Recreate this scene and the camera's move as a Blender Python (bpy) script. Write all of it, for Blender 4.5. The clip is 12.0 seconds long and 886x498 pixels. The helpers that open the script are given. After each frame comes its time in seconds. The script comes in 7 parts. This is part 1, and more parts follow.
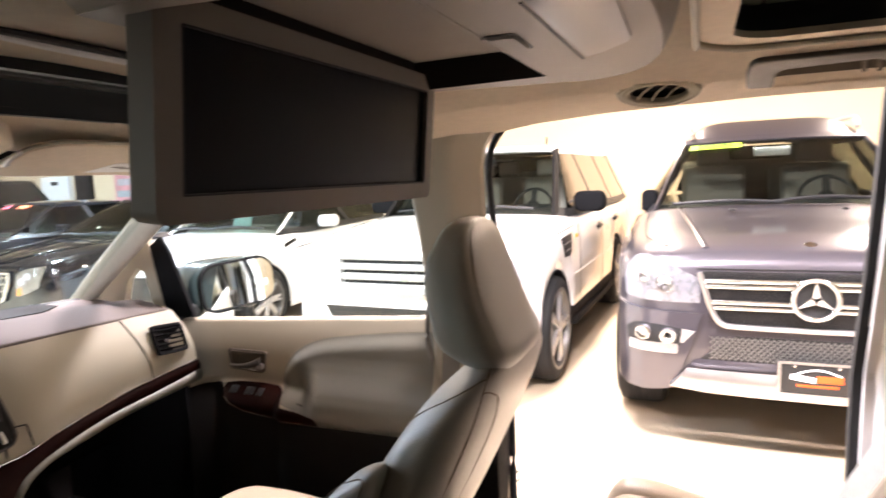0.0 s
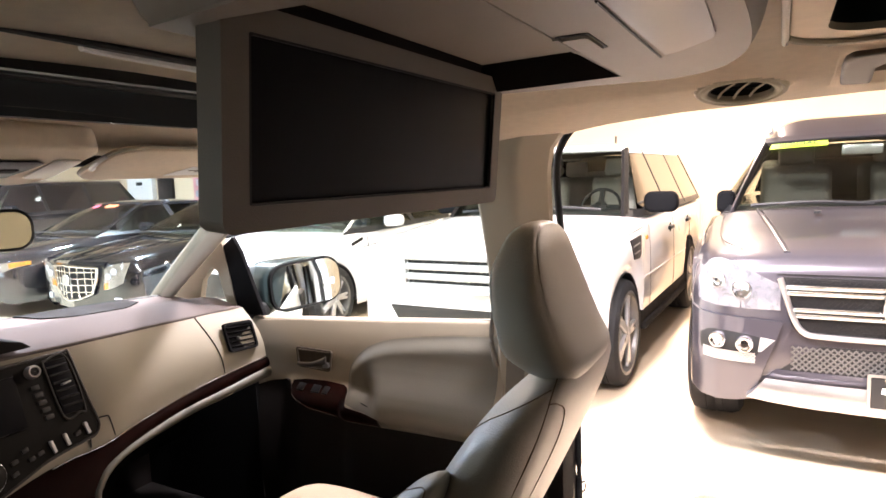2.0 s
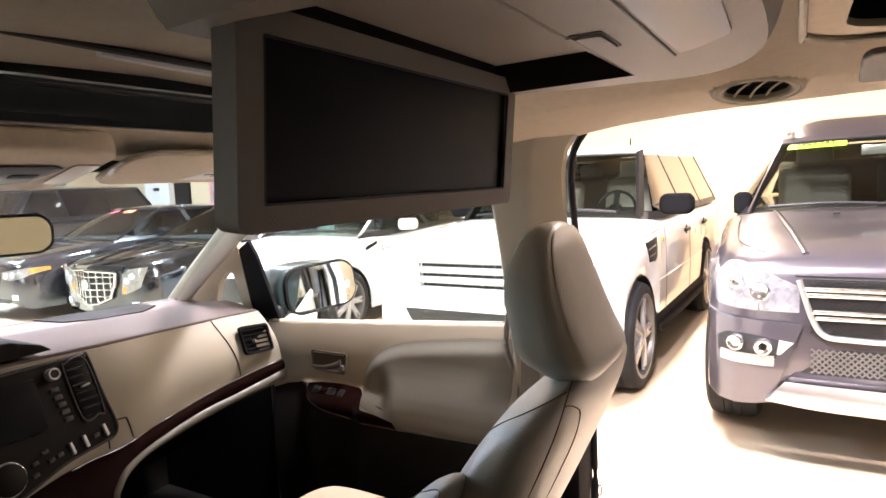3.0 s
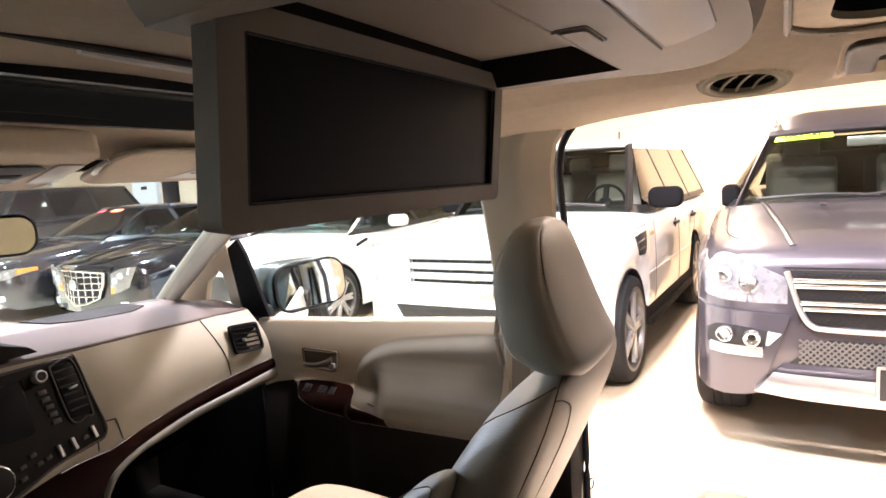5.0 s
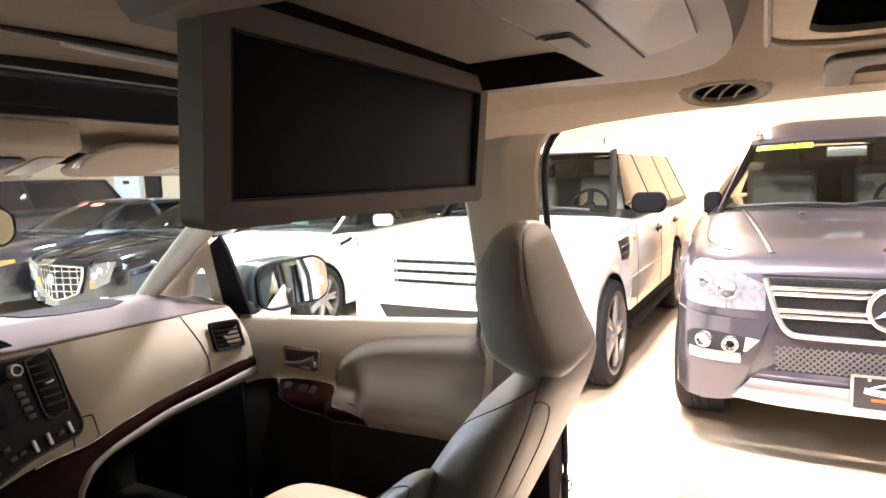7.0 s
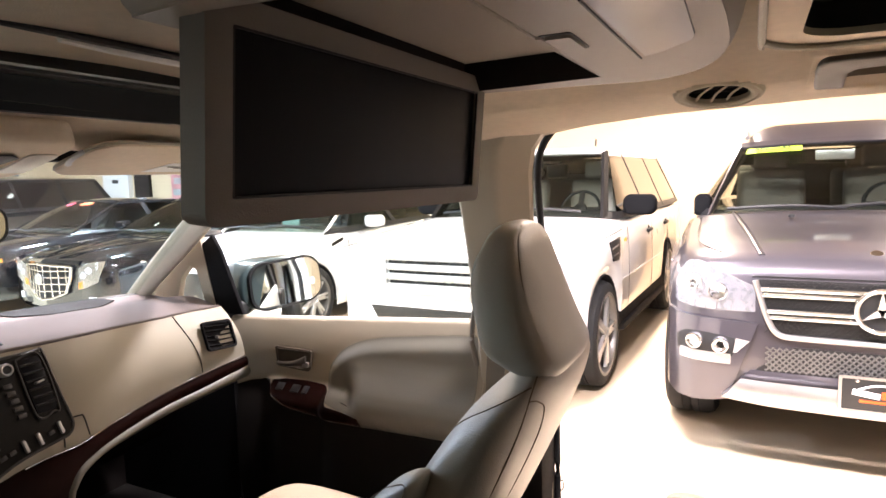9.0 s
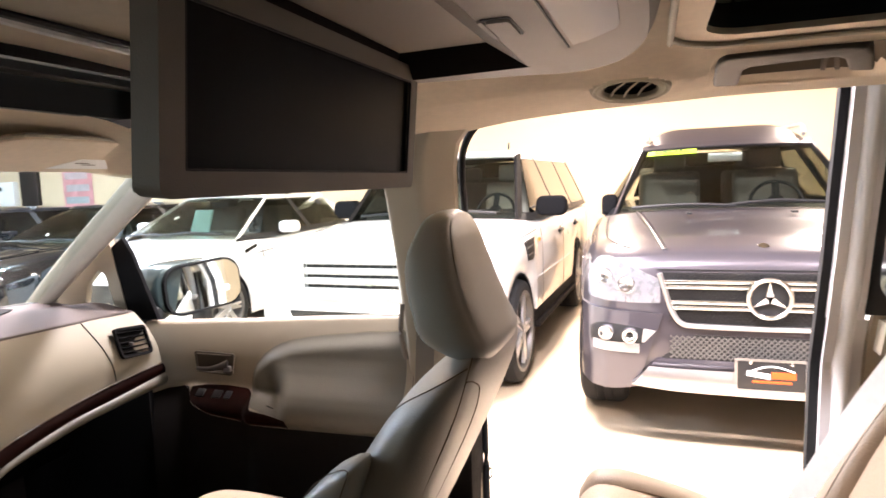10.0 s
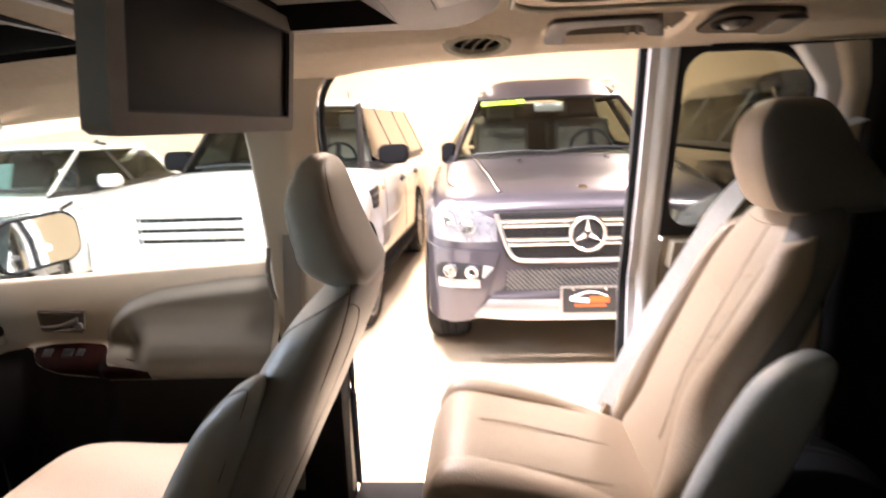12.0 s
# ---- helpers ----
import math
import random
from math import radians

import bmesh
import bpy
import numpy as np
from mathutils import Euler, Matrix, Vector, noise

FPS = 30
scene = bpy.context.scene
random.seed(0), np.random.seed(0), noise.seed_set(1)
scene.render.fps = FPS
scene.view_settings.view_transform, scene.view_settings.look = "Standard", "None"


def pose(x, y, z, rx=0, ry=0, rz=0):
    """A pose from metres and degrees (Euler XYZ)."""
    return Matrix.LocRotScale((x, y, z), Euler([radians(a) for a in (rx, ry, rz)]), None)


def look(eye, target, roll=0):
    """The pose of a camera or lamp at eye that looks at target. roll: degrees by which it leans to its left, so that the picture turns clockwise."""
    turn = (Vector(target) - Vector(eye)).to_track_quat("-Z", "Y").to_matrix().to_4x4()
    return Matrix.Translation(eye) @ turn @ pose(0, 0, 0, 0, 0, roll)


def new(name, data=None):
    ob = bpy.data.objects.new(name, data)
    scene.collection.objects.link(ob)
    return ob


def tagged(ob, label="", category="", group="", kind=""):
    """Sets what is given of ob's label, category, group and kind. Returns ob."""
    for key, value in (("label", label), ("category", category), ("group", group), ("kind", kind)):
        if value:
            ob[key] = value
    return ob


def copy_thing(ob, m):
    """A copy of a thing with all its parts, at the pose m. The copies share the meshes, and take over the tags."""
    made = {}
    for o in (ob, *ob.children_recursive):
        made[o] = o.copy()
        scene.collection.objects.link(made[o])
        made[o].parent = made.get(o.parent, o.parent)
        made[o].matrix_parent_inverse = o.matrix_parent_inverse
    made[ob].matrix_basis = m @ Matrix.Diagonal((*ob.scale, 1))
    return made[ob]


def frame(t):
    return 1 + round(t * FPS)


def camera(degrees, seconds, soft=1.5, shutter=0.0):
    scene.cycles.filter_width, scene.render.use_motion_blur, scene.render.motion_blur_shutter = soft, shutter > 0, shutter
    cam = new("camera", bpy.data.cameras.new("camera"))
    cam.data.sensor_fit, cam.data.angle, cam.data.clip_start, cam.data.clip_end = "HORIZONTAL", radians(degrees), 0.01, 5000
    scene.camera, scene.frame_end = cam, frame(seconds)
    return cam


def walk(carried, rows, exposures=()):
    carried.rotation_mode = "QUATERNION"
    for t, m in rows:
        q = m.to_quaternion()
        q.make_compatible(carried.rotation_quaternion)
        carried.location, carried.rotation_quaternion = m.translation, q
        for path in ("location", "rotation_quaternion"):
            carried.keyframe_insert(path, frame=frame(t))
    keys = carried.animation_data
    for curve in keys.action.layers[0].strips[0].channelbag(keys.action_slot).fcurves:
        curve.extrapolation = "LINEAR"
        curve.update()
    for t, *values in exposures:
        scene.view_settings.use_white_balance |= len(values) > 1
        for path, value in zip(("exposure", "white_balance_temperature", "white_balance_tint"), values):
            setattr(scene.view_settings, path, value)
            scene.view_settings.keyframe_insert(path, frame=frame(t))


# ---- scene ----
# the camera, held in the second row of the van
cam = camera(71.3, 12.0, soft=1.6, shutter=0.5)
PATH = [
    (0, (-0.517, -0.323, 1.489), (1.316, 0.442, 1.256), -2.2),
    (0.5, (-0.504, -0.308, 1.49), (1.243, 0.633, 1.247), -2.1),
    (1, (-0.502, -0.312, 1.493), (1.247, 0.635, 1.279), -1.7),
    (1.5, (-0.502, -0.313, 1.493), (1.242, 0.638, 1.26), -2.5),
    (2, (-0.502, -0.315, 1.495), (1.242, 0.638, 1.269), -2.3),
    (2.5, (-0.502, -0.316, 1.495), (1.241, 0.643, 1.286), -2.5),
    (3, (-0.502, -0.315, 1.492), (1.221, 0.678, 1.28), -2.7),
    (5, (-0.498, -0.316, 1.493), (1.238, 0.651, 1.265), -3.3),
    (5.5, (-0.5, -0.317, 1.493), (1.234, 0.653, 1.26), -3.4),
    (6, (-0.499, -0.317, 1.494), (1.232, 0.657, 1.266), -3.3),
    (6.5, (-0.499, -0.319, 1.493), (1.262, 0.601, 1.264), -2.1),
    (7, (-0.501, -0.32, 1.493), (1.259, 0.603, 1.266), -2.0),
    (9, (-0.506, -0.315, 1.491), (1.267, 0.582, 1.267), -1.7),
    (9.5, (-0.524, -0.307, 1.484), (1.289, 0.507, 1.259), -2.7),
    (10, (-0.537, -0.298, 1.468), (1.344, 0.347, 1.254), -2.1),
    (10.5, (-0.556, -0.284, 1.462), (1.351, 0.275, 1.228), -1.9),
    (11, (-0.557, -0.285, 1.459), (1.389, 0.115, 1.233), -2.1),
    (11.5, (-0.555, -0.299, 1.463), (1.4, 0.047, 1.217), -1.3),
    (12, (-0.664, -0.272, 1.462), (1.293, -0.13, 1.072), -2.2),
]
walk(cam, [(t, look(eye, aim, roll)) for t, eye, aim, roll in PATH])

# ---- light: an indoor car hall under rows of ceiling lamps ----
world = bpy.data.worlds.new("world")
scene.world = world
world.use_nodes = True
world.node_tree.nodes["Background"].inputs[0].default_value = (0.8, 0.85, 1.0, 1)
world.node_tree.nodes["Background"].inputs[1].default_value = 0.004
scene.view_settings.exposure = 0.14


def lamp(x, y, z, size, watts, colour):
    data = bpy.data.lights.new("ceiling_lamp_light", "AREA")
    data.shape, data.size, data.energy, data.color = "DISK", size, watts, colour
    ob = new("ceiling_lamp_light", data)
    ob.matrix_world = pose(x, y, z)
    return ob


WARM, COOL, LANE = (1.0, 0.80, 0.67), (0.68, 0.80, 1.0), (1.0, 0.90, 0.94)
# all placed out of view; (2.45, 0.75) and (-3.6, -3.2) are added as fill
LAMPS = [(0.62, -2.6, 2.2), (0.62, -0.05, 2.0), (-3.6, -3.2, 0.6), (1.60, 2.4, 0.6), (2.3, 3.6, 0.55), (1.2, 6.4, 1.7), (1.5, 9.2, 3.4), (5.0, 7.6, 2.8), (6.6, -2.2, 1.6), (6.6, 0.6, 1.7), (2.45, 0.75, 1.1), (6.6, 5.0, 0.9), (4.4, 12.4, 3.0)]
for lx, ly, power in LAMPS:
    lamp(lx, ly, 3.36, 0.36, 230 * power, WARM if lx > 6 else LANE if 0 < lx < 2.5 and ly < 3 else COOL)

# cool fill from the left; the gate it stands in is made up
cool_fill_lamp = bpy.data.lights.new("cool_fill", "AREA")
cool_fill_lamp.shape, cool_fill_lamp.size, cool_fill_lamp.size_y, cool_fill_lamp.energy, cool_fill_lamp.color = "RECTANGLE", 4.8, 2.7, 430, (0.82, 0.90, 1.0)
new("cool_fill", cool_fill_lamp).matrix_world = pose(-6.95, 5.5, 1.45, 90, 0, -90)

# ---- materials ----
def mat(name, colour, rough=0.5, metal=0.0, vary=0.12, scale=8.0, bump=0.0, bump_scale=120.0, coat=0.0, spec=0.5):
    """A surface with mottled colour, uneven gloss and fine relief."""
    m = bpy.data.materials.new(name)
    m.use_nodes = True
    nt = m.node_tree
    b = nt.nodes["Principled BSDF"]
    tc = nt.nodes.new("ShaderNodeTexCoord")
    n1 = nt.nodes.new("ShaderNodeTexNoise")
    n1.inputs["Scale"].default_value, n1.inputs["Detail"].default_value = scale, 5
    nt.links.new(tc.outputs["Object"], n1.inputs["Vector"])
    ramp = nt.nodes.new("ShaderNodeMix")
    ramp.data_type = "RGBA"
    ramp.inputs[6].default_value = (*[c * (1 - vary) for c in colour], 1)
    ramp.inputs[7].default_value = (*[min(1, c * (1 + vary)) for c in colour], 1)
    nt.links.new(n1.outputs["Fac"], ramp.inputs[0])
    nt.links.new(ramp.outputs[2], b.inputs["Base Color"])
    b.inputs["Metallic"].default_value = metal
    b.inputs["Specular IOR Level"].default_value = spec
    mr = nt.nodes.new("ShaderNodeMapRange")
    mr.inputs[3].default_value, mr.inputs[4].default_value = max(0.02, rough * 0.8), min(1, rough * 1.2)
    nt.links.new(n1.outputs["Fac"], mr.inputs[0])
    nt.links.new(mr.outputs[0], b.inputs["Roughness"])
    b.inputs["Coat Weight"].default_value = coat
    b.inputs["Coat Roughness"].default_value = 0.05
    if bump:
        n2 = nt.nodes.new("ShaderNodeTexNoise")
        n2.inputs["Scale"].default_value, n2.inputs["Detail"].default_value = bump_scale, 4
        nt.links.new(tc.outputs["Object"], n2.inputs["Vector"])
        bp = nt.nodes.new("ShaderNodeBump")
        bp.inputs["Strength"].default_value, bp.inputs["Distance"].default_value = bump, 0.002
        nt.links.new(n2.outputs["Fac"], bp.inputs["Height"])
        nt.links.new(bp.outputs[0], b.inputs["Normal"])
    return m


def glass(name, tint, gloss=0.5, power=5.0):
    """A pane: tinted, clear, with a sharp reflection that grows at grazing angles."""
    m = bpy.data.materials.new(name)
    m.use_nodes = True
    nt = m.node_tree
    nt.nodes.clear()
    out = nt.nodes.new("ShaderNodeOutputMaterial")
    tr = nt.nodes.new("ShaderNodeBsdfTransparent")
    tr.inputs[0].default_value = (*tint, 1)
    gl = nt.nodes.new("ShaderNodeBsdfGlossy")
    gl.inputs["Roughness"].default_value = 0.02
    lw = nt.nodes.new("ShaderNodeLayerWeight")
    pw = nt.nodes.new("ShaderNodeMath")
    pw.operation, pw.inputs[1].default_value = "POWER", power
    nt.links.new(lw.outputs["Facing"], pw.inputs[0])
    fr = nt.nodes.new("ShaderNodeMath")
    fr.operation, fr.inputs[1].default_value, fr.inputs[2].default_value = "MULTIPLY_ADD", gloss, 0.03
    nt.links.new(pw.outputs[0], fr.inputs[0])
    mx = nt.nodes.new("ShaderNodeMixShader")
    nt.links.new(fr.outputs[0], mx.inputs[0])
    nt.links.new(tr.outputs[0], mx.inputs[1])
    nt.links.new(gl.outputs[0], mx.inputs[2])
    nt.links.new(mx.outputs[0], out.inputs[0])
    return m


def glow(name, colour, strength):
    m = bpy.data.materials.new(name)
    m.use_nodes = True
    b = m.node_tree.nodes["Principled BSDF"]
    b.inputs["Base Color"].default_value = (*colour, 1)
    b.inputs["Emission Color"].default_value = (*colour, 1)
    b.inputs["Emission Strength"].default_value = strength
    return m


def carpaint(name, colour, metal=0.0, rough=0.3):
    """Lacquered paint with a fine flake and a faint uneven film of dust."""
    m = mat(name, colour, rough, metal, 0.06, 3.0, 0.0, coat=1.0)
    return m


LINER = mat("headliner_cloth", (0.70, 0.60, 0.475), 0.95, vary=0.1, scale=60, bump=0.5, bump_scale=500)
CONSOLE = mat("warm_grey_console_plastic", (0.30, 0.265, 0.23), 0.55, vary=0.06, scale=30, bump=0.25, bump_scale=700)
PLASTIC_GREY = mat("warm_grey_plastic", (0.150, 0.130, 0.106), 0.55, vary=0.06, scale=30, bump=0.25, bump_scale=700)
TAN = mat("tan_trim_plastic", (0.335, 0.290, 0.222), 0.55, vary=0.05, scale=14, bump=0.3, bump_scale=600)
CREAM = mat("cream_dash_plastic", (0.40, 0.368, 0.29), 0.5, vary=0.05, scale=12, bump=0.35, bump_scale=650)
DASHTOP = mat("taupe_dash_plastic", (0.145, 0.122, 0.117), 0.85, vary=0.06, scale=12, bump=0.35, bump_scale=650, spec=0.12)
LEATHER = mat("beige_leather", (0.40, 0.305, 0.215), 0.42, vary=0.1, scale=7, bump=0.5, bump_scale=260)
LEATHER_GREY = mat("grey_beige_leather", (0.36, 0.335, 0.29), 0.42, vary=0.1, scale=7, bump=0.25, bump_scale=420)

SEATGREY = mat("pale_grey_beige_leather", (0.30, 0.288, 0.258), 0.40, vary=0.07, scale=7, bump=0.35, bump_scale=420)
# the cool light on the chair's armrest is put into this blue-grey
ARM_COOL = mat("cool_tinted_leather", (0.31, 0.335, 0.34), 0.42, vary=0.1, scale=7, bump=0.5, bump_scale=260)
BLACK = mat("black_plastic", (0.016, 0.016, 0.017), 0.45, vary=0.15, scale=20, bump=0.2, bump_scale=500, spec=0.3)
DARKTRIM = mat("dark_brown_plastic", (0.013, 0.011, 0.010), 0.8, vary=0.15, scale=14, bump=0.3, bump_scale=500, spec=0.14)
CARPET = mat("dark_carpet", (0.016, 0.014, 0.013), 1.0, vary=0.3, scale=80, bump=1.0, bump_scale=900)
RUBBER = mat("black_rubber", (0.018, 0.018, 0.019), 0.8, vary=0.2, scale=16, bump=0.3, bump_scale=300, spec=0.25)
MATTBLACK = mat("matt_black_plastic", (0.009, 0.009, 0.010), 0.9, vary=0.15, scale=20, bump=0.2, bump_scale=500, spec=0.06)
SCREEN = mat("black_screen", (0.005, 0.005, 0.007), 0.35, vary=0.1, scale=3, spec=0.1)
WOOD = mat("burl_wood_trim", (0.010, 0.0026, 0.0019), 0.36, vary=0.5, scale=28, coat=0.0, spec=0.06)
CHROME = mat("chrome", (0.82, 0.82, 0.83), 0.1, 1.0, 0.03, 10)
SILVER = mat("silver_plastic", (0.6, 0.6, 0.61), 0.3, 0.7, 0.04, 10)
PAINT_WHITE = carpaint("white_lacquer", (0.80, 0.80, 0.80))
PAINT_GREY = carpaint("steel_grey_lacquer", (0.074, 0.068, 0.082), 0.5, 0.30)
PAINT_BLACK = carpaint("black_lacquer", (0.006, 0.007, 0.010), 0.0, 0.12)
GLASS = glass("clear_glass", (0.86, 0.90, 0.88))
GLASS_CAR = glass("green_tint_glass", (0.72, 0.75, 0.72), 0.9)
GLASS_TINT = glass("tinted_glass", (0.58, 0.60, 0.55))
GLASS_SIDE = glass("side_glass", (0.16, 0.17, 0.16), 1.0, 2.6)
PADLEATHER = mat("grey_tan_leather", (0.148, 0.137, 0.110), 0.45, vary=0.08, scale=9, bump=0.4, bump_scale=300)
TAUPE = mat("dark_taupe_plastic", (0.085, 0.070, 0.054), 0.85, vary=0.06, scale=20, bump=0.3, bump_scale=600, spec=0.08)
JAMB = mat("grey_jamb_paint", (0.86, 0.85, 0.87), 0.35, vary=0.05)
GLASS_DARK = glass("privacy_glass", (0.12, 0.13, 0.12))
LENS = glass("lamp_lens", (0.92, 0.93, 0.95))
MIRROR = mat("mirror_glass", (0.9, 0.92, 0.92), 0.02, 1.0, 0.0, 1)
FLOOR = mat("sealed_concrete", (0.58, 0.465, 0.33), 0.62, vary=0.12, scale=1.3, bump=0.15, bump_scale=40)
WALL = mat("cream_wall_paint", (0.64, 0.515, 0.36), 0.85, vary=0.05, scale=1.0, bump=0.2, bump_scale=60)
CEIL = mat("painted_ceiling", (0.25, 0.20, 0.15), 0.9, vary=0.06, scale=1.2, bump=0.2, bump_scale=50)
YELLOWGREEN = mat("yellow_green_sticker", (0.55, 0.85, 0.05), 0.5, vary=0.04)
ORANGE = mat("orange_print", (0.62, 0.085, 0.01), 0.5, vary=0.04)
REDTAG = mat("orange_red_tag", (0.85, 0.16, 0.06), 0.5, vary=0.04)
PRINT_WHITE = mat("white_print", (0.85, 0.85, 0.85), 0.5, vary=0.04)
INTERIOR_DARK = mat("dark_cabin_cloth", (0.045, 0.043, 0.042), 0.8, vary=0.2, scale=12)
AMBER = mat("amber_lens", (0.75, 0.30, 0.05), 0.2, vary=0.05)


# ---- mesh helpers ----
def thing(name, label, category, at=None, group=""):
    """An empty that carries the parts of one thing."""
    ob = new(name)
    ob.empty_display_size = 0.05
    if at is not None:
        ob.matrix_world = at
    return tagged(ob, label, category, group)


def as_object(name, bm, material, parent=None, label="", smooth=40):
    me = bpy.data.meshes.new(name)
    bmesh.ops.recalc_face_normals(bm, faces=bm.faces)
    bm.to_mesh(me)
    bm.free()
    for mt in material if isinstance(material, (list, tuple)) else [material]:
        me.materials.append(mt)
    if smooth:
        me.polygons.foreach_set("use_smooth", [True] * len(me.polygons))
        me.set_sharp_from_angle(angle=radians(smooth))
    ob = new(name, me)
    if parent is not None:
        ob.parent = parent
    if label:
        ob["label"] = label
    return ob


def part(name, bm, material, parent, label="", smooth=40):
    return as_object(name, bm, material, parent, label, smooth)


def structure(name, bm, material, label, category="", smooth=40):
    return tagged(as_object(name, bm, material, None, "", smooth), label, category, "", "structure")


def box(sx, sy, sz, m=None, bevel=0.0, seg=2):
    bm = bmesh.new()
    bmesh.ops.create_cube(bm, size=1.0)
    bmesh.ops.scale(bm, vec=(sx, sy, sz), verts=bm.verts)
    if bevel:
        bmesh.ops.bevel(bm, geom=bm.edges[:], offset=bevel, segments=seg, affect="EDGES", profile=0.6)
    if m is not None:
        bmesh.ops.transform(bm, matrix=m, verts=bm.verts)
    return bm


def join(*bms):
    """Several bmeshes as one."""
    out = bmesh.new()
    for b in bms:
        me = bpy.data.meshes.new("tmp")
        b.to_mesh(me)
        b.free()
        out.from_mesh(me)
        bpy.data.meshes.remove(me)
    return out


def move(bm, m):
    bmesh.ops.transform(bm, matrix=m, verts=bm.verts)
    return bm


def grid(fn, nu, nv, thick=0.0, closed_u=False, closed_v=False, caps=False):
    """A surface through fn(u, v) with u, v in 0..1; thick: a second skin behind it."""
    bm = bmesh.new()
    rows = []
    for i in range(nu + (0 if closed_u else 1)):
        rows.append([bm.verts.new(fn(i / nu, j / nv)) for j in range(nv + (0 if closed_v else 1))])
    lu, lv = len(rows), len(rows[0])
    for i in range(lu if closed_u else lu - 1):
        for j in range(lv if closed_v else lv - 1):
            bm.faces.new((rows[i][j], rows[(i + 1) % lu][j], rows[(i + 1) % lu][(j + 1) % lv], rows[i][(j + 1) % lv]))
    if caps:
        bm.faces.new(rows[0][::-1])
        bm.faces.new(rows[-1])
    bmesh.ops.recalc_face_normals(bm, faces=bm.faces)
    if thick:
        bmesh.ops.solidify(bm, geom=bm.faces[:], thickness=thick)
    return bm


def loft(sections, closed=True, caps=True):
    """A skin over equally long rings of points."""
    n = len(sections) - 1
    k = len(sections[0])
    return grid(lambda u, v: sections[round(u * n)][round(v * (k if closed else k - 1)) % k], n, k if closed else k - 1, 0, False, closed, caps)


def prism(points, depth, m=None, bevel=0.0, seg=2):
    """A flat outline in x, y pulled up by depth along z."""
    bm = bmesh.new()
    f = bm.faces.new([bm.verts.new((x, y, 0)) for x, y in points])
    r = bmesh.ops.extrude_face_region(bm, geom=[f])
    bmesh.ops.translate(bm, vec=(0, 0, depth), verts=[v for v in r["geom"] if isinstance(v, bmesh.types.BMVert)])
    bmesh.ops.recalc_face_normals(bm, faces=bm.faces)
    if bevel:
        bmesh.ops.bevel(bm, geom=bm.edges[:], offset=bevel, segments=seg, affect="EDGES", profile=0.6)
    if m is not None:
        bmesh.ops.transform(bm, matrix=m, verts=bm.verts)
    return bm


def rounded(w, h, r, n=5):
    """The outline of a rectangle with round corners."""
    out = []
    for cx, cy, a0 in ((w / 2 - r, h / 2 - r, 0), (-w / 2 + r, h / 2 - r, 90), (-w / 2 + r, -h / 2 + r, 180), (w / 2 - r, -h / 2 + r, 270)):
        for i in range(n + 1):
            a = radians(a0 + 90 * i / n)
            out.append((cx + r * math.cos(a), cy + r * math.sin(a)))
    return out


def smooth_line(points, n):
    """n + 1 points on a smooth line through the given ones."""
    ps = [Vector(p) for p in points]
    out = []
    for i in range(n + 1):
        s = i / n * (len(ps) - 1)
        k = min(int(s), len(ps) - 2)
        f = s - k
        p0, p1, p2, p3 = ps[max(k - 1, 0)], ps[k], ps[k + 1], ps[min(k + 2, len(ps) - 1)]
        out.append(0.5 * (2 * p1 + (p2 - p0) * f + (2 * p0 - 5 * p1 + 4 * p2 - p3) * f * f + (3 * p1 - p0 - 3 * p2 + p3) * f ** 3))
    return out


def tube(points, r, n=10, steps=24, flat=1.0, up=(0, 0, 1)):
    """A rod along a smooth line; flat squeezes it along up."""
    ps = smooth_line(points, steps)
    rings = []
    for i, p in enumerate(ps):
        d = (ps[min(i + 1, steps)] - ps[max(i - 1, 0)]).normalized()
        a = d.cross(Vector(up)).normalized()
        b = a.cross(d).normalized()
        rr = r[0] + (r[1] - r[0]) * i / steps if isinstance(r, tuple) else r
        rings.append([p + a * (rr * math.cos(2 * math.pi * k / n)) + b * (rr * flat * math.sin(2 * math.pi * k / n)) for k in range(n)])
    return loft(rings)


def lathe(profile, n=32, m=None):
    """A profile of (radius, height) turned round the z axis."""
    bm = grid(lambda u, v: (profile[round(v * (len(profile) - 1))][0] * math.cos(2 * math.pi * u), profile[round(v * (len(profile) - 1))][0] * math.sin(2 * math.pi * u),
                            profile[round(v * (len(profile) - 1))][1]), n, len(profile) - 1, 0, True)
    bmesh.ops.remove_doubles(bm, verts=bm.verts, dist=1e-5)
    return move(bm, m) if m is not None else bm


def quad_patch(a, b, c, d, bulge=(0, 0, 0), nu=8, nv=8, thick=0.0):
    """A curved pane over the corners a b (bottom) and d c (top)."""
    a, b, c, d, g = Vector(a), Vector(b), Vector(c), Vector(d), Vector(bulge)
    return grid(lambda u, v: a.lerp(b, u).lerp(d.lerp(c, u), v) + g * (4 * u * (1 - u) * 0.7 + 4 * v * (1 - v) * 0.3), nu, nv, thick)


def letters(text, size, m, parent, material, name="lettering"):
    """Raised writing in the built-in font."""
    cu = bpy.data.curves.new(name, "FONT")
    cu.body, cu.size, cu.align_x, cu.align_y, cu.extrude, cu.offset = text, size, "CENTER", "CENTER", 0.0006, 0.0015
    tmp = new(name, cu)
    bpy.context.view_layer.update()
    me = bpy.data.meshes.new_from_object(tmp.evaluated_get(bpy.context.evaluated_depsgraph_get()))
    bpy.data.objects.remove(tmp)
    me.transform(m)
    me.materials.clear()
    me.materials.append(material)
    ob = new(name, me)
    ob.parent = parent
    return ob


def ipz(x, *pairs):
    return float(np.interp(x, [p[0] for p in pairs], [p[1] for p in pairs]))


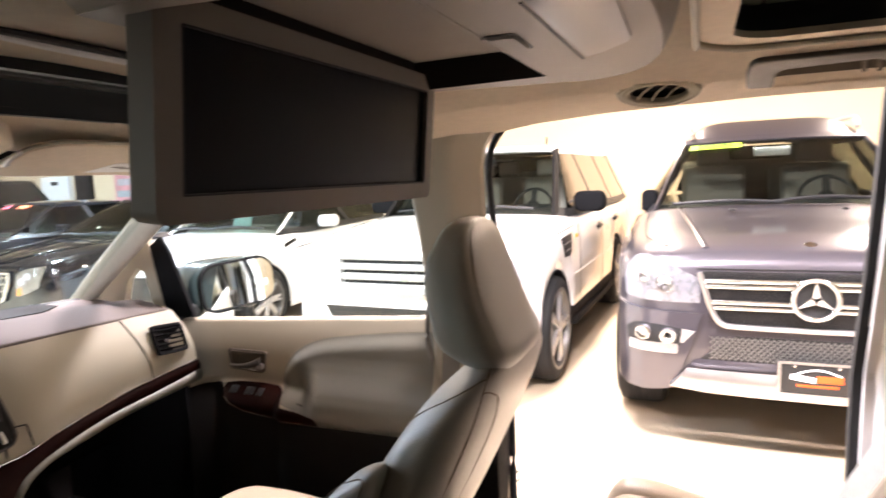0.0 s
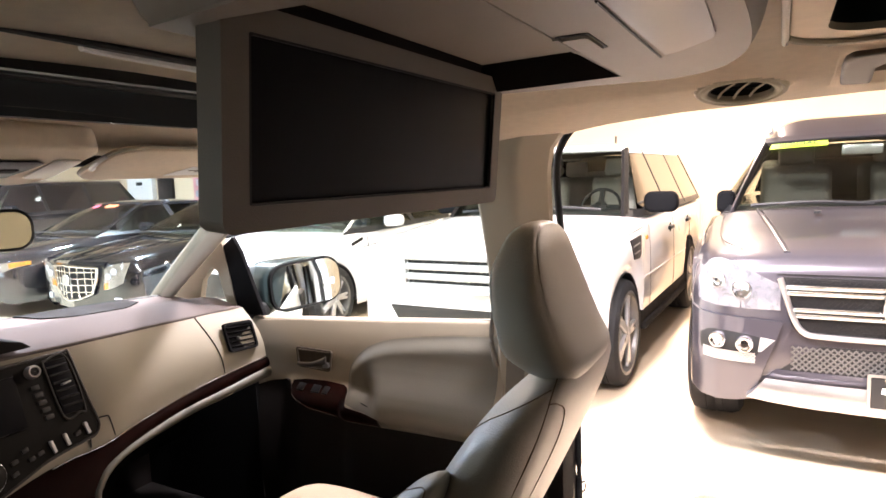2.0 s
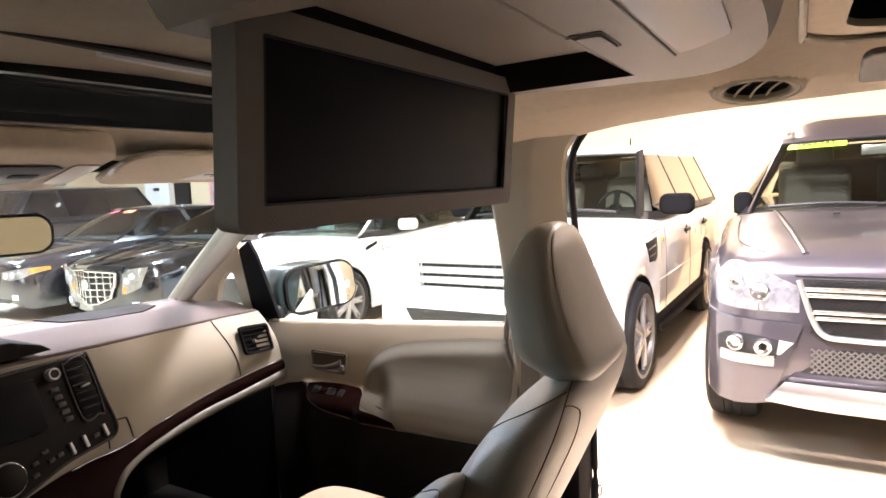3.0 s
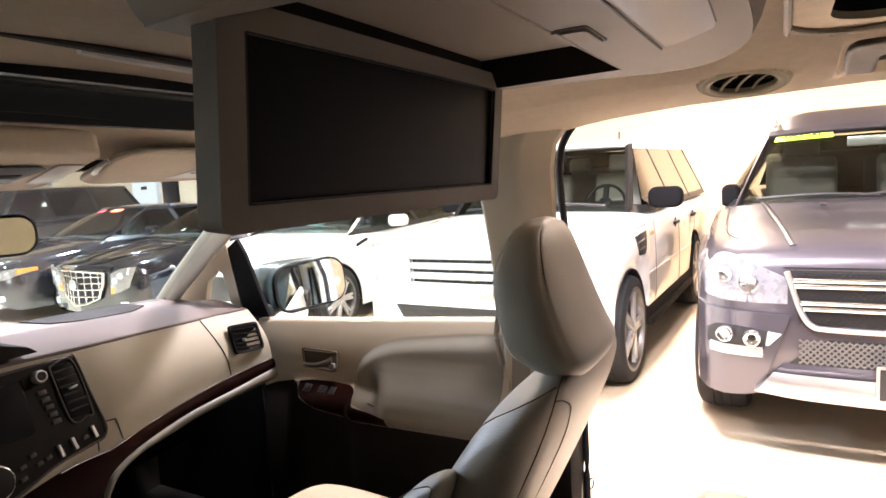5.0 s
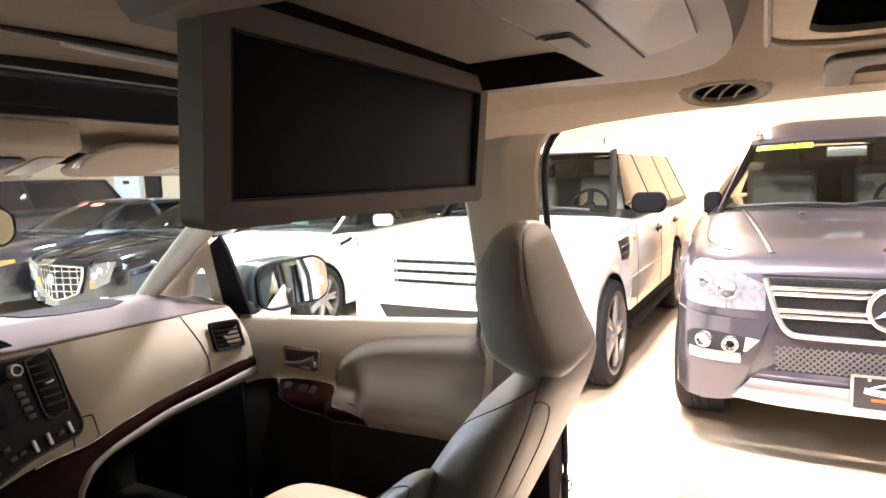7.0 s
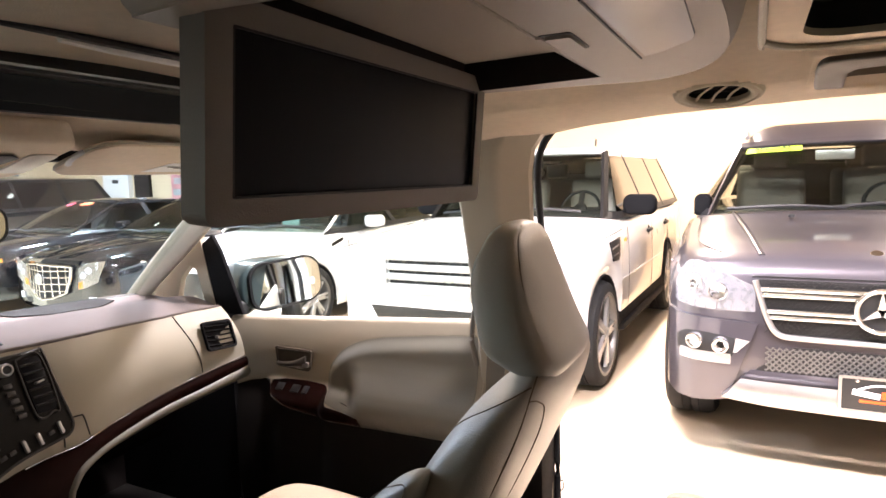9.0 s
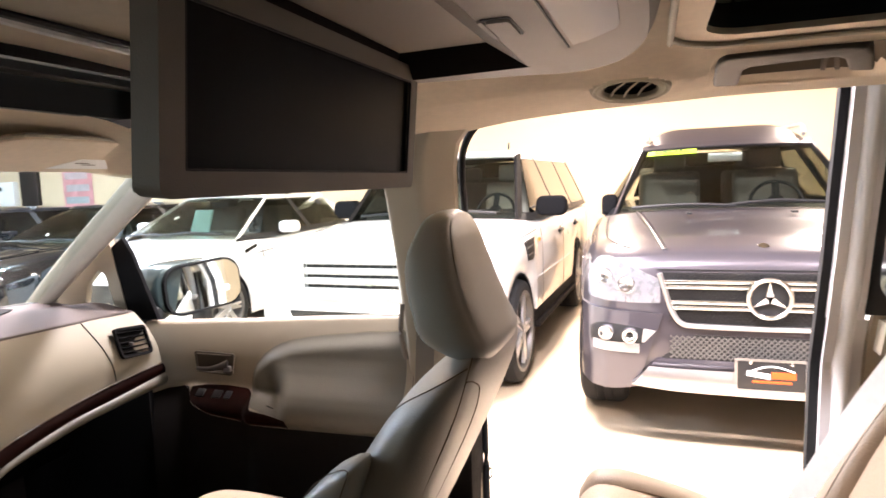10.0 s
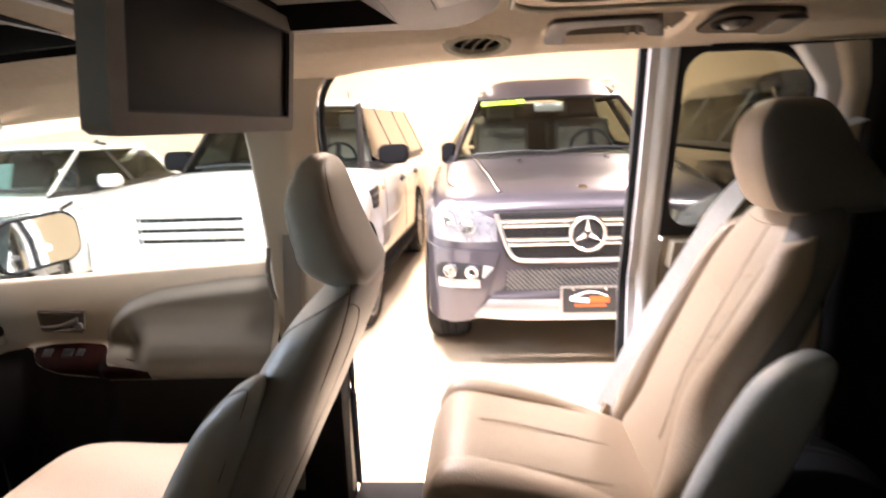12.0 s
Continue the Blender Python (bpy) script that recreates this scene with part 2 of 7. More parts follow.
def step01(a, b, v):
    f = min(1.0, max(0.0, (v - a) / (b - a)))
    return f * f * (3 - 2 * f)


def plate(outer, holes, depth, m=None, bevel=0.0):
    """A flat sheet in x, y with holes in it, pulled up by depth."""
    bm = bmesh.new()
    edges = []
    for ring in (outer, *holes):
        vs = [bm.verts.new((x, y, 0)) for x, y in ring]
        edges += [bm.edges.new((vs[i], vs[(i + 1) % len(vs)])) for i in range(len(vs))]
    bmesh.ops.triangle_fill(bm, edges=edges, use_beauty=True)
    r = bmesh.ops.extrude_face_region(bm, geom=bm.faces[:])
    bmesh.ops.translate(bm, vec=(0, 0, depth), verts=[v for v in r["geom"] if isinstance(v, bmesh.types.BMVert)])
    if m is not None:
        bmesh.ops.transform(bm, matrix=m, verts=bm.verts)
    return bm


def shifted(ring, x, y):
    return [(a + x, b + y) for a, b in ring]


def slack(p, c):
    """Soft unevenness of leather over foam, outwards from the middle c."""
    n = noise.noise(p * 9.0) + 0.5 * noise.noise(Vector((p.x * 30, p.y * 22, p.z * 22)))
    return p + (p - c).normalized() * (0.0022 * n)


def blob(sections, n=28, power=0.55, steps=28, back=None, grooves=()):
    """An upholstered form: sections of (centre, half width in x, half depth, tilt of the depth axis in degrees).
    back: another roundness for its rear half; grooves: (angle round it, from, to, depth) of sewn lines drawn in."""
    cs = smooth_line([s[0] for s in sections], steps)
    prof = smooth_line([s[1:4] for s in sections], steps)
    rings = []
    for i, (c, (a, b, t)) in enumerate(zip(cs, prof)):
        d = Vector((0, math.cos(radians(t)), math.sin(radians(t))))
        ring = []
        for k in range(n):
            w = 2 * math.pi * k / n
            cx, sy = math.cos(w), math.sin(w)
            p = power if sy >= 0 or back is None else back
            q = slack(c + Vector((a * math.copysign(abs(cx) ** p, cx), 0, 0)) + d * (b * math.copysign(abs(sy) ** p, sy)), c)
            for ang, f0, f1, deep in grooves:
                if f0 <= i / steps <= f1:
                    q -= (q - c).normalized() * (deep * math.exp(-(((360 * k / n - ang + 180) % 360 - 180) / 3.2) ** 2))
            ring.append(q)
        rings.append(ring)
    return loft(rings)


def seam_on(sections, power, stops, r=0.0014, lift=0.0005, steps=30, back=None):
    """A stitched seam lying on a blob: stops of (place along it 0..1, angle round it)."""
    pts = []
    cs = smooth_line([s[0] for s in sections], 200)
    prof = smooth_line([s[1:4] for s in sections], 200)
    for f, w in stops:
        a, b, t = prof[round(f * 200)] + Vector((lift, lift, 0))
        d = Vector((0, math.cos(radians(t)), math.sin(radians(t))))
        cx, sy = math.cos(radians(w)), math.sin(radians(w))
        c = cs[round(f * 200)]
        p = power if sy >= 0 or back is None else back
        pts.append(slack(c + Vector((a * math.copysign(abs(cx) ** p, cx), 0, 0)) + d * (b * math.copysign(abs(sy) ** p, sy)), c))
    return tube(pts, r, 6, steps)

# ---- the hall ----
HX0, HX1, HY0, HY1, HZ = -7.0, 9.2, -8.0, 15.0, 3.5
structure("floor", box(HX1 - HX0, HY1 - HY0, 0.2, pose((HX0 + HX1) / 2, (HY0 + HY1) / 2, -0.1)), FLOOR, "polished beige concrete floor of the car hall", "floor")
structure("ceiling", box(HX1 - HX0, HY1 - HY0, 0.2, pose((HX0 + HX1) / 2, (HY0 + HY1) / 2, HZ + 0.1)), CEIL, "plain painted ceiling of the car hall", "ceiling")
structure("wall_east", box(0.2, HY1 - HY0, HZ, pose(HX1 + 0.1, (HY0 + HY1) / 2, HZ / 2)), WALL, "warm cream painted wall behind the parked cars", "wall")
# gate opening, ground outside and glowing board are added to carry the cool fill
west = join(box(0.2, HY1 - 8.0, HZ, pose(HX0 - 0.1, (HY1 + 8.0) / 2, HZ / 2)), box(0.2, 3.0 - HY0, HZ, pose(HX0 - 0.1, (HY0 + 3.0) / 2, HZ / 2)), box(0.2, 5.0, HZ - 2.9, pose(HX0 - 0.1, 5.5, (HZ + 2.9) / 2)))
structure("wall_west", west, WALL, "warm cream painted wall with a wide gate opening added for the cool fill", "wall")
structure("ground", box(8, 12, 0.1, pose(HX0 - 4.2, 5.5, -0.06)), FLOOR, "pale concrete ground added outside the made-up gate", "ground")
structure("backdrop", box(0.1, 14, 7, pose(HX0 - 8, 5.5, 3.4)), glow("cool_fill_glow", (0.80, 0.90, 1.0), 1.0), "glowing pale board added outside the made-up gate as cool fill", "sky")
structure("wall_south", box(HX1 - HX0 + 0.4, 0.2, HZ, pose((HX0 + HX1) / 2, HY0 - 0.1, HZ / 2)), WALL, "warm cream painted wall", "wall")
structure("wall_north", box(HX1 - HX0 + 0.4, 0.2, HZ, pose((HX0 + HX1) / 2, HY1 + 0.1, HZ / 2)), WALL, "cream wall at the end of the hall", "wall")
LAMPFACE = glow("lamp_face", (1.0, 0.97, 0.92), 9.0)
for lx, ly, power in LAMPS:
    fix = thing("ceiling_lamp", "unseen round white high-bay lamp added close under the hall ceiling", "ceiling lamp", pose(lx, ly, HZ), "ceiling lamps of the hall")
    part("housing", lathe([(0.03, 0.0), (0.05, -0.04), (0.15, -0.06), (0.215, -0.125), (0.22, -0.135), (0.205, -0.13), (0.14, -0.07), (0.0005, -0.065)], 28), PRINT_WHITE, fix)
    part("lamp_face", lathe([(0.0005, -0.12), (0.19, -0.118)], 28), LAMPFACE, fix, "glowing round face")

SPOTFACE = glow("spot_face", (0.96, 0.98, 1.0), 30.0)
for k in range(14):
    fix = thing("ceiling_spot", "small round white spot lamp under the hall ceiling", "ceiling lamp", pose(2.6 + 1.9 * (k % 4) + 0.5 * (k // 4 % 2), 5.2 + 2.5 * (k // 4), HZ), "spot lamps of the hall")
    part("housing", lathe([(0.03, 0.0), (0.05, -0.03), (0.085, -0.05), (0.09, -0.10), (0.078, -0.10), (0.072, -0.06), (0.0005, -0.055)], 20), PRINT_WHITE, fix)
    part("lamp_face", lathe([(0.0005, -0.085), (0.072, -0.084)], 20), SPOTFACE, fix, "glowing round face")

# things on the far walls
cab = thing("wall_cabinet", "pale grey wall cabinet with a dark slot", "cabinet", pose(HX1, 13.1, 1.5))
part("body", box(0.12, 0.9, 0.62, pose(-0.06, 0, 0), 0.01), PRINT_WHITE, cab)
part("slot", box(0.01, 0.22, 0.08, pose(-0.123, 0.0, 0.16), 0.002), BLACK, cab)
tagged(structure("door_1", box(0.08, 0.5, 2.05, pose(HX1 - 0.04, 12.25, 1.025), 0.01), DARKTRIM, "narrow dark door in the cream wall", "door"))
post = thing("wall_poster", "faded pink and grey poster on the cream wall", "poster", pose(HX1 - 0.012, 10.95, 1.75))
part("sheet", box(0.01, 0.8, 1.1), mat("faded_pink_print", (0.55, 0.25, 0.27), 0.6, vary=0.5, scale=5), post)
for k in range(4):
    part("panel", box(0.004, 0.62, 0.14, pose(-0.008, 0.03 * (k % 2), 0.38 - 0.25 * k)), mat("grey_pink_print", (0.5 - 0.06 * k, 0.36, 0.38), 0.6, vary=0.4, scale=9), post)
sign = thing("wall_sign", "long dark sign board with a row of pale bars", "sign", pose(HX1 - 0.03, -1.80, 3.16))
part("board", box(0.04, 1.35, 0.24, None, 0.008), BLACK, sign)
for k in range(6):
    part("pale_bar", box(0.008, 0.11, 0.12, pose(-0.024, -0.5 + 0.2 * k, 0), 0.002), PRINT_WHITE, sign)
structure("wall_band", box(5.0, 0.02, 0.5, pose(5.5, HY1 - 0.012, 2.1)), mat("dusty_blue_paint", (0.09, 0.12, 0.17), 0.7, vary=0.1), "dusty blue band along the end wall", "trim")

# ---- parked cars: x runs from the nose to the tail, y across ----
def ip(x, table):
    return float(np.interp(x, [a for a, b in table], [b for a, b in table]))


def wheel_meshes(r, w, spokes, rim_r, twin=False):
    """Tyre, rim and brake disc lying in x, z, with the outer face to -y."""
    h = w / 2
    tyre = lathe([(rim_r, -h * 0.9), (rim_r + 0.01, -h), (r - 0.05, -h * 1.04), (r - 0.015, -h * 0.9), (r, -h * 0.6), (r, -h * 0.36), (r - 0.008, -h * 0.33), (r, -h * 0.30), (r, -0.01), (r - 0.008, 0), (r, 0.01),
                  (r, h * 0.30), (r - 0.008, h * 0.33), (r, h * 0.36), (r, h * 0.6), (r - 0.015, h * 0.9), (r - 0.05, h * 1.04), (rim_r + 0.01, h), (rim_r, h * 0.9)], 44, pose(0, 0, 0, 90))
    barrel = lathe([(rim_r + 0.012, h * 0.95), (rim_r + 0.012, h), (rim_r - 0.012, h), (rim_r - 0.02, h * 0.85), (rim_r - 0.035, -h * 0.8), (rim_r + 0.004, -h * 0.9)], 40, pose(0, 0, 0, 90))
    arms = []
    for k in range(spokes):
        offs = (-0.10, 0.10) if twin else (0.0,)
        for o in offs:
            a = 360 * k / spokes
            b = prism([(0.03, -0.022), (rim_r - 0.02, -0.016 if not twin else -0.011), (rim_r - 0.02, 0.016 if not twin else 0.011), (0.03, 0.022)], 0.03, pose(0, 0, 0, 0, 0, math.degrees(o)), 0.005, 1)
            move(b, pose(0, 0, 0, 0, 4, 0))
            move(b, pose(0, 0, h * 0.78, 0, 0, a))
            arms.append(move(b, pose(0, 0, 0, 90)))
    hub = lathe([(0.001, h * 0.9), (0.03, h * 0.9), (0.045, h * 0.8), (0.075, h * 0.72), (0.08, h * 0.5)], 24, pose(0, 0, 0, 90))
    disc = lathe([(0.001, 0.0), (rim_r * 0.72, 0.0), (rim_r * 0.72, 0.02), (0.001, 0.02)], 32, pose(0, 0, 0, 90))
    return tyre, join(hub, *arms), disc, barrel


# darker copy of the rim alloy, with the shade inside the wheel painted in
BARREL = mat("shaded_alloy", (0.16, 0.155, 0.15), 0.4, 0.6)


def add_wheel(car, x, y, r, w, spokes, rim_r, side, twin=False, turn=0):
    tyre, rim, disc, barrel = wheel_meshes(r, w, spokes, rim_r, twin)
    m = pose(x, y, r, 0, 0, (0 if side < 0 else 180) + turn)
    for b in (tyre, rim, disc, barrel):
        move(b, m)
    wh = part("wheel", tyre, RUBBER, car, "black tyre on a silver alloy wheel")
    part("rim", rim, SILVER, wh, "silver alloy rim")
    part("rim_barrel", barrel, BARREL, wh)
    part("brake_disc", disc, BARREL, wh)
    return wh


def car_shell(c):
    """The painted lower body from the nose to the tail, open at the wheel arches."""
    L = c["length"]
    us = set(np.linspace(0, 0.5, 14)) | set(np.linspace(0.5, L - 0.4, 26)) | set(np.linspace(L - 0.4, L, 8))
    for a in c["axles"]:
        us |= set(a + c["arch"] * np.cos(np.linspace(0, math.pi, 19)))
    us = sorted(us)
    secs = []
    for u in us:
        hw, zt, zb = ip(u, c["width"]), ip(u, c["top"]), ip(u, c["bottom"])
        for a in c["axles"]:
            if abs(u - a) < c["arch"]:
                zb = max(zb, c["tyre"] + math.sqrt(max(0, c["arch"] ** 2 - (u - a) ** 2)) - 0.02)
        cr = ip(u, c["crown"])
        sh = ip(u, c["shoulder"])
        h = zt - zb
        half = [(hw * 0.955, zb), (hw * 0.985, zb + 0.12 * h), (hw, zb + 0.35 * h), (hw, zb + 0.55 * h), (hw * 0.992, zb + 0.72 * h), (hw * 0.975, zt - sh * 0.55), (hw * 0.94, zt - sh * 0.18),
                (hw * 0.88, zt), (hw * 0.7, zt + cr * 0.55), (hw * 0.4, zt + cr * 0.9), (0.0, zt + cr)]
        ring = [Vector((u, -v, z)) for v, z in half] + [Vector((u, v, z)) for v, z in half[-2::-1]]
        secs.append(ring)
    bm = loft(secs, closed=False, caps=False)
    bm.verts.ensure_lookup_table()
    k = len(secs[0])
    for s, e in ((0, 0), (len(secs) - 1, 0)):
        bm.faces.new([bm.verts[s * k + j] for j in range(k)])
    return bm


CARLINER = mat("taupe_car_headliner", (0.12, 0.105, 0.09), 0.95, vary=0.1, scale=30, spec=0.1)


def build_car(name, label, m, c, paint):
    car = thing(name, label, "car", m)
    part("body", car_shell(c), paint, car)
    L = c["length"]
    # dark floor and wheel houses
    part("underbody", box(L - 0.5, ip(L / 2, c["width"]) * 2 - 0.5, 0.3, pose(L / 2, 0, c["clear"] + 0.17), 0.05), BLACK, car)
    hw = ip(c["axles"][0], c["width"])
    for a in c["axles"]:
        for sd in (-1, 1):
            part("wheel_house", grid(lambda u, v: (a + c["arch"] * 1.0 * math.cos(math.pi * u), sd * (hw - 0.03 - 0.3 * v), c["tyre"] - 0.02 + c["arch"] * 0.995 * math.sin(math.pi * u)), 18, 2), BLACK, car)
            add_wheel(car, a, sd * (hw - 0.005 - c["tyre_w"] / 2), c["tyre"], c["tyre_w"], c["spokes"], c["rim"], sd, c.get("twin", False), c.get("turn", 0) if a == c["axles"][0] else 0)
    # cabin
    (u0, z0, w0), (u1, z1, w1), (u2, z2, w2), (u3, z3, w3) = c["cabin"]
    wb = c["belt_w"]
    roof = grid(lambda s, t: (u1 + (u2 - u1) * s - 0.05 * (1 - (2 * t - 1) ** 2) * (1 - s) + 0.06 * (1 - (2 * t - 1) ** 2) * s,
                              (2 * t - 1) * (w1 + (w2 - w1) * s),
                              z1 + (z2 - z1) * s + c["roof_crown"] * (1 - abs(2 * t - 1) ** c.get("roof_pow", 4)) * (0.12 + 0.88 * (1 - (1 - min(1, s / c.get("roof_nose", 0.3))) ** 2)) - 0.10 * max(0, s - 0.75)), 14, 16, 0.03)
    part("roof", roof, c.get("roof_paint", paint), car)
    part("windscreen", quad_patch((u0, -w0, z0), (u0, w0, z0), (u1, w1, z1), (u1, -w1, z1), (-0.10, 0, 0.02), 14, 8, 0.006), c.get("front_glass", GLASS), car, "clear windscreen")
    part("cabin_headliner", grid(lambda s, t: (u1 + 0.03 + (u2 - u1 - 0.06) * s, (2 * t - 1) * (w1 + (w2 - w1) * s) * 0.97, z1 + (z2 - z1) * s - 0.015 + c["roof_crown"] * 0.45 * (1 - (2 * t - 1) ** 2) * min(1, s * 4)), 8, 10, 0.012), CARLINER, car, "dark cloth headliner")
    head = Vector((-0.10, 0, 0.02))
    part("roof_header", grid(lambda a, b: Vector((u0 + (u1 - u0) * (0.955 + 0.075 * b) - 0.004, (2 * a - 1) * (w0 + (w1 - w0) * (0.955 + 0.075 * b)), z0 + (z1 - z0) * (0.955 + 0.075 * b) + 0.010)) + head * (4 * a * (1 - a) * 0.7), 14, 2, 0.02), c.get("roof_paint", paint), car)
    part("rear_window", quad_patch((u3, -w3, z3), (u3, w3, z3), (u2, w2, z2), (u2, -w2, z2), (0.06, 0, 0), 8, 6, 0.006), GLASS_DARK, car)
    pil = c.get("pillar_paint", paint)
    for sd in (-1, 1):
        def side(u, s):
            """A point of the side: u along the car, s from the waist to the roof edge."""
            x = u0 + (u3 - u0) * u + s * ((u1 - u0) * max(0, 1 - u / 0.30) + (u2 - u3) * max(0, (u - 0.72) / 0.28))
            lo, hi = wb + (w3 - wb) * max(0, (u - 0.8) / 0.2) * 0.3, w1 + (w2 - w1) * u
            lo = w0 + (lo - w0) * min(1, u / 0.12)
            return Vector((x, sd * (lo + (hi - lo) * s), z0 + (z3 - z0) * u + ((z1 + (z2 - z1) * u) - (z0 + (z3 - z0) * u)) * s))
        part("a_pillar", grid(lambda u, v: side(0.0, v) + Vector((c.get("a_width", 0.075) * (u - 0.35), sd * 0.012 * (1 - abs(2 * u - 1)), 0.012 * (1 - abs(2 * u - 1)))), 3, 8, 0.03), pil, car)
        cuts = c["panes"]
        for k, (a, b) in enumerate(cuts):
            part("side_window", grid(lambda u, v: side(a + (b - a) * u, 0.06 + 0.86 * v), 6, 5, 0.006), c.get("side_glass", GLASS_TINT), car)
            if k:
                p = cuts[k - 1][1]
                part("door_pillar", grid(lambda u, v: side(p + (a - p) * u, v), 2, 6, 0.03), c.get("door_pillar", BLACK), car)
        part("rear_pillar", grid(lambda u, v: side(cuts[-1][1] + (1 - cuts[-1][1]) * u, v), 4, 6, 0.03), pil, car)
        part("roof_rail_frame", grid(lambda u, v: side(u, 0.93 + 0.10 * v), 16, 2, 0.03), paint, car)
        part("waist_trim", grid(lambda u, v: side(u, -0.04 + 0.11 * v), 16, 1, 0.02), BLACK, car)
        mx = u0 + c["mirror"][0]
        mm = c["mirror"]
        mir = part("wing_mirror", move(prism(rounded(mm[2], mm[3], min(mm[2], mm[3]) * 0.4), 0.12, None, min(0.03, mm[2] * 0.2), 3), pose(mx - 0.03, sd * (wb + (mm[4] if len(mm) > 4 else 0.13)), mm[1], 90, 0, 90)), c.get("mirror_paint", paint), car)
        part("mirror_arm", box(0.06, 0.12, 0.035, pose(mx + 0.03, sd * (wb + (mm[4] if len(mm) > 4 else 0.13) - 0.08), mm[1] - 0.05), 0.01), BLACK, mir)
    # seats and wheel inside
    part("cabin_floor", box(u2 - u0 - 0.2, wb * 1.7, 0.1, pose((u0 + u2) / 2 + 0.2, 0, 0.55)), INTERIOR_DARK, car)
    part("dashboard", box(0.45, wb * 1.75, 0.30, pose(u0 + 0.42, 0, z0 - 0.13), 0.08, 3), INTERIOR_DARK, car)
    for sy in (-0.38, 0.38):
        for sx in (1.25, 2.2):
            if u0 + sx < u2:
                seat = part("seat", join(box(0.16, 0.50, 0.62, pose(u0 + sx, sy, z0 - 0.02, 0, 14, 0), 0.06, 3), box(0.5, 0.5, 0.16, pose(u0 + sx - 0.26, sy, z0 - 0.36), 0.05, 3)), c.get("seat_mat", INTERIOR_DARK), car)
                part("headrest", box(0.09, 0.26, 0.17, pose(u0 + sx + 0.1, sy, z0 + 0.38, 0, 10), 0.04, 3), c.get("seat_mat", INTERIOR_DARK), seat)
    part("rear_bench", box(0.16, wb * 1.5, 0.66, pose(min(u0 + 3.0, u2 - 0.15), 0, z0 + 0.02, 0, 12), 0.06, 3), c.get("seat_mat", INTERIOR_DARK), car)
    sw = lathe([(0.185 + 0.014 * math.cos(a), 0.014 * math.sin(a)) for a in np.linspace(0, 2 * math.pi, 9)], 28)
    sw = join(sw, box(0.34, 0.05, 0.02), box(0.05, 0.17, 0.02, pose(0, -0.09, 0)), lathe([(0.001, 0.03), (0.06, 0.02), (0.07, 0)], 16))
    part("steering_wheel", move(sw, pose(u0 + 0.72, c["driver"] * 0.38, z0 + 0.02, 0, -62, 0) @ pose(0, 0, 0, 0, 0, 90)), BLACK, car)
    part("mirror_inside", box(0.03, 0.24, 0.07, pose(u1 - 0.12, 0, z1 - 0.09), 0.012), c.get("mirror_in", BLACK), car)
    part("wiper", join(tube([(u0 - 0.06, -0.62, z0 + 0.05), (u0 - 0.10, -0.25, z0 + 0.075), (u0 - 0.12, 0.06, z0 + 0.05)], 0.012, 6, 10), tube([(u0 - 0.12, 0.0, z0 + 0.045), (u0 - 0.10, 0.3, z0 + 0.06), (u0 - 0.04, 0.66, z0 + 0.04)], 0.012, 6, 10)), BLACK, car)
    return car


# silver mirror_in puts the glare on the inside mirror's back into its colour
GL = dict(length=5.1, axles=(0.81, 3.885), arch=0.455, tyre=0.385, tyre_w=0.275, rim=0.245, spokes=7, clear=0.25,
          width=[(0, 0.66), (0.03, 0.76), (0.1, 0.84), (0.25, 0.90), (0.5, 0.935), (1.0, 0.96), (4.2, 0.955), (4.85, 0.90), (5.1, 0.80)],
          top=[(0, 0.98), (0.04, 1.035), (0.12, 1.058), (0.3, 1.078), (0.8, 1.122), (1.35, 1.192), (1.6, 1.18), (4.8, 1.18), (5.1, 1.0)],
          bottom=[(0, 0.46), (0.06, 0.40), (0.3, 0.37), (4.8, 0.34), (5.1, 0.45)], crown=[(0, 0.02), (0.3, 0.05), (1.2, 0.06), (1.6, 0.0), (5.1, 0.0)], shoulder=[(0, 0.1), (0.3, 0.2), (5.1, 0.2)],
          cabin=((1.30, 1.20, 0.78), (2.02, 1.675, 0.60), (4.45, 1.70, 0.58), (4.98, 1.20, 0.76)), belt_w=0.90, roof_crown=0.165, roof_nose=0.14, roof_pow=7,
          panes=((0.05, 0.30), (0.33, 0.60), (0.63, 0.9)), mirror=(0.22, 1.255, 0.115, 0.155, -0.07), driver=-1, mirror_in=SILVER, front_glass=GLASS_CAR, mirror_paint=MATTBLACK, seat_mat=mat("taupe_cabin_leather", (0.14, 0.125, 0.11), 0.6, vary=0.15, scale=10))
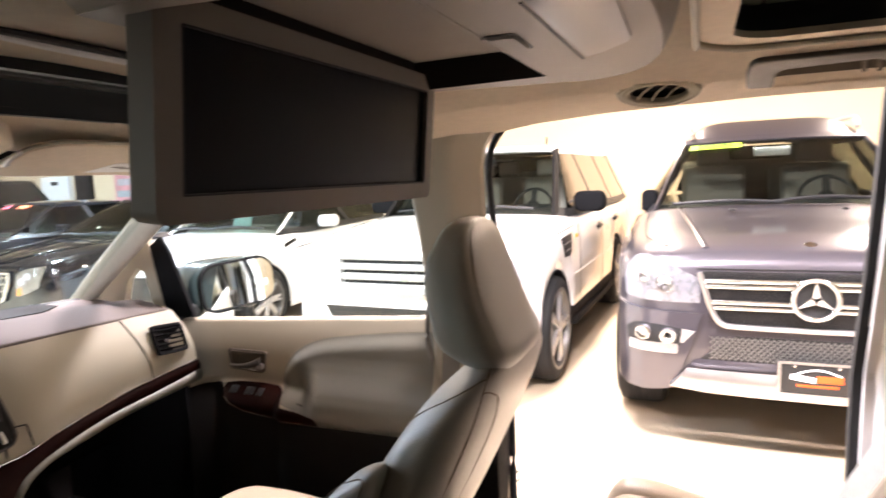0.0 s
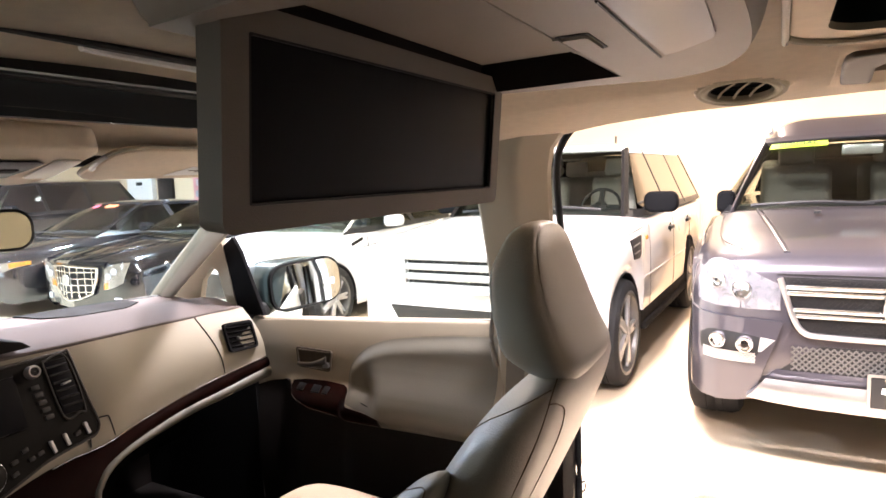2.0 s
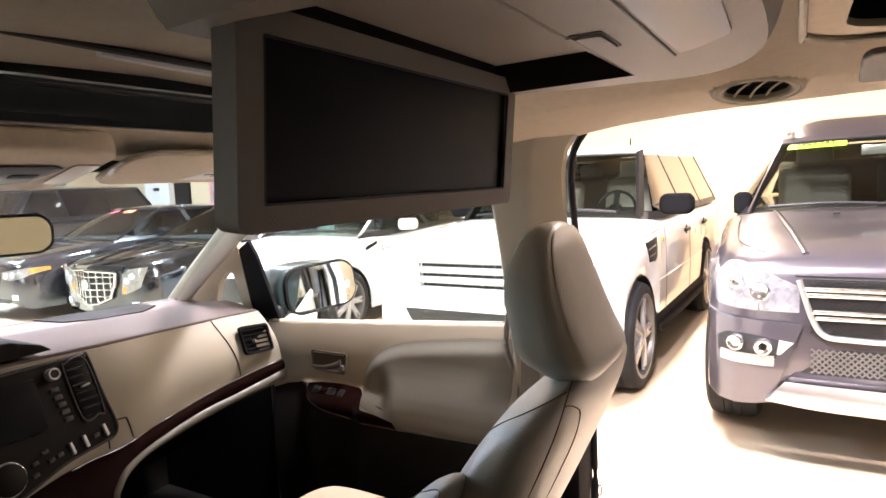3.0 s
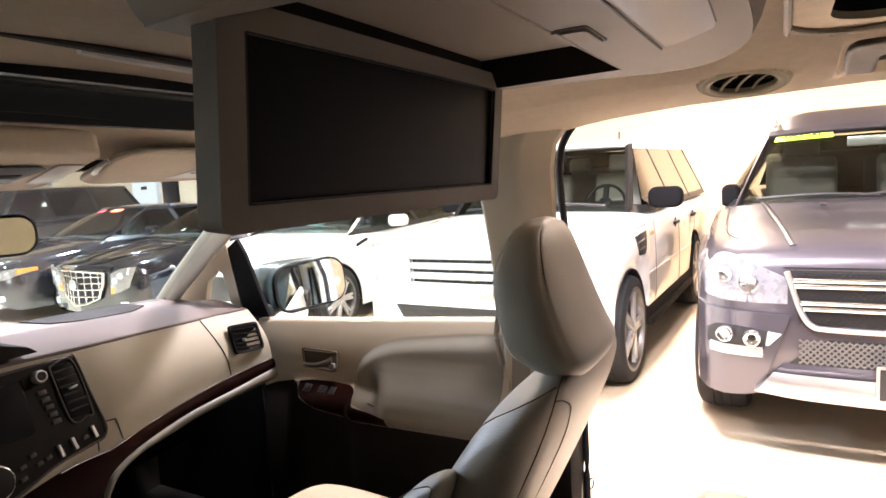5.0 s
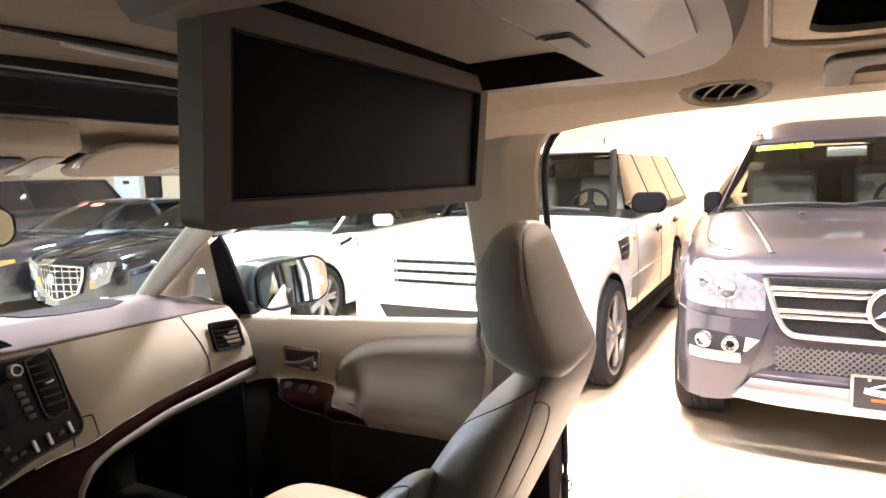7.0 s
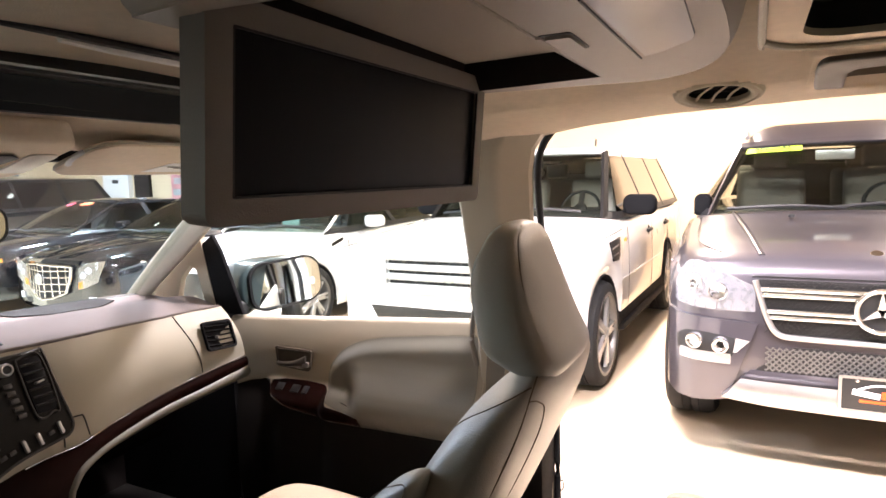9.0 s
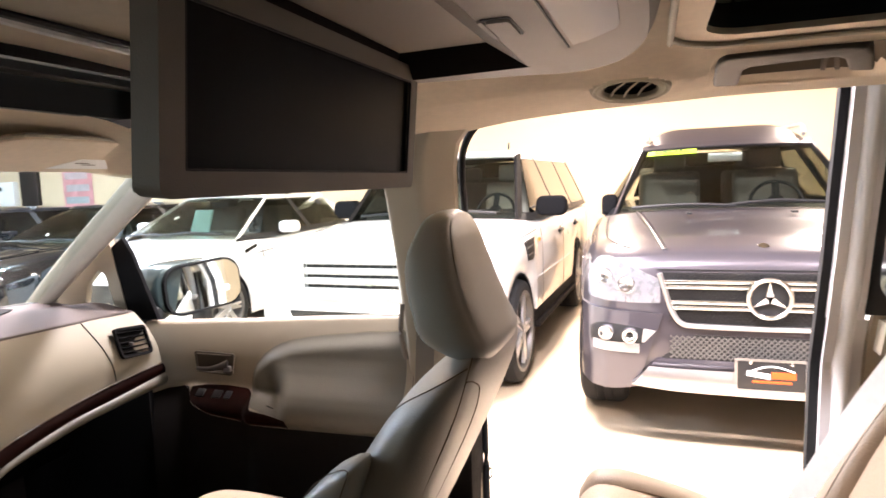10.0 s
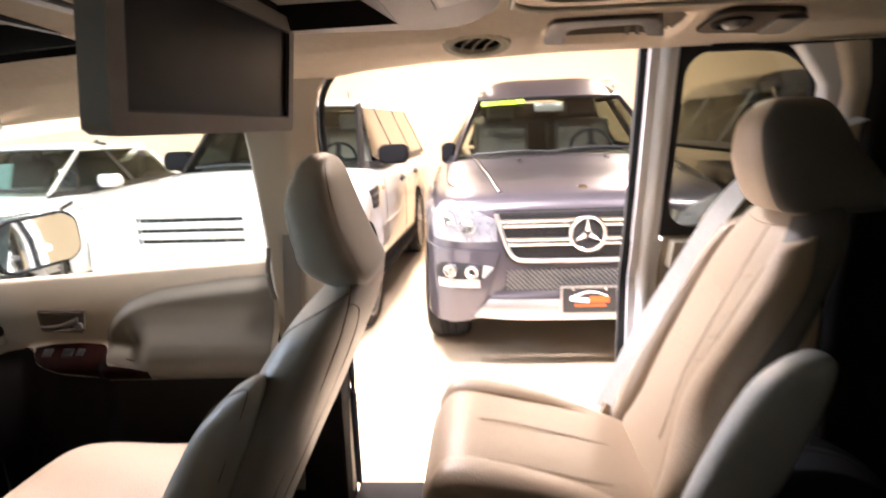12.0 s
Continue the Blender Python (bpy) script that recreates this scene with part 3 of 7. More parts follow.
RR = dict(length=4.79, axles=(0.86, 3.605), arch=0.44, tyre=0.375, tyre_w=0.265, rim=0.285, spokes=5, twin=True, clear=0.22,
          width=[(0, 0.66), (0.03, 0.74), (0.1, 0.82), (0.25, 0.895), (0.45, 0.94), (0.8, 0.96), (4.2, 0.96), (4.7, 0.92), (4.79, 0.86)],
          top=[(0, 0.93), (0.03, 0.99), (0.1, 1.03), (0.4, 1.07), (1.3, 1.15), (1.6, 1.13), (4.6, 1.14), (4.79, 1.05)],
          bottom=[(0, 0.36), (0.1, 0.30), (4.6, 0.32), (4.79, 0.42)], crown=[(0, 0.0), (0.3, 0.02), (1.2, 0.03), (1.6, 0.0), (4.79, 0.0)], shoulder=[(0, 0.1), (0.3, 0.14), (4.79, 0.16)],
          cabin=((1.38, 1.16, 0.80), (1.95, 1.69, 0.66), (4.42, 1.70, 0.65), (4.72, 1.16, 0.80)), belt_w=0.90, roof_crown=0.07,
          panes=((0.06, 0.33), (0.35, 0.62), (0.64, 0.955)), mirror=(0.30, 1.245, 0.27, 0.165, 0.11), driver=-1, mirror_paint=MATTBLACK, pillar_paint=DARKTRIM, a_width=0.16, door_pillar=DARKTRIM, front_glass=GLASS_CAR, side_glass=GLASS_SIDE, seat_mat=LEATHER_GREY)
SEDAN = dict(length=4.85, axles=(0.86, 3.74), arch=0.385, tyre=0.335, tyre_w=0.235, rim=0.235, spokes=7, clear=0.16, twin=True,
             width=[(0, 0.60), (0.04, 0.72), (0.15, 0.82), (0.4, 0.89), (0.9, 0.92), (4.2, 0.92), (4.7, 0.84), (4.85, 0.74)],
             top=[(0, 0.735), (0.05, 0.785), (0.2, 0.825), (0.8, 0.90), (1.35, 0.955), (1.7, 0.95), (3.9, 1.0), (4.7, 0.98), (4.85, 0.85)],
             bottom=[(0, 0.28), (0.1, 0.2), (4.7, 0.22), (4.85, 0.34)], crown=[(0, 0.03), (0.5, 0.04), (1.3, 0.04), (1.7, 0.0), (4.85, 0.02)], shoulder=[(0, 0.12), (0.5, 0.2), (4.85, 0.2)],
             cabin=((1.28, 0.97, 0.74), (2.12, 1.39, 0.54), (3.25, 1.37, 0.53), (4.15, 1.01, 0.66)), belt_w=0.86, roof_crown=0.06,
             panes=((0.09, 0.42), (0.45, 0.74)), mirror=(0.56, 1.05, 0.22, 0.13), driver=-1, front_glass=GLASS_CAR)

grey_suv = build_car("suv", "steel grey metallic off-road car with a wide chrome grille", pose(2.78, -0.815, 0), GL, PAINT_GREY)
white_suv = build_car("suv", "white boxy off-road car with a silver slatted grille", pose(2.98, 1.525, 0, 0, 0, -1.8) @ Matrix.Diagonal((1, 0.955, 1, 1)), RR, PAINT_WHITE)
WHITE_SEDAN = dict(SEDAN, length=4.69, axles=(0.70, 3.58), width=[(0, 0.42), (0.04, 0.56), (0.15, 0.71), (0.4, 0.86), (0.75, 0.92), (4.1, 0.92), (4.55, 0.84), (4.69, 0.74)],
                   cabin=((1.12, 0.97, 0.74), (1.96, 1.39, 0.54), (3.09, 1.37, 0.53), (3.99, 1.01, 0.66)), mirror=(0.56, 1.05, 0.22, 0.13))
white_car = build_car("sedan", "white low sedan parked beside the white off-road car", pose(3.66, 4.50, 0), WHITE_SEDAN, PAINT_WHITE)
black_car = build_car("sedan", "black sedan with a large chrome mesh grille", pose(3.52, 6.47, 0) @ Matrix.Diagonal((1, 1, 0.94, 1)), SEDAN, PAINT_BLACK)
black_car_far = build_car("sedan", "black sedan with an orange tag behind its windscreen", pose(3.35, 8.60, 0) @ Matrix.Diagonal((1, 1, 0.94, 1)), SEDAN, PAINT_BLACK)
black_suv = build_car("suv", "black off-road car in the dim end of the hall", pose(3.4, 11.9, 0, 0, 0, 10), RR, PAINT_BLACK)
side_suv = build_car("suv", "dark grey off-road car seen through the tinted door window", pose(2.8, -3.3, 0), GL, PAINT_BLACK)

# ---- faces of the parked cars ----
GLNOSE = [(0.0, 0.0), (0.60, 0.0), (0.66, 0.004), (0.76, 0.03), (0.84, 0.1), (0.90, 0.25), (0.935, 0.5), (0.96, 0.95)]
RRNOSE = [(0.0, 0.0), (0.60, 0.0), (0.66, 0.006), (0.74, 0.03), (0.82, 0.1), (0.895, 0.25), (0.94, 0.45)]
SDNOSE = [(0.0, 0.0), (0.52, 0.0), (0.60, 0.01), (0.72, 0.04), (0.82, 0.15), (0.89, 0.4)]


def band(nose, top, bot, off, thick=0.006, n=16, m=4, bow=0.0):
    """A piece of a car's face between two lines of (across, height), wrapped round the nose and set off from it."""
    t = smooth_line([(v, z, 0) for v, z in top], n) if len(top) > 2 else [Vector((*top[0], 0)).lerp(Vector((*top[1], 0)), i / n) for i in range(n + 1)]
    b = smooth_line([(v, z, 0) for v, z in bot], n) if len(bot) > 2 else [Vector((*bot[0], 0)).lerp(Vector((*bot[1], 0)), i / n) for i in range(n + 1)]

    def fn(u, w):
        p = b[round(u * n)].lerp(t[round(u * n)], w)
        return Vector((ip(abs(p.x), nose) - off - bow * math.sin(math.pi * w), p.x, p.y))
    return grid(fn, n, m, thick)


def both(top, bot, sd):
    return [(sd * v, z) for v, z in top], [(sd * v, z) for v, z in bot]


def on_nose(nose, bm, v, z, off=0.0, yaw=None):
    """Sets a form whose z axis is its front onto the nose."""
    a = ip(abs(v), nose)
    slope = (ip(abs(v) + 0.02, nose) - ip(abs(v) - 0.02, nose)) / 0.04
    turn = -math.degrees(math.atan(slope)) * (1 if v > 0 else -1)
    return move(bm, pose(a - off, v, z, 0, 0, turn) @ pose(0, 0, 0, 90, 0, -90))


def lattice(v0, v1, z0, z1, step, r, nose, off, slant=1.0):
    """Crossing thin bars of a mesh grille, as one piece."""
    bars = []
    h = z1 - z0
    for sgn in (1, -1):
        k = v0 - h * slant
        while k < v1 + h * slant:
            a, b = (k, z0), (k + h * slant, z1)
            if sgn < 0:
                a, b = (k + h * slant, z0), (k, z1)
            lo, hi = 0.0, 1.0
            d = b[0] - a[0]
            for lim, s in ((v0, 1), (v1, -1)):
                f = (lim - a[0]) / d
                if s * d > 0:
                    lo = max(lo, f)
                else:
                    hi = min(hi, f)
            if hi - lo > 0.05:
                p, q = [(a[0] + d * f, a[1] + h * f) for f in (lo, hi)]
                P, Q = [Vector((ip(abs(w[0]), nose) - off, w[0], w[1])) for w in (p, q)]
                L = (Q - P).length
                rot = (Q - P).to_track_quat("Z", "X").to_matrix().to_4x4()
                bars.append(box(r * 2, r * 2, L, Matrix.Translation((P + Q) / 2) @ rot))
            k += step
    return join(*bars)


MESHGREY = mat("grey_mesh_plastic", (0.16, 0.155, 0.15), 0.4, 0.3)
MESH_BLACK = mat("black_grille_plastic", (0.015, 0.015, 0.016), 0.4, vary=0.1)
REFLECTOR = mat("lamp_reflector", (0.75, 0.76, 0.80), 0.2, 0.9, vary=0.1, scale=40)
BULB = mat("lamp_bowl", (0.85, 0.86, 0.9), 0.08, 1.0, vary=0.05)
# pale matt tone puts the blown-out glare on headlamps into their colour
PALE_REFLECTOR = mat("pale_lamp_reflector", (0.62, 0.62, 0.64), 0.3, 0.0, vary=0.1, scale=40)
SKID = mat("brushed_silver", (0.47, 0.46, 0.46), 0.32, 0.9, vary=0.06, scale=20)

LAMP_REFLECTOR = mat("lamp_reflector", (0.32, 0.32, 0.34), 0.28, 0.3, vary=0.06, scale=26)
# grey off-road car
g = grey_suv
gr = part("grille", band(GLNOSE, [(-0.478, 0.930), (0.478, 0.930)], [(-0.385, 0.662), (0.385, 0.662)], 0.006, 0.004), MESH_BLACK, g, "black grille with chrome bars")
part("grille_mesh", lattice(-0.44, 0.44, 0.672, 0.922, 0.026, 0.0022, GLNOSE, 0.012), BLACK, gr)
part("grille_frame", tube([(-0.02, v, z) for v, z in ((0.0, 0.655), (0.30, 0.658), (0.385, 0.672), (0.43, 0.74), (0.462, 0.84), (0.487, 0.925))], 0.014, 8, 30), SKID, gr, "silver grille frame")
part("grille_frame", tube([(-0.02, -v, z) for v, z in ((0.0, 0.655), (0.30, 0.658), (0.385, 0.672), (0.43, 0.74), (0.462, 0.84), (0.487, 0.925))], 0.014, 8, 30), SKID, gr, "silver grille frame")
for z, w in ((0.885, 0.463), (0.858, 0.455), (0.780, 0.432), (0.752, 0.42)):
    part("grille_bar", band(GLNOSE, [(-w, z + 0.010), (w, z + 0.010)], [(-w, z - 0.009), (w, z - 0.009)], 0.030, 0.014, 20, 3, 0.006), CHROME, gr, "chrome bar")
badge = join(lathe([(0.093 + 0.012 * math.cos(a), 0.012 * math.sin(a)) for a in np.linspace(0, 2 * math.pi, 11)], 40), *[move(prism([(-0.021, 0.0), (0.0, 0.092), (0.021, 0.0), (0, -0.012)], 0.012, None, 0.003, 1), pose(0, 0, -0.005, 0, 0, 120 * k)) for k in range(3)])
part("badge", move(badge, pose(-0.058, -0.012, 0.812, 90, 0, -90)), CHROME, gr, "round chrome badge with three spokes")
part("badge_back", move(lathe([(0.0005, 0.0), (0.09, 0.0), (0.092, -0.02)], 32), pose(-0.040, -0.012, 0.812, 90, 0, -90)), BLACK, gr)
for sd in (1, -1):
    up, lo = both([(0.484, 0.890), (0.588, 0.940), (0.687, 0.992), (0.755, 1.012), (0.81, 0.985), (0.86, 0.890)], [(0.484, 0.768), (0.60, 0.768), (0.70, 0.770), (0.77, 0.774), (0.82, 0.780), (0.86, 0.790)], sd)
    hl = part("headlamp", band(GLNOSE, up, lo, 0.004, 0.004, 18, 6, 0.0), LAMP_REFLECTOR, g, "clear headlamp with round bowls")
    for v, z, r in ((0.650, 0.862, 0.046), (0.755, 0.905, 0.042)):
        part("lamp_bowl", on_nose(GLNOSE, lathe([(0.0005, 0.002), (r * 0.45, 0.005), (r * 0.55, 0.010), (r * 0.9, 0.013), (r, 0.010), (r, 0.0)], 28), sd * v, z, 0.006), BULB, hl)
    part("lens", band(GLNOSE, up, lo, 0.014, 0.003, 18, 6, 0.014), LENS, hl, "clear lens")
    up, lo = both([(0.47, 0.718), (0.62, 0.725), (0.80, 0.732), (0.90, 0.736), (0.945, 0.738)], [(0.600, 0.330), (0.70, 0.308), (0.80, 0.300), (0.88, 0.300), (0.925, 0.305)], sd)
    part("bumper_corner", band(GLNOSE, up, lo, 0.030, 0.022, 20, 8, 0.010), PAINT_GREY, g)
    up, lo = both([(0.535, 0.628), (0.61, 0.646), (0.70, 0.656), (0.79, 0.654), (0.845, 0.62)], [(0.590, 0.535), (0.65, 0.512), (0.72, 0.510), (0.79, 0.522), (0.838, 0.550)], sd)
    fg = part("fog_bezel", band(GLNOSE, up, lo, 0.036, 0.006, 20, 4, 0.008), BLACK, g, "black fog lamp bezel")
    up, lo = both([(0.575, 0.556), (0.70, 0.560), (0.835, 0.575)], [(0.590, 0.508), (0.70, 0.512), (0.835, 0.540)], sd)
    part("fog_mesh", lattice(*((0.585, 0.825) if sd > 0 else (-0.825, -0.585)), 0.512, 0.560, 0.017, 0.0028, GLNOSE, 0.047), SILVER, fg, "bright lower mesh")
    part("fog_tip", band(GLNOSE, *both([(0.505, 0.630), (0.565, 0.640)], [(0.56, 0.57), (0.575, 0.57)], sd), 0.047, 0.006, 8, 3), SILVER, fg, "bright inner tip")
    for v, z in ((0.748, 0.612), (0.632, 0.604)):
        part("fog_lamp", on_nose(GLNOSE, lathe([(0.0005, 0.016), (0.018, 0.016), (0.024, 0.022), (0.036, 0.024), (0.041, 0.014), (0.041, 0.0)], 26), sd * v, z, 0.044), BULB, fg, "round fog lamp")
        part("fog_ring", on_nose(GLNOSE, lathe([(0.032 + 0.007 * math.cos(a), 0.024 + 0.007 * math.sin(a)) for a in np.linspace(0, 2 * math.pi, 9)], 26), sd * v, z, 0.044), CHROME, fg)
low = part("lower_grille", band(GLNOSE, [(-0.32, 0.607), (0.32, 0.607)], [(-0.48, 0.480), (0.48, 0.480)], 0.004, 0.004), MESH_BLACK, g, "black mesh air intake")
part("intake_mesh", lattice(-0.435, 0.435, 0.485, 0.602, 0.028, 0.0030, GLNOSE, 0.010), MESHGREY, low, "grey mesh")
part("intake_lip", band(GLNOSE, [(-0.50, 0.482), (0.50, 0.482)], [(-0.54, 0.432), (0.54, 0.432)], 0.012, 0.02, 20, 3, 0.006), PAINT_GREY, g)
part("skid_plate", band(GLNOSE, [(-0.54, 0.434), (-0.3, 0.432), (0.3, 0.432), (0.54, 0.434)], [(-0.62, 0.36), (-0.35, 0.335), (0.35, 0.335), (0.62, 0.36)], 0.030, 0.035, 24, 4, 0.012), SKID, g, "bright silver skid plate")
for sd in (1, -1):
    part("skid_slot", box(0.01, 0.10, 0.010, pose(-0.045, sd * 0.33, 0.368, 0, 0, 0), 0.003), DARKTRIM, g)


def number_plate(car, u, v, z):
    """A dealer's show plate: dark, with a plain pale and orange emblem, no lettering."""
    pl = part("show_plate", box(0.012, 0.318, 0.160, pose(u, v, z), 0.004), MESH_BLACK, car, "dark show plate with pale and orange emblem")
    part("plate_frame", move(plate(rounded(0.322, 0.166, 0.008), [rounded(0.296, 0.142, 0.006)], 0.006), pose(u - 0.006, v, z, 90, 0, -90)), SKID, pl)
    part("emblem_arc", tube([(u - 0.008, v + 0.085, z + 0.022), (u - 0.008, v + 0.03, z + 0.043), (u - 0.008, v - 0.03, z + 0.046), (u - 0.008, v - 0.10, z + 0.024)], 0.004, 6, 20), PRINT_WHITE, pl)
    part("pale_bar", box(0.002, 0.105, 0.026, pose(u - 0.0075, v + 0.055, z + 0.004, 8), 0.0005), PRINT_WHITE, pl)
    part("orange_bar", box(0.002, 0.105, 0.034, pose(u - 0.0075, v - 0.055, z + 0.004), 0.0005), ORANGE, pl)
    part("orange_line", box(0.002, 0.17, 0.012, pose(u - 0.0075, v - 0.005, z - 0.030), 0.0005), ORANGE, pl)
    for s in (-1, 1):
        part("screw", lathe([(0.0005, 0.004), (0.007, 0.003), (0.009, 0)], 12, pose(u - 0.006, v + s * 0.09, z + 0.062, 90, 0, -90)), CHROME, pl)
    return pl


number_plate(g, -0.072, -0.02, 0.438)
# bonnet creases, washers, roof rails
for sd in (1, -1):
    part("bonnet_crease", tube([(0.10, sd * 0.46, 1.078), (0.5, sd * 0.52, 1.146), (0.95, sd * 0.58, 1.192), (1.30, sd * 0.62, 1.212)], 0.016, 8, 24, 0.45), PAINT_GREY, g)
    part("bonnet_gap", tube([(0.13, sd * 0.60, 1.070), (0.30, sd * 0.745, 1.105), (0.70, sd * 0.800, 1.136), (1.25, sd * 0.815, 1.182)], 0.004, 6, 24), BLACK, g)
    part("roof_rail", tube([(2.06, sd * 0.56, 1.735), (2.18, sd * 0.57, 1.80), (2.5, sd * 0.575, 1.825), (3.6, sd * 0.57, 1.83), (4.1, sd * 0.56, 1.79)], 0.016, 8, 30), SILVER, g, "silver roof rail")
    part("washer_jet", box(0.05, 0.035, 0.016, pose(0.95, sd * 0.30, 1.216, 0, -4), 0.005), BLACK, g)
part("bonnet_front_gap", band(GLNOSE, [(-0.50, 0.945), (0.50, 0.945)], [(-0.50, 0.938), (0.50, 0.938)], 0.004, 0.004), BLACK, g)
part("bonnet_badge", lathe([(0.0005, 0.006), (0.024, 0.005), (0.028, 0.0)], 24, pose(0.13, -0.01, 1.090, 0, -25)), CHROME, g)


def on_screen(c, a, b, off=0.012):
    """A point on a car's windscreen: a across, b upwards."""
    (u0, z0, w0), (u1, z1, w1) = c["cabin"][0], c["cabin"][1]
    A, B, C, D = Vector((u0, -w0, z0)), Vector((u0, w0, z0)), Vector((u1, w1, z1)), Vector((u1, -w1, z1))
    n = Vector((-0.62, 0, 0.78))
    return A.lerp(B, a).lerp(D.lerp(C, a), b) + Vector((-0.10, 0, 0.02)) * (4 * a * (1 - a) * 0.7 + 4 * b * (1 - b) * 0.3) + n * off


st = part("sticker", grid(lambda u, v: on_screen(GL, 0.665 + 0.285 * u, 0.835 + 0.08 * v), 10, 2, 0.001), YELLOWGREEN, g, "yellow-green sticker strip")
pa, pb, pc = on_screen(GL, 0.935, 0.875, 0.022), on_screen(GL, 0.68, 0.875, 0.022), on_screen(GL, 0.8075, 0.940, 0.022)
ax = (pb - pa).normalized()
mid = on_screen(GL, 0.8075, 0.872, 0.022)
nz = ax.cross((pc - mid).normalized()).normalized()
ay = nz.cross(ax)
letters("SPECIAL", 0.068, Matrix(((ax.x, ay.x, nz.x, mid.x), (ax.y, ay.y, nz.y, mid.y), (ax.z, ay.z, nz.z, mid.z), (0, 0, 0, 1))), st, mat("dark_green_print", (0.01, 0.03, 0.008), 0.5))

# the whole face sits a little higher on the nose
for child in g.children:
    if child.name.split(".")[0] in ("grille", "headlamp", "bumper_corner", "fog_bezel", "lower_grille", "intake_lip", "skid_plate", "skid_slot", "show_plate", "bonnet_front_gap"):
        child.location.z += 0.043

# white off-road car
PALE_SILVER = mat("pale_silver_paint", (0.46, 0.47, 0.48), 0.35, 0.4)
r = white_suv
gr = part("grille", band(RRNOSE, [(-0.355, 0.985), (0.355, 0.985)], [(-0.345, 0.775), (0.345, 0.775)], 0.006, 0.006), MESH_BLACK, r, "dark grille with three silver bars")
part("grille_frame", move(plate(rounded(0.755, 0.240, 0.02), [rounded(0.710, 0.200, 0.012)], 0.03), pose(-0.012, 0.0, 0.881, 90, 0, -90)), PALE_SILVER, gr, "pale silver frame")
for z, h in ((0.795, 0.046), (0.862, 0.044), (0.927, 0.043), (0.981, 0.020)):
    part("grille_bar", box(0.03, 0.710, h, pose(-0.024, 0, z), 0.006), PALE_SILVER, gr, "pale silver bar")
for k in range(8):
    part("grille_rib", box(0.008, 0.006, 0.19, pose(-0.013, -0.308 + 0.088 * k, 0.881)), MESHGREY, gr)
part("badge", move(lathe([(0.0005, 0.006), (0.040, 0.006), (0.043, 0.0)], 24), pose(-0.042, -0.14, 0.862, 90, 0, -90) @ Matrix.Diagonal((1, 0.55, 1, 1))), mat("grey_green_badge", (0.30, 0.33, 0.28), 0.4), gr, "small oval badge")
for sd in (1, -1):
    up, lo = both([(0.395, 0.985), (0.56, 0.985), (0.73, 0.975), (0.88, 0.960)], [(0.395, 0.780), (0.58, 0.785), (0.75, 0.80), (0.88, 0.82)], sd)
    hl = part("headlamp", band(RRNOSE, up, lo, 0.005, 0.005, 16, 5), PALE_REFLECTOR, r, "large clear headlamp")
    for v, z, rr in ((0.55, 0.868, 0.065), (0.72, 0.875, 0.06)):
        part("lamp_bowl", on_nose(RRNOSE, lathe([(0.0005, 0.002), (rr * 0.45, 0.005), (rr * 0.6, 0.009), (rr * 0.9, 0.011), (rr, 0.009), (rr, 0.0)], 26), sd * v, z, 0.006), PALE_REFLECTOR, hl)
    part("lens", band(RRNOSE, up, lo, 0.012, 0.003, 16, 5, 0.012), LENS, hl, "clear lens")
    part("fog_lamp", on_nose(RRNOSE, lathe([(0.0005, 0.010), (0.035, 0.014), (0.045, 0.016), (0.052, 0.0)], 24), sd * 0.66, 0.66, 0.002), PALE_REFLECTOR, r, "round fog lamp")
    # side: vent, handles, seams, sill step, amber lamp
    sv = part("side_vent", move(prism([(-0.16, 0.075), (0.15, 0.085), (0.155, -0.06), (0.10, -0.085), (-0.05, -0.075)], 0.012, None, 0.004), pose(1.05, sd * 0.955, 0.945, 90, 0, 0 if sd < 0 else 0)), BLACK, r, "black side vent with silver bars")
    for k in range(2):
        part("vent_bar", box(0.20 - 0.04 * (1 - k), 0.008, 0.012, pose(1.06 - 0.02 * k, sd * (0.955 if sd > 0 else 0.968), 0.915 + 0.055 * k, 0, -3), 0.002), MESHGREY, sv)
    part("side_lamp", box(0.05, 0.014, 0.03, pose(1.42, sd * 0.958, 0.99), 0.006), AMBER, r, "amber side lamp")
    for hx in (2.38, 3.30):
        dh = part("door_handle", box(0.20, 0.03, 0.032, pose(hx, sd * 0.968, 0.985), 0.010), BLACK, r, "dark door handle")
        part("handle_cup", lathe([(0.0005, 0.004), (0.04, 0.003), (0.045, 0)], 18, pose(hx, sd * 0.958, 0.985, 90 * sd)), DARKTRIM, dh)
    for hx in (1.52, 2.52, 3.42):
        part("door_seam", tube([(hx - 0.02, sd * 0.952, 1.09), (hx, sd * 0.962, 0.90), (hx, sd * 0.964, 0.60), (hx + 0.01, sd * 0.945, 0.36)], 0.0020, 6, 14), MESHGREY, r)
    part("body_line", tube([(1.3, sd * 0.964, 0.70), (2.4, sd * 0.967, 0.70), (3.2, sd * 0.964, 0.70)], 0.004, 8, 14), PAINT_WHITE, r)
    part("waist_line", tube([(0.16, sd * 0.885, 1.020), (0.7, sd * 0.93, 1.045), (1.35, sd * 0.945, 1.075)], 0.0035, 6, 16), BLACK, r)
    part("side_step", box(1.9, 0.12, 0.06, pose(2.23, sd * 0.92, 0.33), 0.02), DARKTRIM, r, "dark side step")
    part("sill", box(2.0, 0.06, 0.10, pose(2.23, sd * 0.925, 0.40), 0.02), DARKTRIM, r, "dark sill")
part("bumper_opening", band(RRNOSE, [(-0.52, 0.655), (0.52, 0.655)], [(-0.46, 0.56), (0.46, 0.56)], 0.004, 0.006), MESH_BLACK, r, "dark bumper opening")
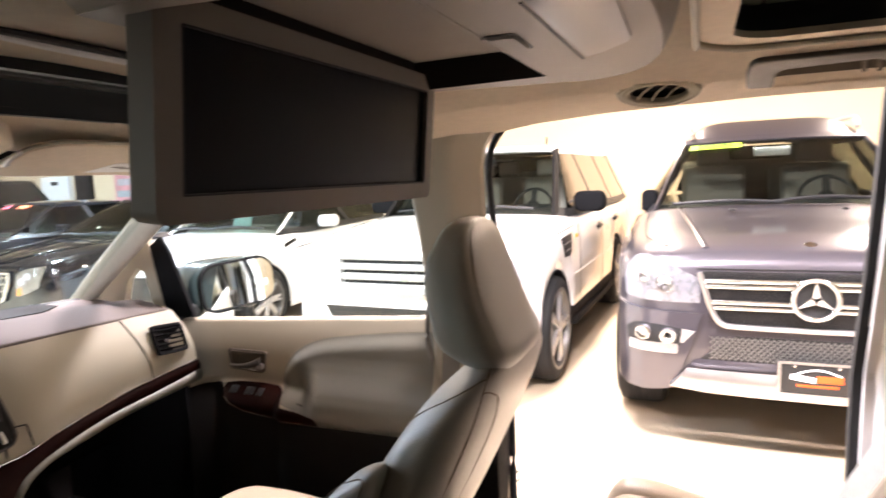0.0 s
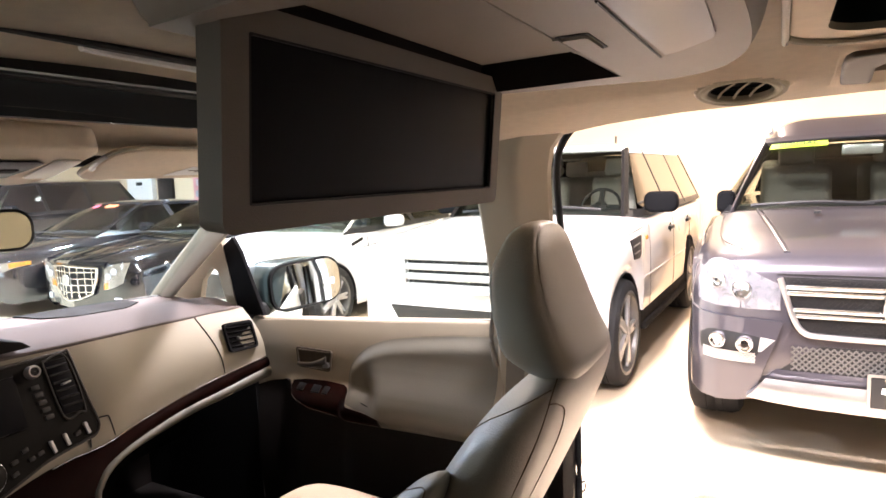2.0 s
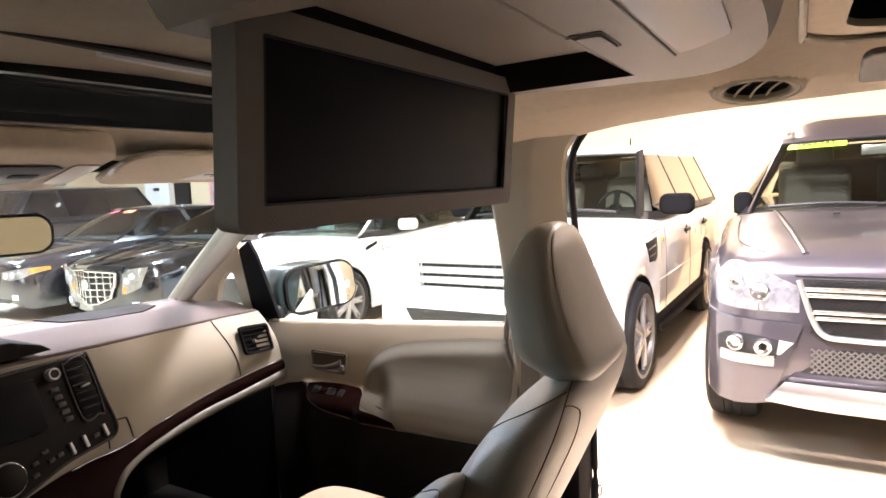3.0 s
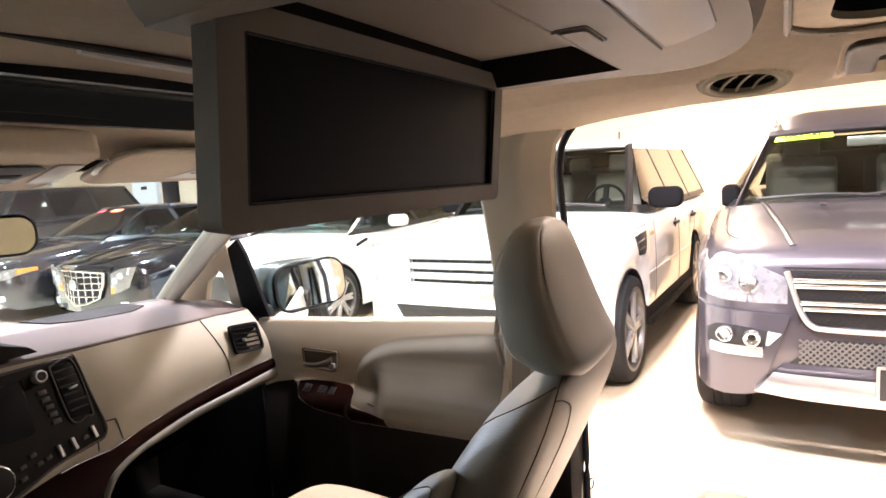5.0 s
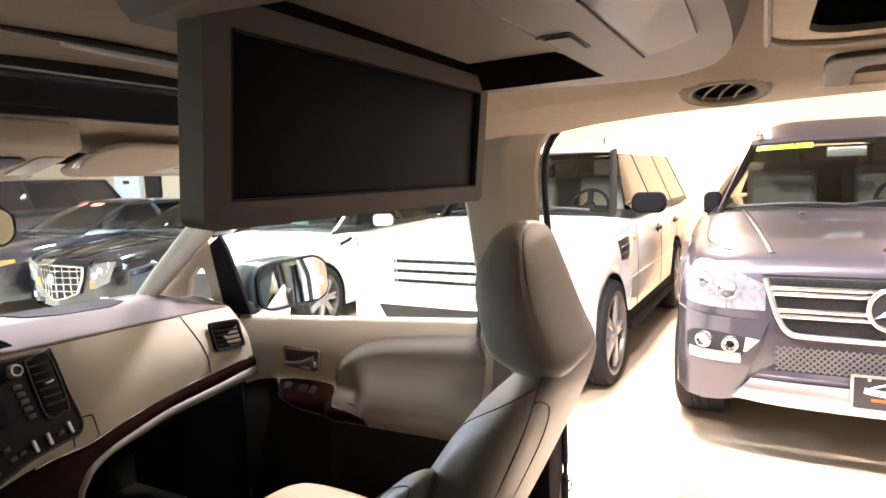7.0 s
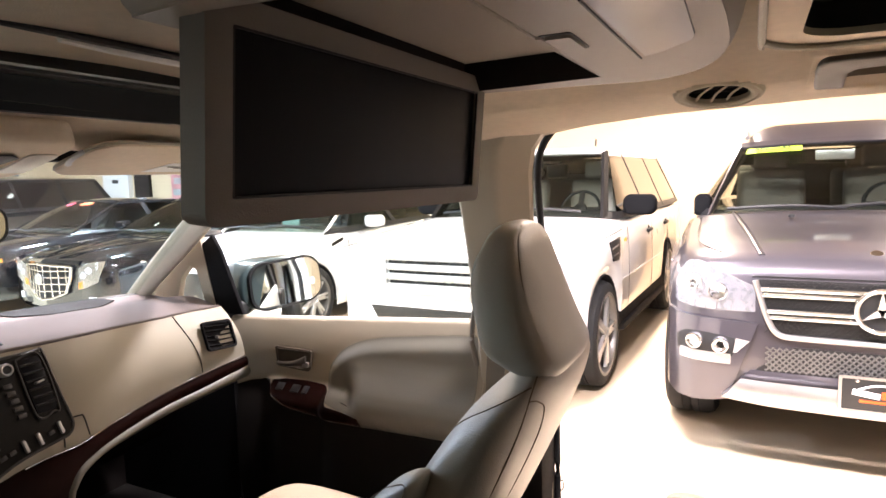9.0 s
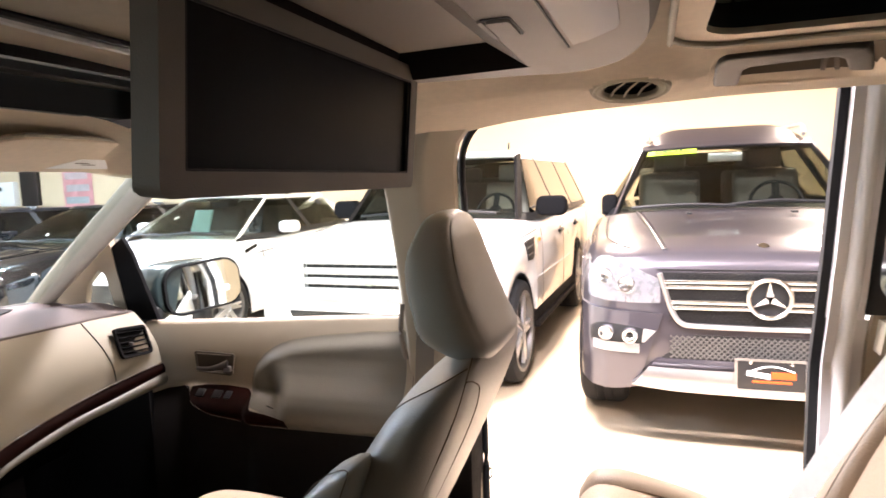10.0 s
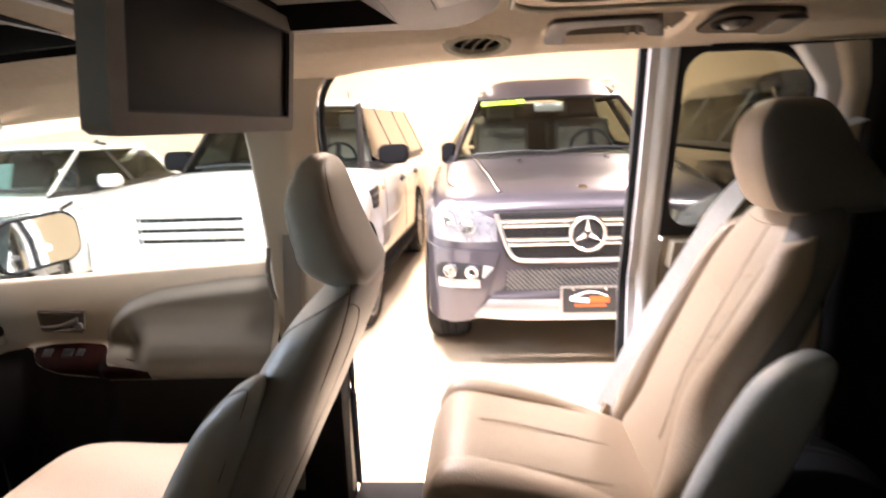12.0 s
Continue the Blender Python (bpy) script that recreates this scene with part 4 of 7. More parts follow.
part("lower_opening", band(RRNOSE, [(-0.70, 0.50), (0.70, 0.50)], [(-0.62, 0.40), (0.62, 0.40)], 0.004, 0.006), MESH_BLACK, r)
part("aerial", tube([(2.02, -0.55, 1.74), (2.03, -0.55, 1.80)], 0.008, 8, 4), BLACK, r)
part("bonnet_gap", tube([(0.08, -0.74, 1.012), (0.06, 0.0, 1.036), (0.08, 0.74, 1.012)], 0.004, 6, 20), PAINT_WHITE, r)

# white sedan
w = white_car
WSNOSE = [(0.0, 0.0), (0.36, 0.0), (0.42, 0.01), (0.56, 0.04), (0.71, 0.15), (0.86, 0.4)]
for sd in (1, -1):
    up, lo = both([(0.50, 0.70), (0.65, 0.73), (0.80, 0.745), (0.88, 0.75)], [(0.50, 0.60), (0.65, 0.60), (0.80, 0.63), (0.87, 0.68)], sd)
    hl = part("headlamp", band(WSNOSE, up, lo, 0.005, 0.005, 14, 4), REFLECTOR, w, "clear headlamp")
    part("lens", band(WSNOSE, up, lo, 0.016, 0.003, 14, 4, 0.008), LENS, hl)
    part("fender_vent", box(0.20, 0.012, 0.035, pose(1.10, sd * 0.915, 0.875, 0, -14), 0.006), DARKTRIM, w, "dark fender slot")
    for hx in (2.45, 3.30):
        part("door_handle", box(0.18, 0.025, 0.03, pose(hx, sd * 0.925, 0.86), 0.008), PAINT_WHITE, w)
    part("door_seam", tube([(1.29, sd * 0.905, 0.93), (1.31, sd * 0.925, 0.65), (1.31, sd * 0.915, 0.25)], 0.004, 6, 12), BLACK, w)
part("grille", band(WSNOSE, [(-0.36, 0.66), (0.36, 0.66)], [(-0.26, 0.42), (0.26, 0.42)], 0.005, 0.006), MESH_BLACK, w, "dark grille")
part("roof_fin", prism([(0, 0), (0.16, 0.0), (0.16, 0.035)], 0.03, pose(2.94, -0.015, 1.425, 90), 0.004), BLACK, w)
# flat board stands in for the pale greenish seat cover
part("seat_cover_board", box(0.02, 0.22, 0.30, pose(1.59, 0.08, 1.12, 0, 30, 10), 0.004), mat("pale_teal_cover", (0.40, 0.62, 0.62), 0.6), w, "pale teal board standing in for a seat cover behind the windscreen")

# black sedans
SMOKY = mat("smoky_reflector", (0.38, 0.34, 0.29), 0.3, 0.6, vary=0.5, scale=30)
def rod(points, r):
    """A bright frame of straight bars between corners."""
    return join(*[tube([p, q], r, 8, 2) for p, q in zip(points, points[1:])])


for car, tag in ((black_car, False), (black_car_far, True)):
    if not tag:
        def prow(v):
            """How far the pointed nose stands out."""
            return -0.12 * max(0.0, 1 - abs(v) / 0.44)

        part("nose", grid(lambda a, b: Vector((ipz(b, (0, 0.0), (0.45, -0.004), (0.55, 0.03), (1, 0.85)) + prow(0.9 * a - 0.45) * ipz(b, (0, 0.8), (0.45, 1.0), (0.55, 0.9), (1, 0)), 0.9 * a - 0.45,
                                               ipz(b, (0, 0.25), (0.45, 0.765), (0.50, 0.785), (0.55, 0.800), (1, 0.940)) + 0.02 * (1 - abs(2 * a - 1)) * ipz(b, (0, 0), (0.5, 1), (1, 1)))), 24, 24, 0.01), PAINT_BLACK, car, "pointed black nose", 25)
        shield = [(0.385, 0.735), (0.365, 0.60), (0.300, 0.44), (0.13, 0.375), (0.0, 0.365), (-0.13, 0.375), (-0.300, 0.44), (-0.365, 0.60), (-0.385, 0.735), (-0.16, 0.752), (0.0, 0.765), (0.16, 0.752)]
        gr = part("grille", grid(lambda a, b: (prow(0.74 * a - 0.37) - 0.012, 0.74 * a - 0.37, ip(abs(0.74 * a - 0.37), [(0, 0.37), (0.15, 0.38), (0.30, 0.44), (0.37, 0.62)]) * (1 - b) + 0.745 * b), 16, 6, 0.006), MESH_BLACK, car, "large chrome egg-crate grille with a pointed middle")
        part("grille_frame", rod([(prow(v) - 0.028, v, z) for v, z in shield + shield[:1]], 0.017), CHROME, gr, "chrome frame")
        for k in range(8):
            v = -0.315 + 0.09 * k
            lo_z = ip(abs(v), [(0, 0.37), (0.15, 0.38), (0.30, 0.44), (0.37, 0.62)])
            part("grille_bar", box(0.020, 0.014, 0.75 - lo_z, pose(prow(v) - 0.026, v, (0.75 + lo_z) / 2), 0.003), CHROME, gr)
        for z, w in ((0.69, 0.375), (0.615, 0.365), (0.54, 0.34), (0.46, 0.30)):
            part("grille_bar", rod([(prow(v) - 0.032, v, z) for v in (-w, 0.0, w)], 0.010), CHROME, gr)
        part("badge", move(lathe([(0.0005, 0.010), (0.060, 0.008), (0.066, 0.0)], 24), pose(-0.165, 0, 0.60, 90, 0, -90)), SKID, gr, "round silver badge")
        for sd in (1, -1):
            part("bonnet_crease", tube([(-0.08, sd * 0.03, 0.795), (0.05, sd * 0.16, 0.835), (0.4, sd * 0.30, 0.893), (0.9, sd * 0.44, 0.955), (1.25, sd * 0.52, 0.985)], 0.014, 8, 24, 0.5), PAINT_BLACK, car)
    else:
        gr = part("grille", band(SDNOSE, [(-0.34, 0.66), (0.34, 0.66)], [(-0.28, 0.50), (0.28, 0.50)], 0.010, 0.006), MESH_BLACK, car, "dark slim grille")
        for k in range(3):
            part("grille_bar", box(0.02, 0.60 - 0.03 * k, 0.010, pose(-0.022, 0, 0.63 - 0.045 * k), 0.003), MESHGREY, gr)
    for sd in (1, -1):
        if tag:
            up, lo = both([(0.42, 0.690), (0.58, 0.715), (0.72, 0.735), (0.86, 0.745)], [(0.42, 0.600), (0.58, 0.590), (0.72, 0.610), (0.86, 0.690)], sd)
            bowls, corner = ((0.52, 0.650), (0.63, 0.660)), ([(0.80, 0.735), (0.875, 0.745)], [(0.80, 0.665), (0.875, 0.700)])
        else:
            up, lo = both([(0.46, 0.715), (0.56, 0.760), (0.66, 0.785), (0.77, 0.795)], [(0.43, 0.480), (0.51, 0.490), (0.60, 0.52), (0.71, 0.57)], sd)
            bowls, corner = ((0.53, 0.640), (0.61, 0.695)), ([(0.445, 0.555), (0.51, 0.575)], [(0.435, 0.485), (0.51, 0.495)])
        hl = part("headlamp", band(SDNOSE, up, lo, 0.014, 0.005, 14, 5), SMOKY, car, "clear headlamp with amber corner")
        for v, z in bowls:
            part("lamp_bowl", on_nose(SDNOSE, lathe([(0.0005, 0.002), (0.018, 0.004), (0.034, 0.012), (0.038, 0.0)], 20), sd * v, z, 0.016), PALE_REFLECTOR, hl)
        part("amber_lens", band(SDNOSE, *both(*corner, sd), 0.019, 0.004), AMBER, hl, "amber corner lens")
        part("lens", band(SDNOSE, up, lo, 0.020, 0.003, 14, 5, 0.01), LENS, hl)
        part("fog_lamp", on_nose(SDNOSE, box(0.09, 0.07, 0.02, None, 0.006), sd * 0.62, 0.36, 0.004), PALE_REFLECTOR, car)
        part("door_seam", tube([(1.45, sd * 0.905, 0.93), (1.47, sd * 0.925, 0.65), (1.47, sd * 0.915, 0.25)], 0.004, 6, 12), MESH_BLACK, car)
        part("side_strip", tube([(1.4, sd * 0.918, 0.45), (2.5, sd * 0.925, 0.45), (3.3, sd * 0.918, 0.45)], 0.007, 6, 12), CHROME, car)
    part("bumper_slot", band(SDNOSE, [(-0.55, 0.335), (0.55, 0.335)], [(-0.50, 0.275), (0.50, 0.275)], 0.006, 0.005), MESH_BLACK, car)
    if tag:
        part("tag", grid(lambda u, v: on_screen(SEDAN, 0.30 + 0.2 * u, 0.84 + 0.10 * v), 4, 2, 0.001), REDTAG, car, "orange tag strip")
        part("tag", grid(lambda u, v: on_screen(SEDAN, 0.66 + 0.16 * u, 0.84 + 0.10 * v), 4, 2, 0.001), mat("pink_red_tag", (0.60, 0.07, 0.10), 0.5), car, "pinkish red tag strip")
for car in (black_suv, side_suv):
    nose = RRNOSE if car == black_suv else GLNOSE
    gr = part("grille", band(nose, [(-0.42, 0.94), (0.42, 0.94)], [(-0.40, 0.72), (0.40, 0.72)], 0.006, 0.006), MESH_BLACK, car, "dark grille")
    for k in range(3):
        part("grille_bar", box(0.02, 0.80, 0.02, pose(-0.022, 0, 0.76 + 0.07 * k), 0.006), CHROME, gr)
    for sd in (1, -1):
        up, lo = both([(0.48, 0.93), (0.66, 0.96), (0.84, 0.95)], [(0.48, 0.77), (0.66, 0.775), (0.83, 0.80)], sd)
        hl = part("headlamp", band(nose, up, lo, 0.006, 0.005, 12, 4), MESHGREY, car, "clear headlamp")
        part("lens", band(nose, up, lo, 0.026, 0.003, 12, 4, 0.01), GLASS_TINT, hl)

# ---- the van round the camera ----
# headliner: low at the sides, with two openings for the roof glass
def liner_z(x, y):
    a = abs(x)
    z = ipz(a, (0.0, 1.645), (0.36, 1.641), (0.44, 1.626), (0.50, 1.614), (0.62, 1.609), (0.70, 1.611), (0.77, 1.612))
    return z - ipz(y, (-0.45, 0.0), (-0.15, 0.010 * (a / 0.77) ** 2), (0.0, 0.022 * (a / 0.77) ** 2), (0.12, 0.042 * (a / 0.77) ** 2), (0.5, 0.010 + 0.08 * (a / 0.77) ** 2), (0.65, 0.024 + 0.07 * (a / 0.77) ** 2), (0.95, 0.060 + 0.055 * (a / 0.77) ** 2)) - (ipz(y, (-2.6, 0.06), (-1.2, 0.0)))


LX = sorted(set([round(v, 4) for v in np.linspace(0.44, 0.62, 25)] + [-0.345, 0.345, -0.40, 0.40, 0.42, 0.61] + [round(v, 4) for v in np.linspace(-0.77, 0.77, 45)]))
LY = sorted(set([round(v, 4) for v in np.linspace(-0.36, -0.16, 27)] + [0.385, 0.645, -0.355, -0.95, -0.385, -0.63] + [round(v, 4) for v in np.linspace(-2.6, 0.95, 60)]))
bm = bmesh.new()
lv = [[bm.verts.new((x, y, liner_z(x, y))) for y in LY] for x in LX]
for i in range(len(LX) - 1):
    for j in range(len(LY) - 1):
        cx, cy = (LX[i] + LX[i + 1]) / 2, (LY[j] + LY[j + 1]) / 2
        if (abs(cx) < 0.40 and 0.385 < cy < 0.645) or (abs(cx) < 0.345 and -0.95 < cy < -0.355) or (0.42 < cx < 0.61 and -0.63 < cy < -0.385) or ((cx - 0.53) / 0.054) ** 2 + ((cy + 0.262) / 0.068) ** 2 < 1:
            continue
        bm.faces.new((lv[i][j], lv[i + 1][j], lv[i + 1][j + 1], lv[i][j + 1]))
bmesh.ops.solidify(bm, geom=bm.faces[:], thickness=-0.012)
structure("headliner", bm, LINER, "beige cloth headliner with two roof openings", "ceiling", 50)
structure("roof_skin", plate([(-0.80, -2.65), (0.80, -2.65), (0.80, 0.9), (0.66, 1.0), (-0.66, 1.0), (-0.80, 0.9)],
                             [[(-0.39, 0.395), (0.39, 0.395), (0.39, 0.635), (-0.39, 0.635)], [(-0.335, -0.94), (0.335, -0.94), (0.335, -0.365), (-0.335, -0.365)]], 0.01, pose(0, 0, 1.735)), PAINT_WHITE, "white outer roof of the van", "roof")
structure("roof_edge", grid(lambda u, v: (0.772 + 0.03 * v, -2.6 + 3.5 * u, liner_z(0.77, -2.6 + 3.5 * u) + 0.002 + (1.745 - liner_z(0.77, -2.6 + 3.5 * u)) * v), 40, 3, 0.01), DARKTRIM, "dark seal along the roof edge", "trim")
structure("roof_edge_far", grid(lambda u, v: (-0.772 - 0.03 * v, -2.6 + 3.5 * u, liner_z(0.77, -2.6 + 3.5 * u) + 0.002 + (1.745 - liner_z(0.77, -2.6 + 3.5 * u)) * v), 40, 3, 0.01), DARKTRIM, "dark seal along the roof edge", "trim")
structure("roof_front_edge", box(1.5, 0.04, 0.19, pose(0, 0.975, 1.645), 0.01), DARKTRIM, "dark trim between roof and windscreen", "trim")


def roof_window(name, label, y0, y1, hx, frame_w, rails, frame_mat, round_r=0.05):
    z = liner_z(0.3, (y0 + y1) / 2)
    win = thing(name, label, "roof window", pose(0, (y0 + y1) / 2, z, math.degrees(math.atan((liner_z(0.3, y1) - liner_z(0.3, y0)) / (y1 - y0)))))
    w, h = 2 * hx, y1 - y0
    part("frame", plate(rounded(w + 2 * frame_w, h + 2 * frame_w, round_r), [rounded(w - 0.004, h - 0.004, round_r - 0.02)], 0.008, pose(0, 0, -0.003)), frame_mat, win)
    part("well", plate(rounded(w + 0.02, h + 0.02, round_r - 0.02), [rounded(w, h, round_r - 0.02)], 0.085, pose(0, 0, 0.004)), BLACK, win)
    part("pane", box(w + 0.04, h + 0.04, 0.005, pose(0, 0, 0.083)), GLASS_DARK, win, "dark tinted roof glass")
    for ry, rr in rails:
        part("rail", box(w, rr, 0.016, pose(0, ry, 0.05), 0.004), BLACK, win)
    return win


roof_window("roof_window", "black front roof opening with its slide rails", 0.385, 0.645, 0.395, 0.010, ((0.085, 0.03), (0.02, 0.014), (-0.05, 0.05)), BLACK)
rear_win = roof_window("roof_window", "dark tinted rear roof window in a beige moulded frame", -0.95, -0.355, 0.340, 0.036, (), LINER, 0.075)
bead = rounded(0.680 + 0.074, 0.595 + 0.074, 0.085, 10)
part("frame_bead", tube([(x, y, -0.006) for x, y in bead + bead[:2]], 0.0042, 8, 150), CREAM, rear_win, "rounded pale edge bead")
part("shade_edge", box(0.67, 0.030, 0.010, pose(0, 0.278, 0.040), 0.003), mat("grey_green_shade", (0.075, 0.080, 0.055), 0.7), rear_win, "grey-green sun shade rail")
part("shade_side", box(0.034, 0.54, 0.010, pose(0.318, -0.01, 0.040), 0.003), mat("grey_green_rail", (0.075, 0.080, 0.055), 0.7), rear_win)
# white rod stands in for a thin sliver of light at the opening
part("light_sliver", tube([(-0.13, -0.243, 0.000), (-0.08, -0.243, -0.002), (0.0, -0.243, -0.003), (0.2, -0.243, -0.003)], 0.0048, 8, 12), PRINT_WHITE, bpy.data.objects["roof_window"], "white strip painted in for a sliver of light")
part("panel_gap", tube([(-0.38, -0.256, 0.005), (-0.1, -0.253, 0.001), (0.2, -0.251, 0.001)], 0.0045, 8, 12), BLACK, bpy.data.objects["roof_window"], "dark gap")

# roof console with the recess of the monitor
CZ = 1.597
con = thing("roof_console", "warm grey roof console with a shallow monitor recess", "console", pose(0, 0, CZ))
outline = [(-0.235, 0.035), (-0.25, -0.19), (-0.215, -0.255), (-0.12, -0.288), (0.0, -0.295), (0.12, -0.288), (0.212, -0.257), (0.252, -0.208), (0.247, -0.15), (0.228, 0.0), (0.22, 0.035)]
outline = [(p.x, p.y) for p in smooth_line([(x, y, 0) for x, y in outline], 40)]
recess = [(-0.222, -0.010), (0.205, -0.010), (0.190, -0.163), (-0.205, -0.163)]
part("body", plate(outline, [recess], 0.004), CONSOLE, con)
part("flange", grid(lambda u, v: Vector((outline[round(u * 40)][0] * (1 + 0.10 * v), outline[round(u * 40)][1] * (1 + 0.06 * v), 0.002 + 0.05 * v * v + 0.01 * v)), 40, 5), CONSOLE, con)
part("recess_floor", quad_patch((-0.225, 0.0, 0.030), (0.176, 0.0, 0.030), (0.168, -0.118, 0.030), (-0.225, -0.118, 0.030), (0, 0, 0), 4, 4, 0.002), CONSOLE, con)
part("recess_slope", quad_patch((-0.225, -0.118, 0.030), (0.168, -0.118, 0.030), (0.190, -0.1635, 0.001), (-0.225, -0.1635, 0.001), (0, 0, 0), 4, 6, 0.002), CONSOLE, con)
# side and front of the pit are near-black to paint in their shade
part("recess_side", quad_patch((0.206, -0.006, 0.001), (0.190, -0.1635, 0.001), (0.168, -0.118, 0.030), (0.176, 0.0, 0.030), (0, 0, 0), 6, 3, 0.002), DARKTRIM, con, "recess side painted dark for its shade")
part("recess_front", quad_patch((-0.225, 0.002, 0.001), (0.206, 0.002, 0.001), (0.176, 0.002, 0.030), (-0.225, 0.002, 0.030), (0, 0, 0), 4, 2, 0.002), DARKTRIM, con)
part("latch", join(prism(rounded(0.052, 0.020, 0.004), 0.004, pose(-0.008, -0.178, -0.003)), box(0.06, 0.004, 0.003, pose(-0.008, -0.1645, -0.001))), [CONSOLE], con)
part("latch_slot", plate(rounded(0.064, 0.026, 0.004), [rounded(0.054, 0.021, 0.004)], 0.001, pose(-0.008, -0.177, -0.0008)), BLACK, con)
part("lens_panel", prism([(-0.14, -0.221), (0.084, -0.2245), (0.072, -0.240), (0.034, -0.268), (0.015, -0.2715), (-0.14, -0.275)], 0.003, pose(0, 0, -0.0022), 0.001), mat("blue_grey_plastic", (0.235, 0.225, 0.225), 0.35), con, "smooth blue-grey lens panel")
part("seam", tube([(-0.12, -0.217, -0.0005), (0.0, -0.2175, -0.0005), (0.10, -0.2185, -0.0005)], 0.0011, 6, 8), BLACK, con)

# fold-down monitor
mon = thing("ceiling_monitor", "warm grey fold-down monitor with a wide black screen, hanging open", "monitor", pose(0, 0, 1.48, 5.5))
# darker copy of the console plastic paints in the weaker light on the housing
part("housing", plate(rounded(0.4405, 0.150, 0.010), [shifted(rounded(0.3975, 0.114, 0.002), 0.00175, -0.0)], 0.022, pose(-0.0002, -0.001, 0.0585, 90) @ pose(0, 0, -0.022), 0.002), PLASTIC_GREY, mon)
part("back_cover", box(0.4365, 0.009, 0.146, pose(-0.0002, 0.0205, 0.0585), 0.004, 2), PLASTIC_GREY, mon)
part("screen", box(0.404, 0.008, 0.117, pose(0.0, 0.0085, 0.0585)), SCREEN, mon, "black switched-off wide screen")
part("gasket", plate(rounded(0.397, 0.1135, 0.002), [rounded(0.3935, 0.110, 0.002)], 0.002, pose(0.00175, 0.0012, 0.0585, 90)), BLACK, mon)
part("hinge", box(0.36, 0.02, 0.03, pose(-0.004, 0.016, 0.140), 0.006), DARKTRIM, mon)

# air vent in the headliner
vent = thing("air_vent", "oval ceiling air vent with black slats", "air vent", Matrix(((-0.045, -0.848, -0.530, 0.530), (0.999, -0.038, -0.024, -0.262), (0.0, -0.530, 0.848, 1.606), (0, 0, 0, 1))))
ell = [(0.064 * math.cos(a), 0.034 * math.sin(a)) for a in np.linspace(0, 2 * math.pi, 37)[:-1]]
inn = [(0.044 * math.cos(a), 0.020 * math.sin(a)) for a in np.linspace(0, 2 * math.pi, 37)[:-1]]
vent.matrix_world = Matrix(((-0.045, 0.866, -0.499, 0.530), (0.999, 0.039, -0.022, -0.262), (0.0, -0.5, -0.866, 1.610), (0, 0, 0, 1)))
VP = [(1.0, 0.001), (0.97, 0.0065), (0.92, 0.008), (0.86, 0.0065), (0.80, 0.0085), (0.75, 0.0085), (0.70, 0.006), (0.685, 0.0), (0.68, -0.014)]
part("ring", grid(lambda u, v: Vector((0.064 * math.cos(2 * math.pi * u) * VP[round(v * 8)][0], 0.034 * math.sin(2 * math.pi * u) * (VP[round(v * 8)][0] if VP[round(v * 8)][0] > 0.8 else VP[round(v * 8)][0] - 0.08 * (0.8 - VP[round(v * 8)][0]) / 0.12), VP[round(v * 8)][1])), 48, 8, 0, True), CREAM, vent, "beige stepped oval ring")
VC = Vector((0.53, -0.262, 0.0))
dish = []
for f in (0.0, 0.3, 0.6, 0.85, 1.0, 1.12):
    ring = []
    for x, y in ell:
        a = math.atan2(y / 0.034, x / 0.064)
        top = vent.matrix_world @ Vector((x * 0.99, y * 0.99, 0.0))
        edge = VC + Vector((0.058 * math.sin(a), 0.073 * math.cos(a), 0))
        edge.z = liner_z(edge.x, edge.y) - 0.0004
        g = f * f * (3 - 2 * f) if f <= 1 else 1
        p = top.lerp(edge, min(f, 1))
        p.z = top.z + (edge.z - top.z) * g
        if f > 1:
            p = VC + (edge - VC) * 1.05
            p.z = liner_z(p.x, p.y) + 0.004
        ring.append(vent.matrix_world.inverted() @ p)
    dish.append(ring)
part("collar", loft(dish, True, False), LINER, vent, "cloth dish round the vent")
part("throat", prism(inn, 0.003, pose(0, 0, -0.020)), BLACK, vent)
part("throat_wall", loft([[Vector((x, y, h)) for x, y in inn] for h in (-0.018, -0.001)], True, False), BLACK, vent)
for sx in (-0.024, -0.002, 0.020):
    part("slat", tube([(sx + 0.012 * w + 0.003 * math.cos(w * 2), 0.0195 * w * math.sqrt(1 - (sx / 0.046) ** 2), 0.003) for w in (-1, -0.5, 0, 0.5, 1)], 0.0022, 6, 14, 0.7), TAN, vent)
for q in (-0.010, 0.0, 0.010):
    part("inner_slat", box(0.084 * math.sqrt(1 - (q / 0.021) ** 2), 0.0016, 0.007, pose(0, q, -0.008, 30)), BLACK, vent)

# grab handle and lamp on the roof rail
grab = thing("grab_handle", "brown-grey grab handle with a coat hook in a moulded recess", "handle", pose(0.5, -0.49, 1.60))
gi = pose(-0.5, 0.49, -1.60)


def on_liner(bm, drop):
    """Lays a flat form, given in plan, against the headliner."""
    for v in bm.verts:
        v.co.z += liner_z(v.co.x, v.co.y) - drop
    return move(bm, gi)


def rec(u, v):
    x, y = 0.412 + 0.206 * u, -0.640 + 0.263 * v
    f = step01(0.0, 0.34, u) * step01(1.0, 0.60, u) * step01(0.0, 0.28, v) * step01(1.0, 0.76, v)
    return Vector((x, y, liner_z(x, y) - 0.0008 + 0.056 * f ** 0.8))


# faces deeper than 14 mm get a brown that paints in the hollow's shade
recess = grid(rec, 36, 42)
for fc in recess.faces:
    c = fc.calc_center_median()
    fc.material_index = 1 if c.z - liner_z(c.x, c.y) > 0.014 else 0
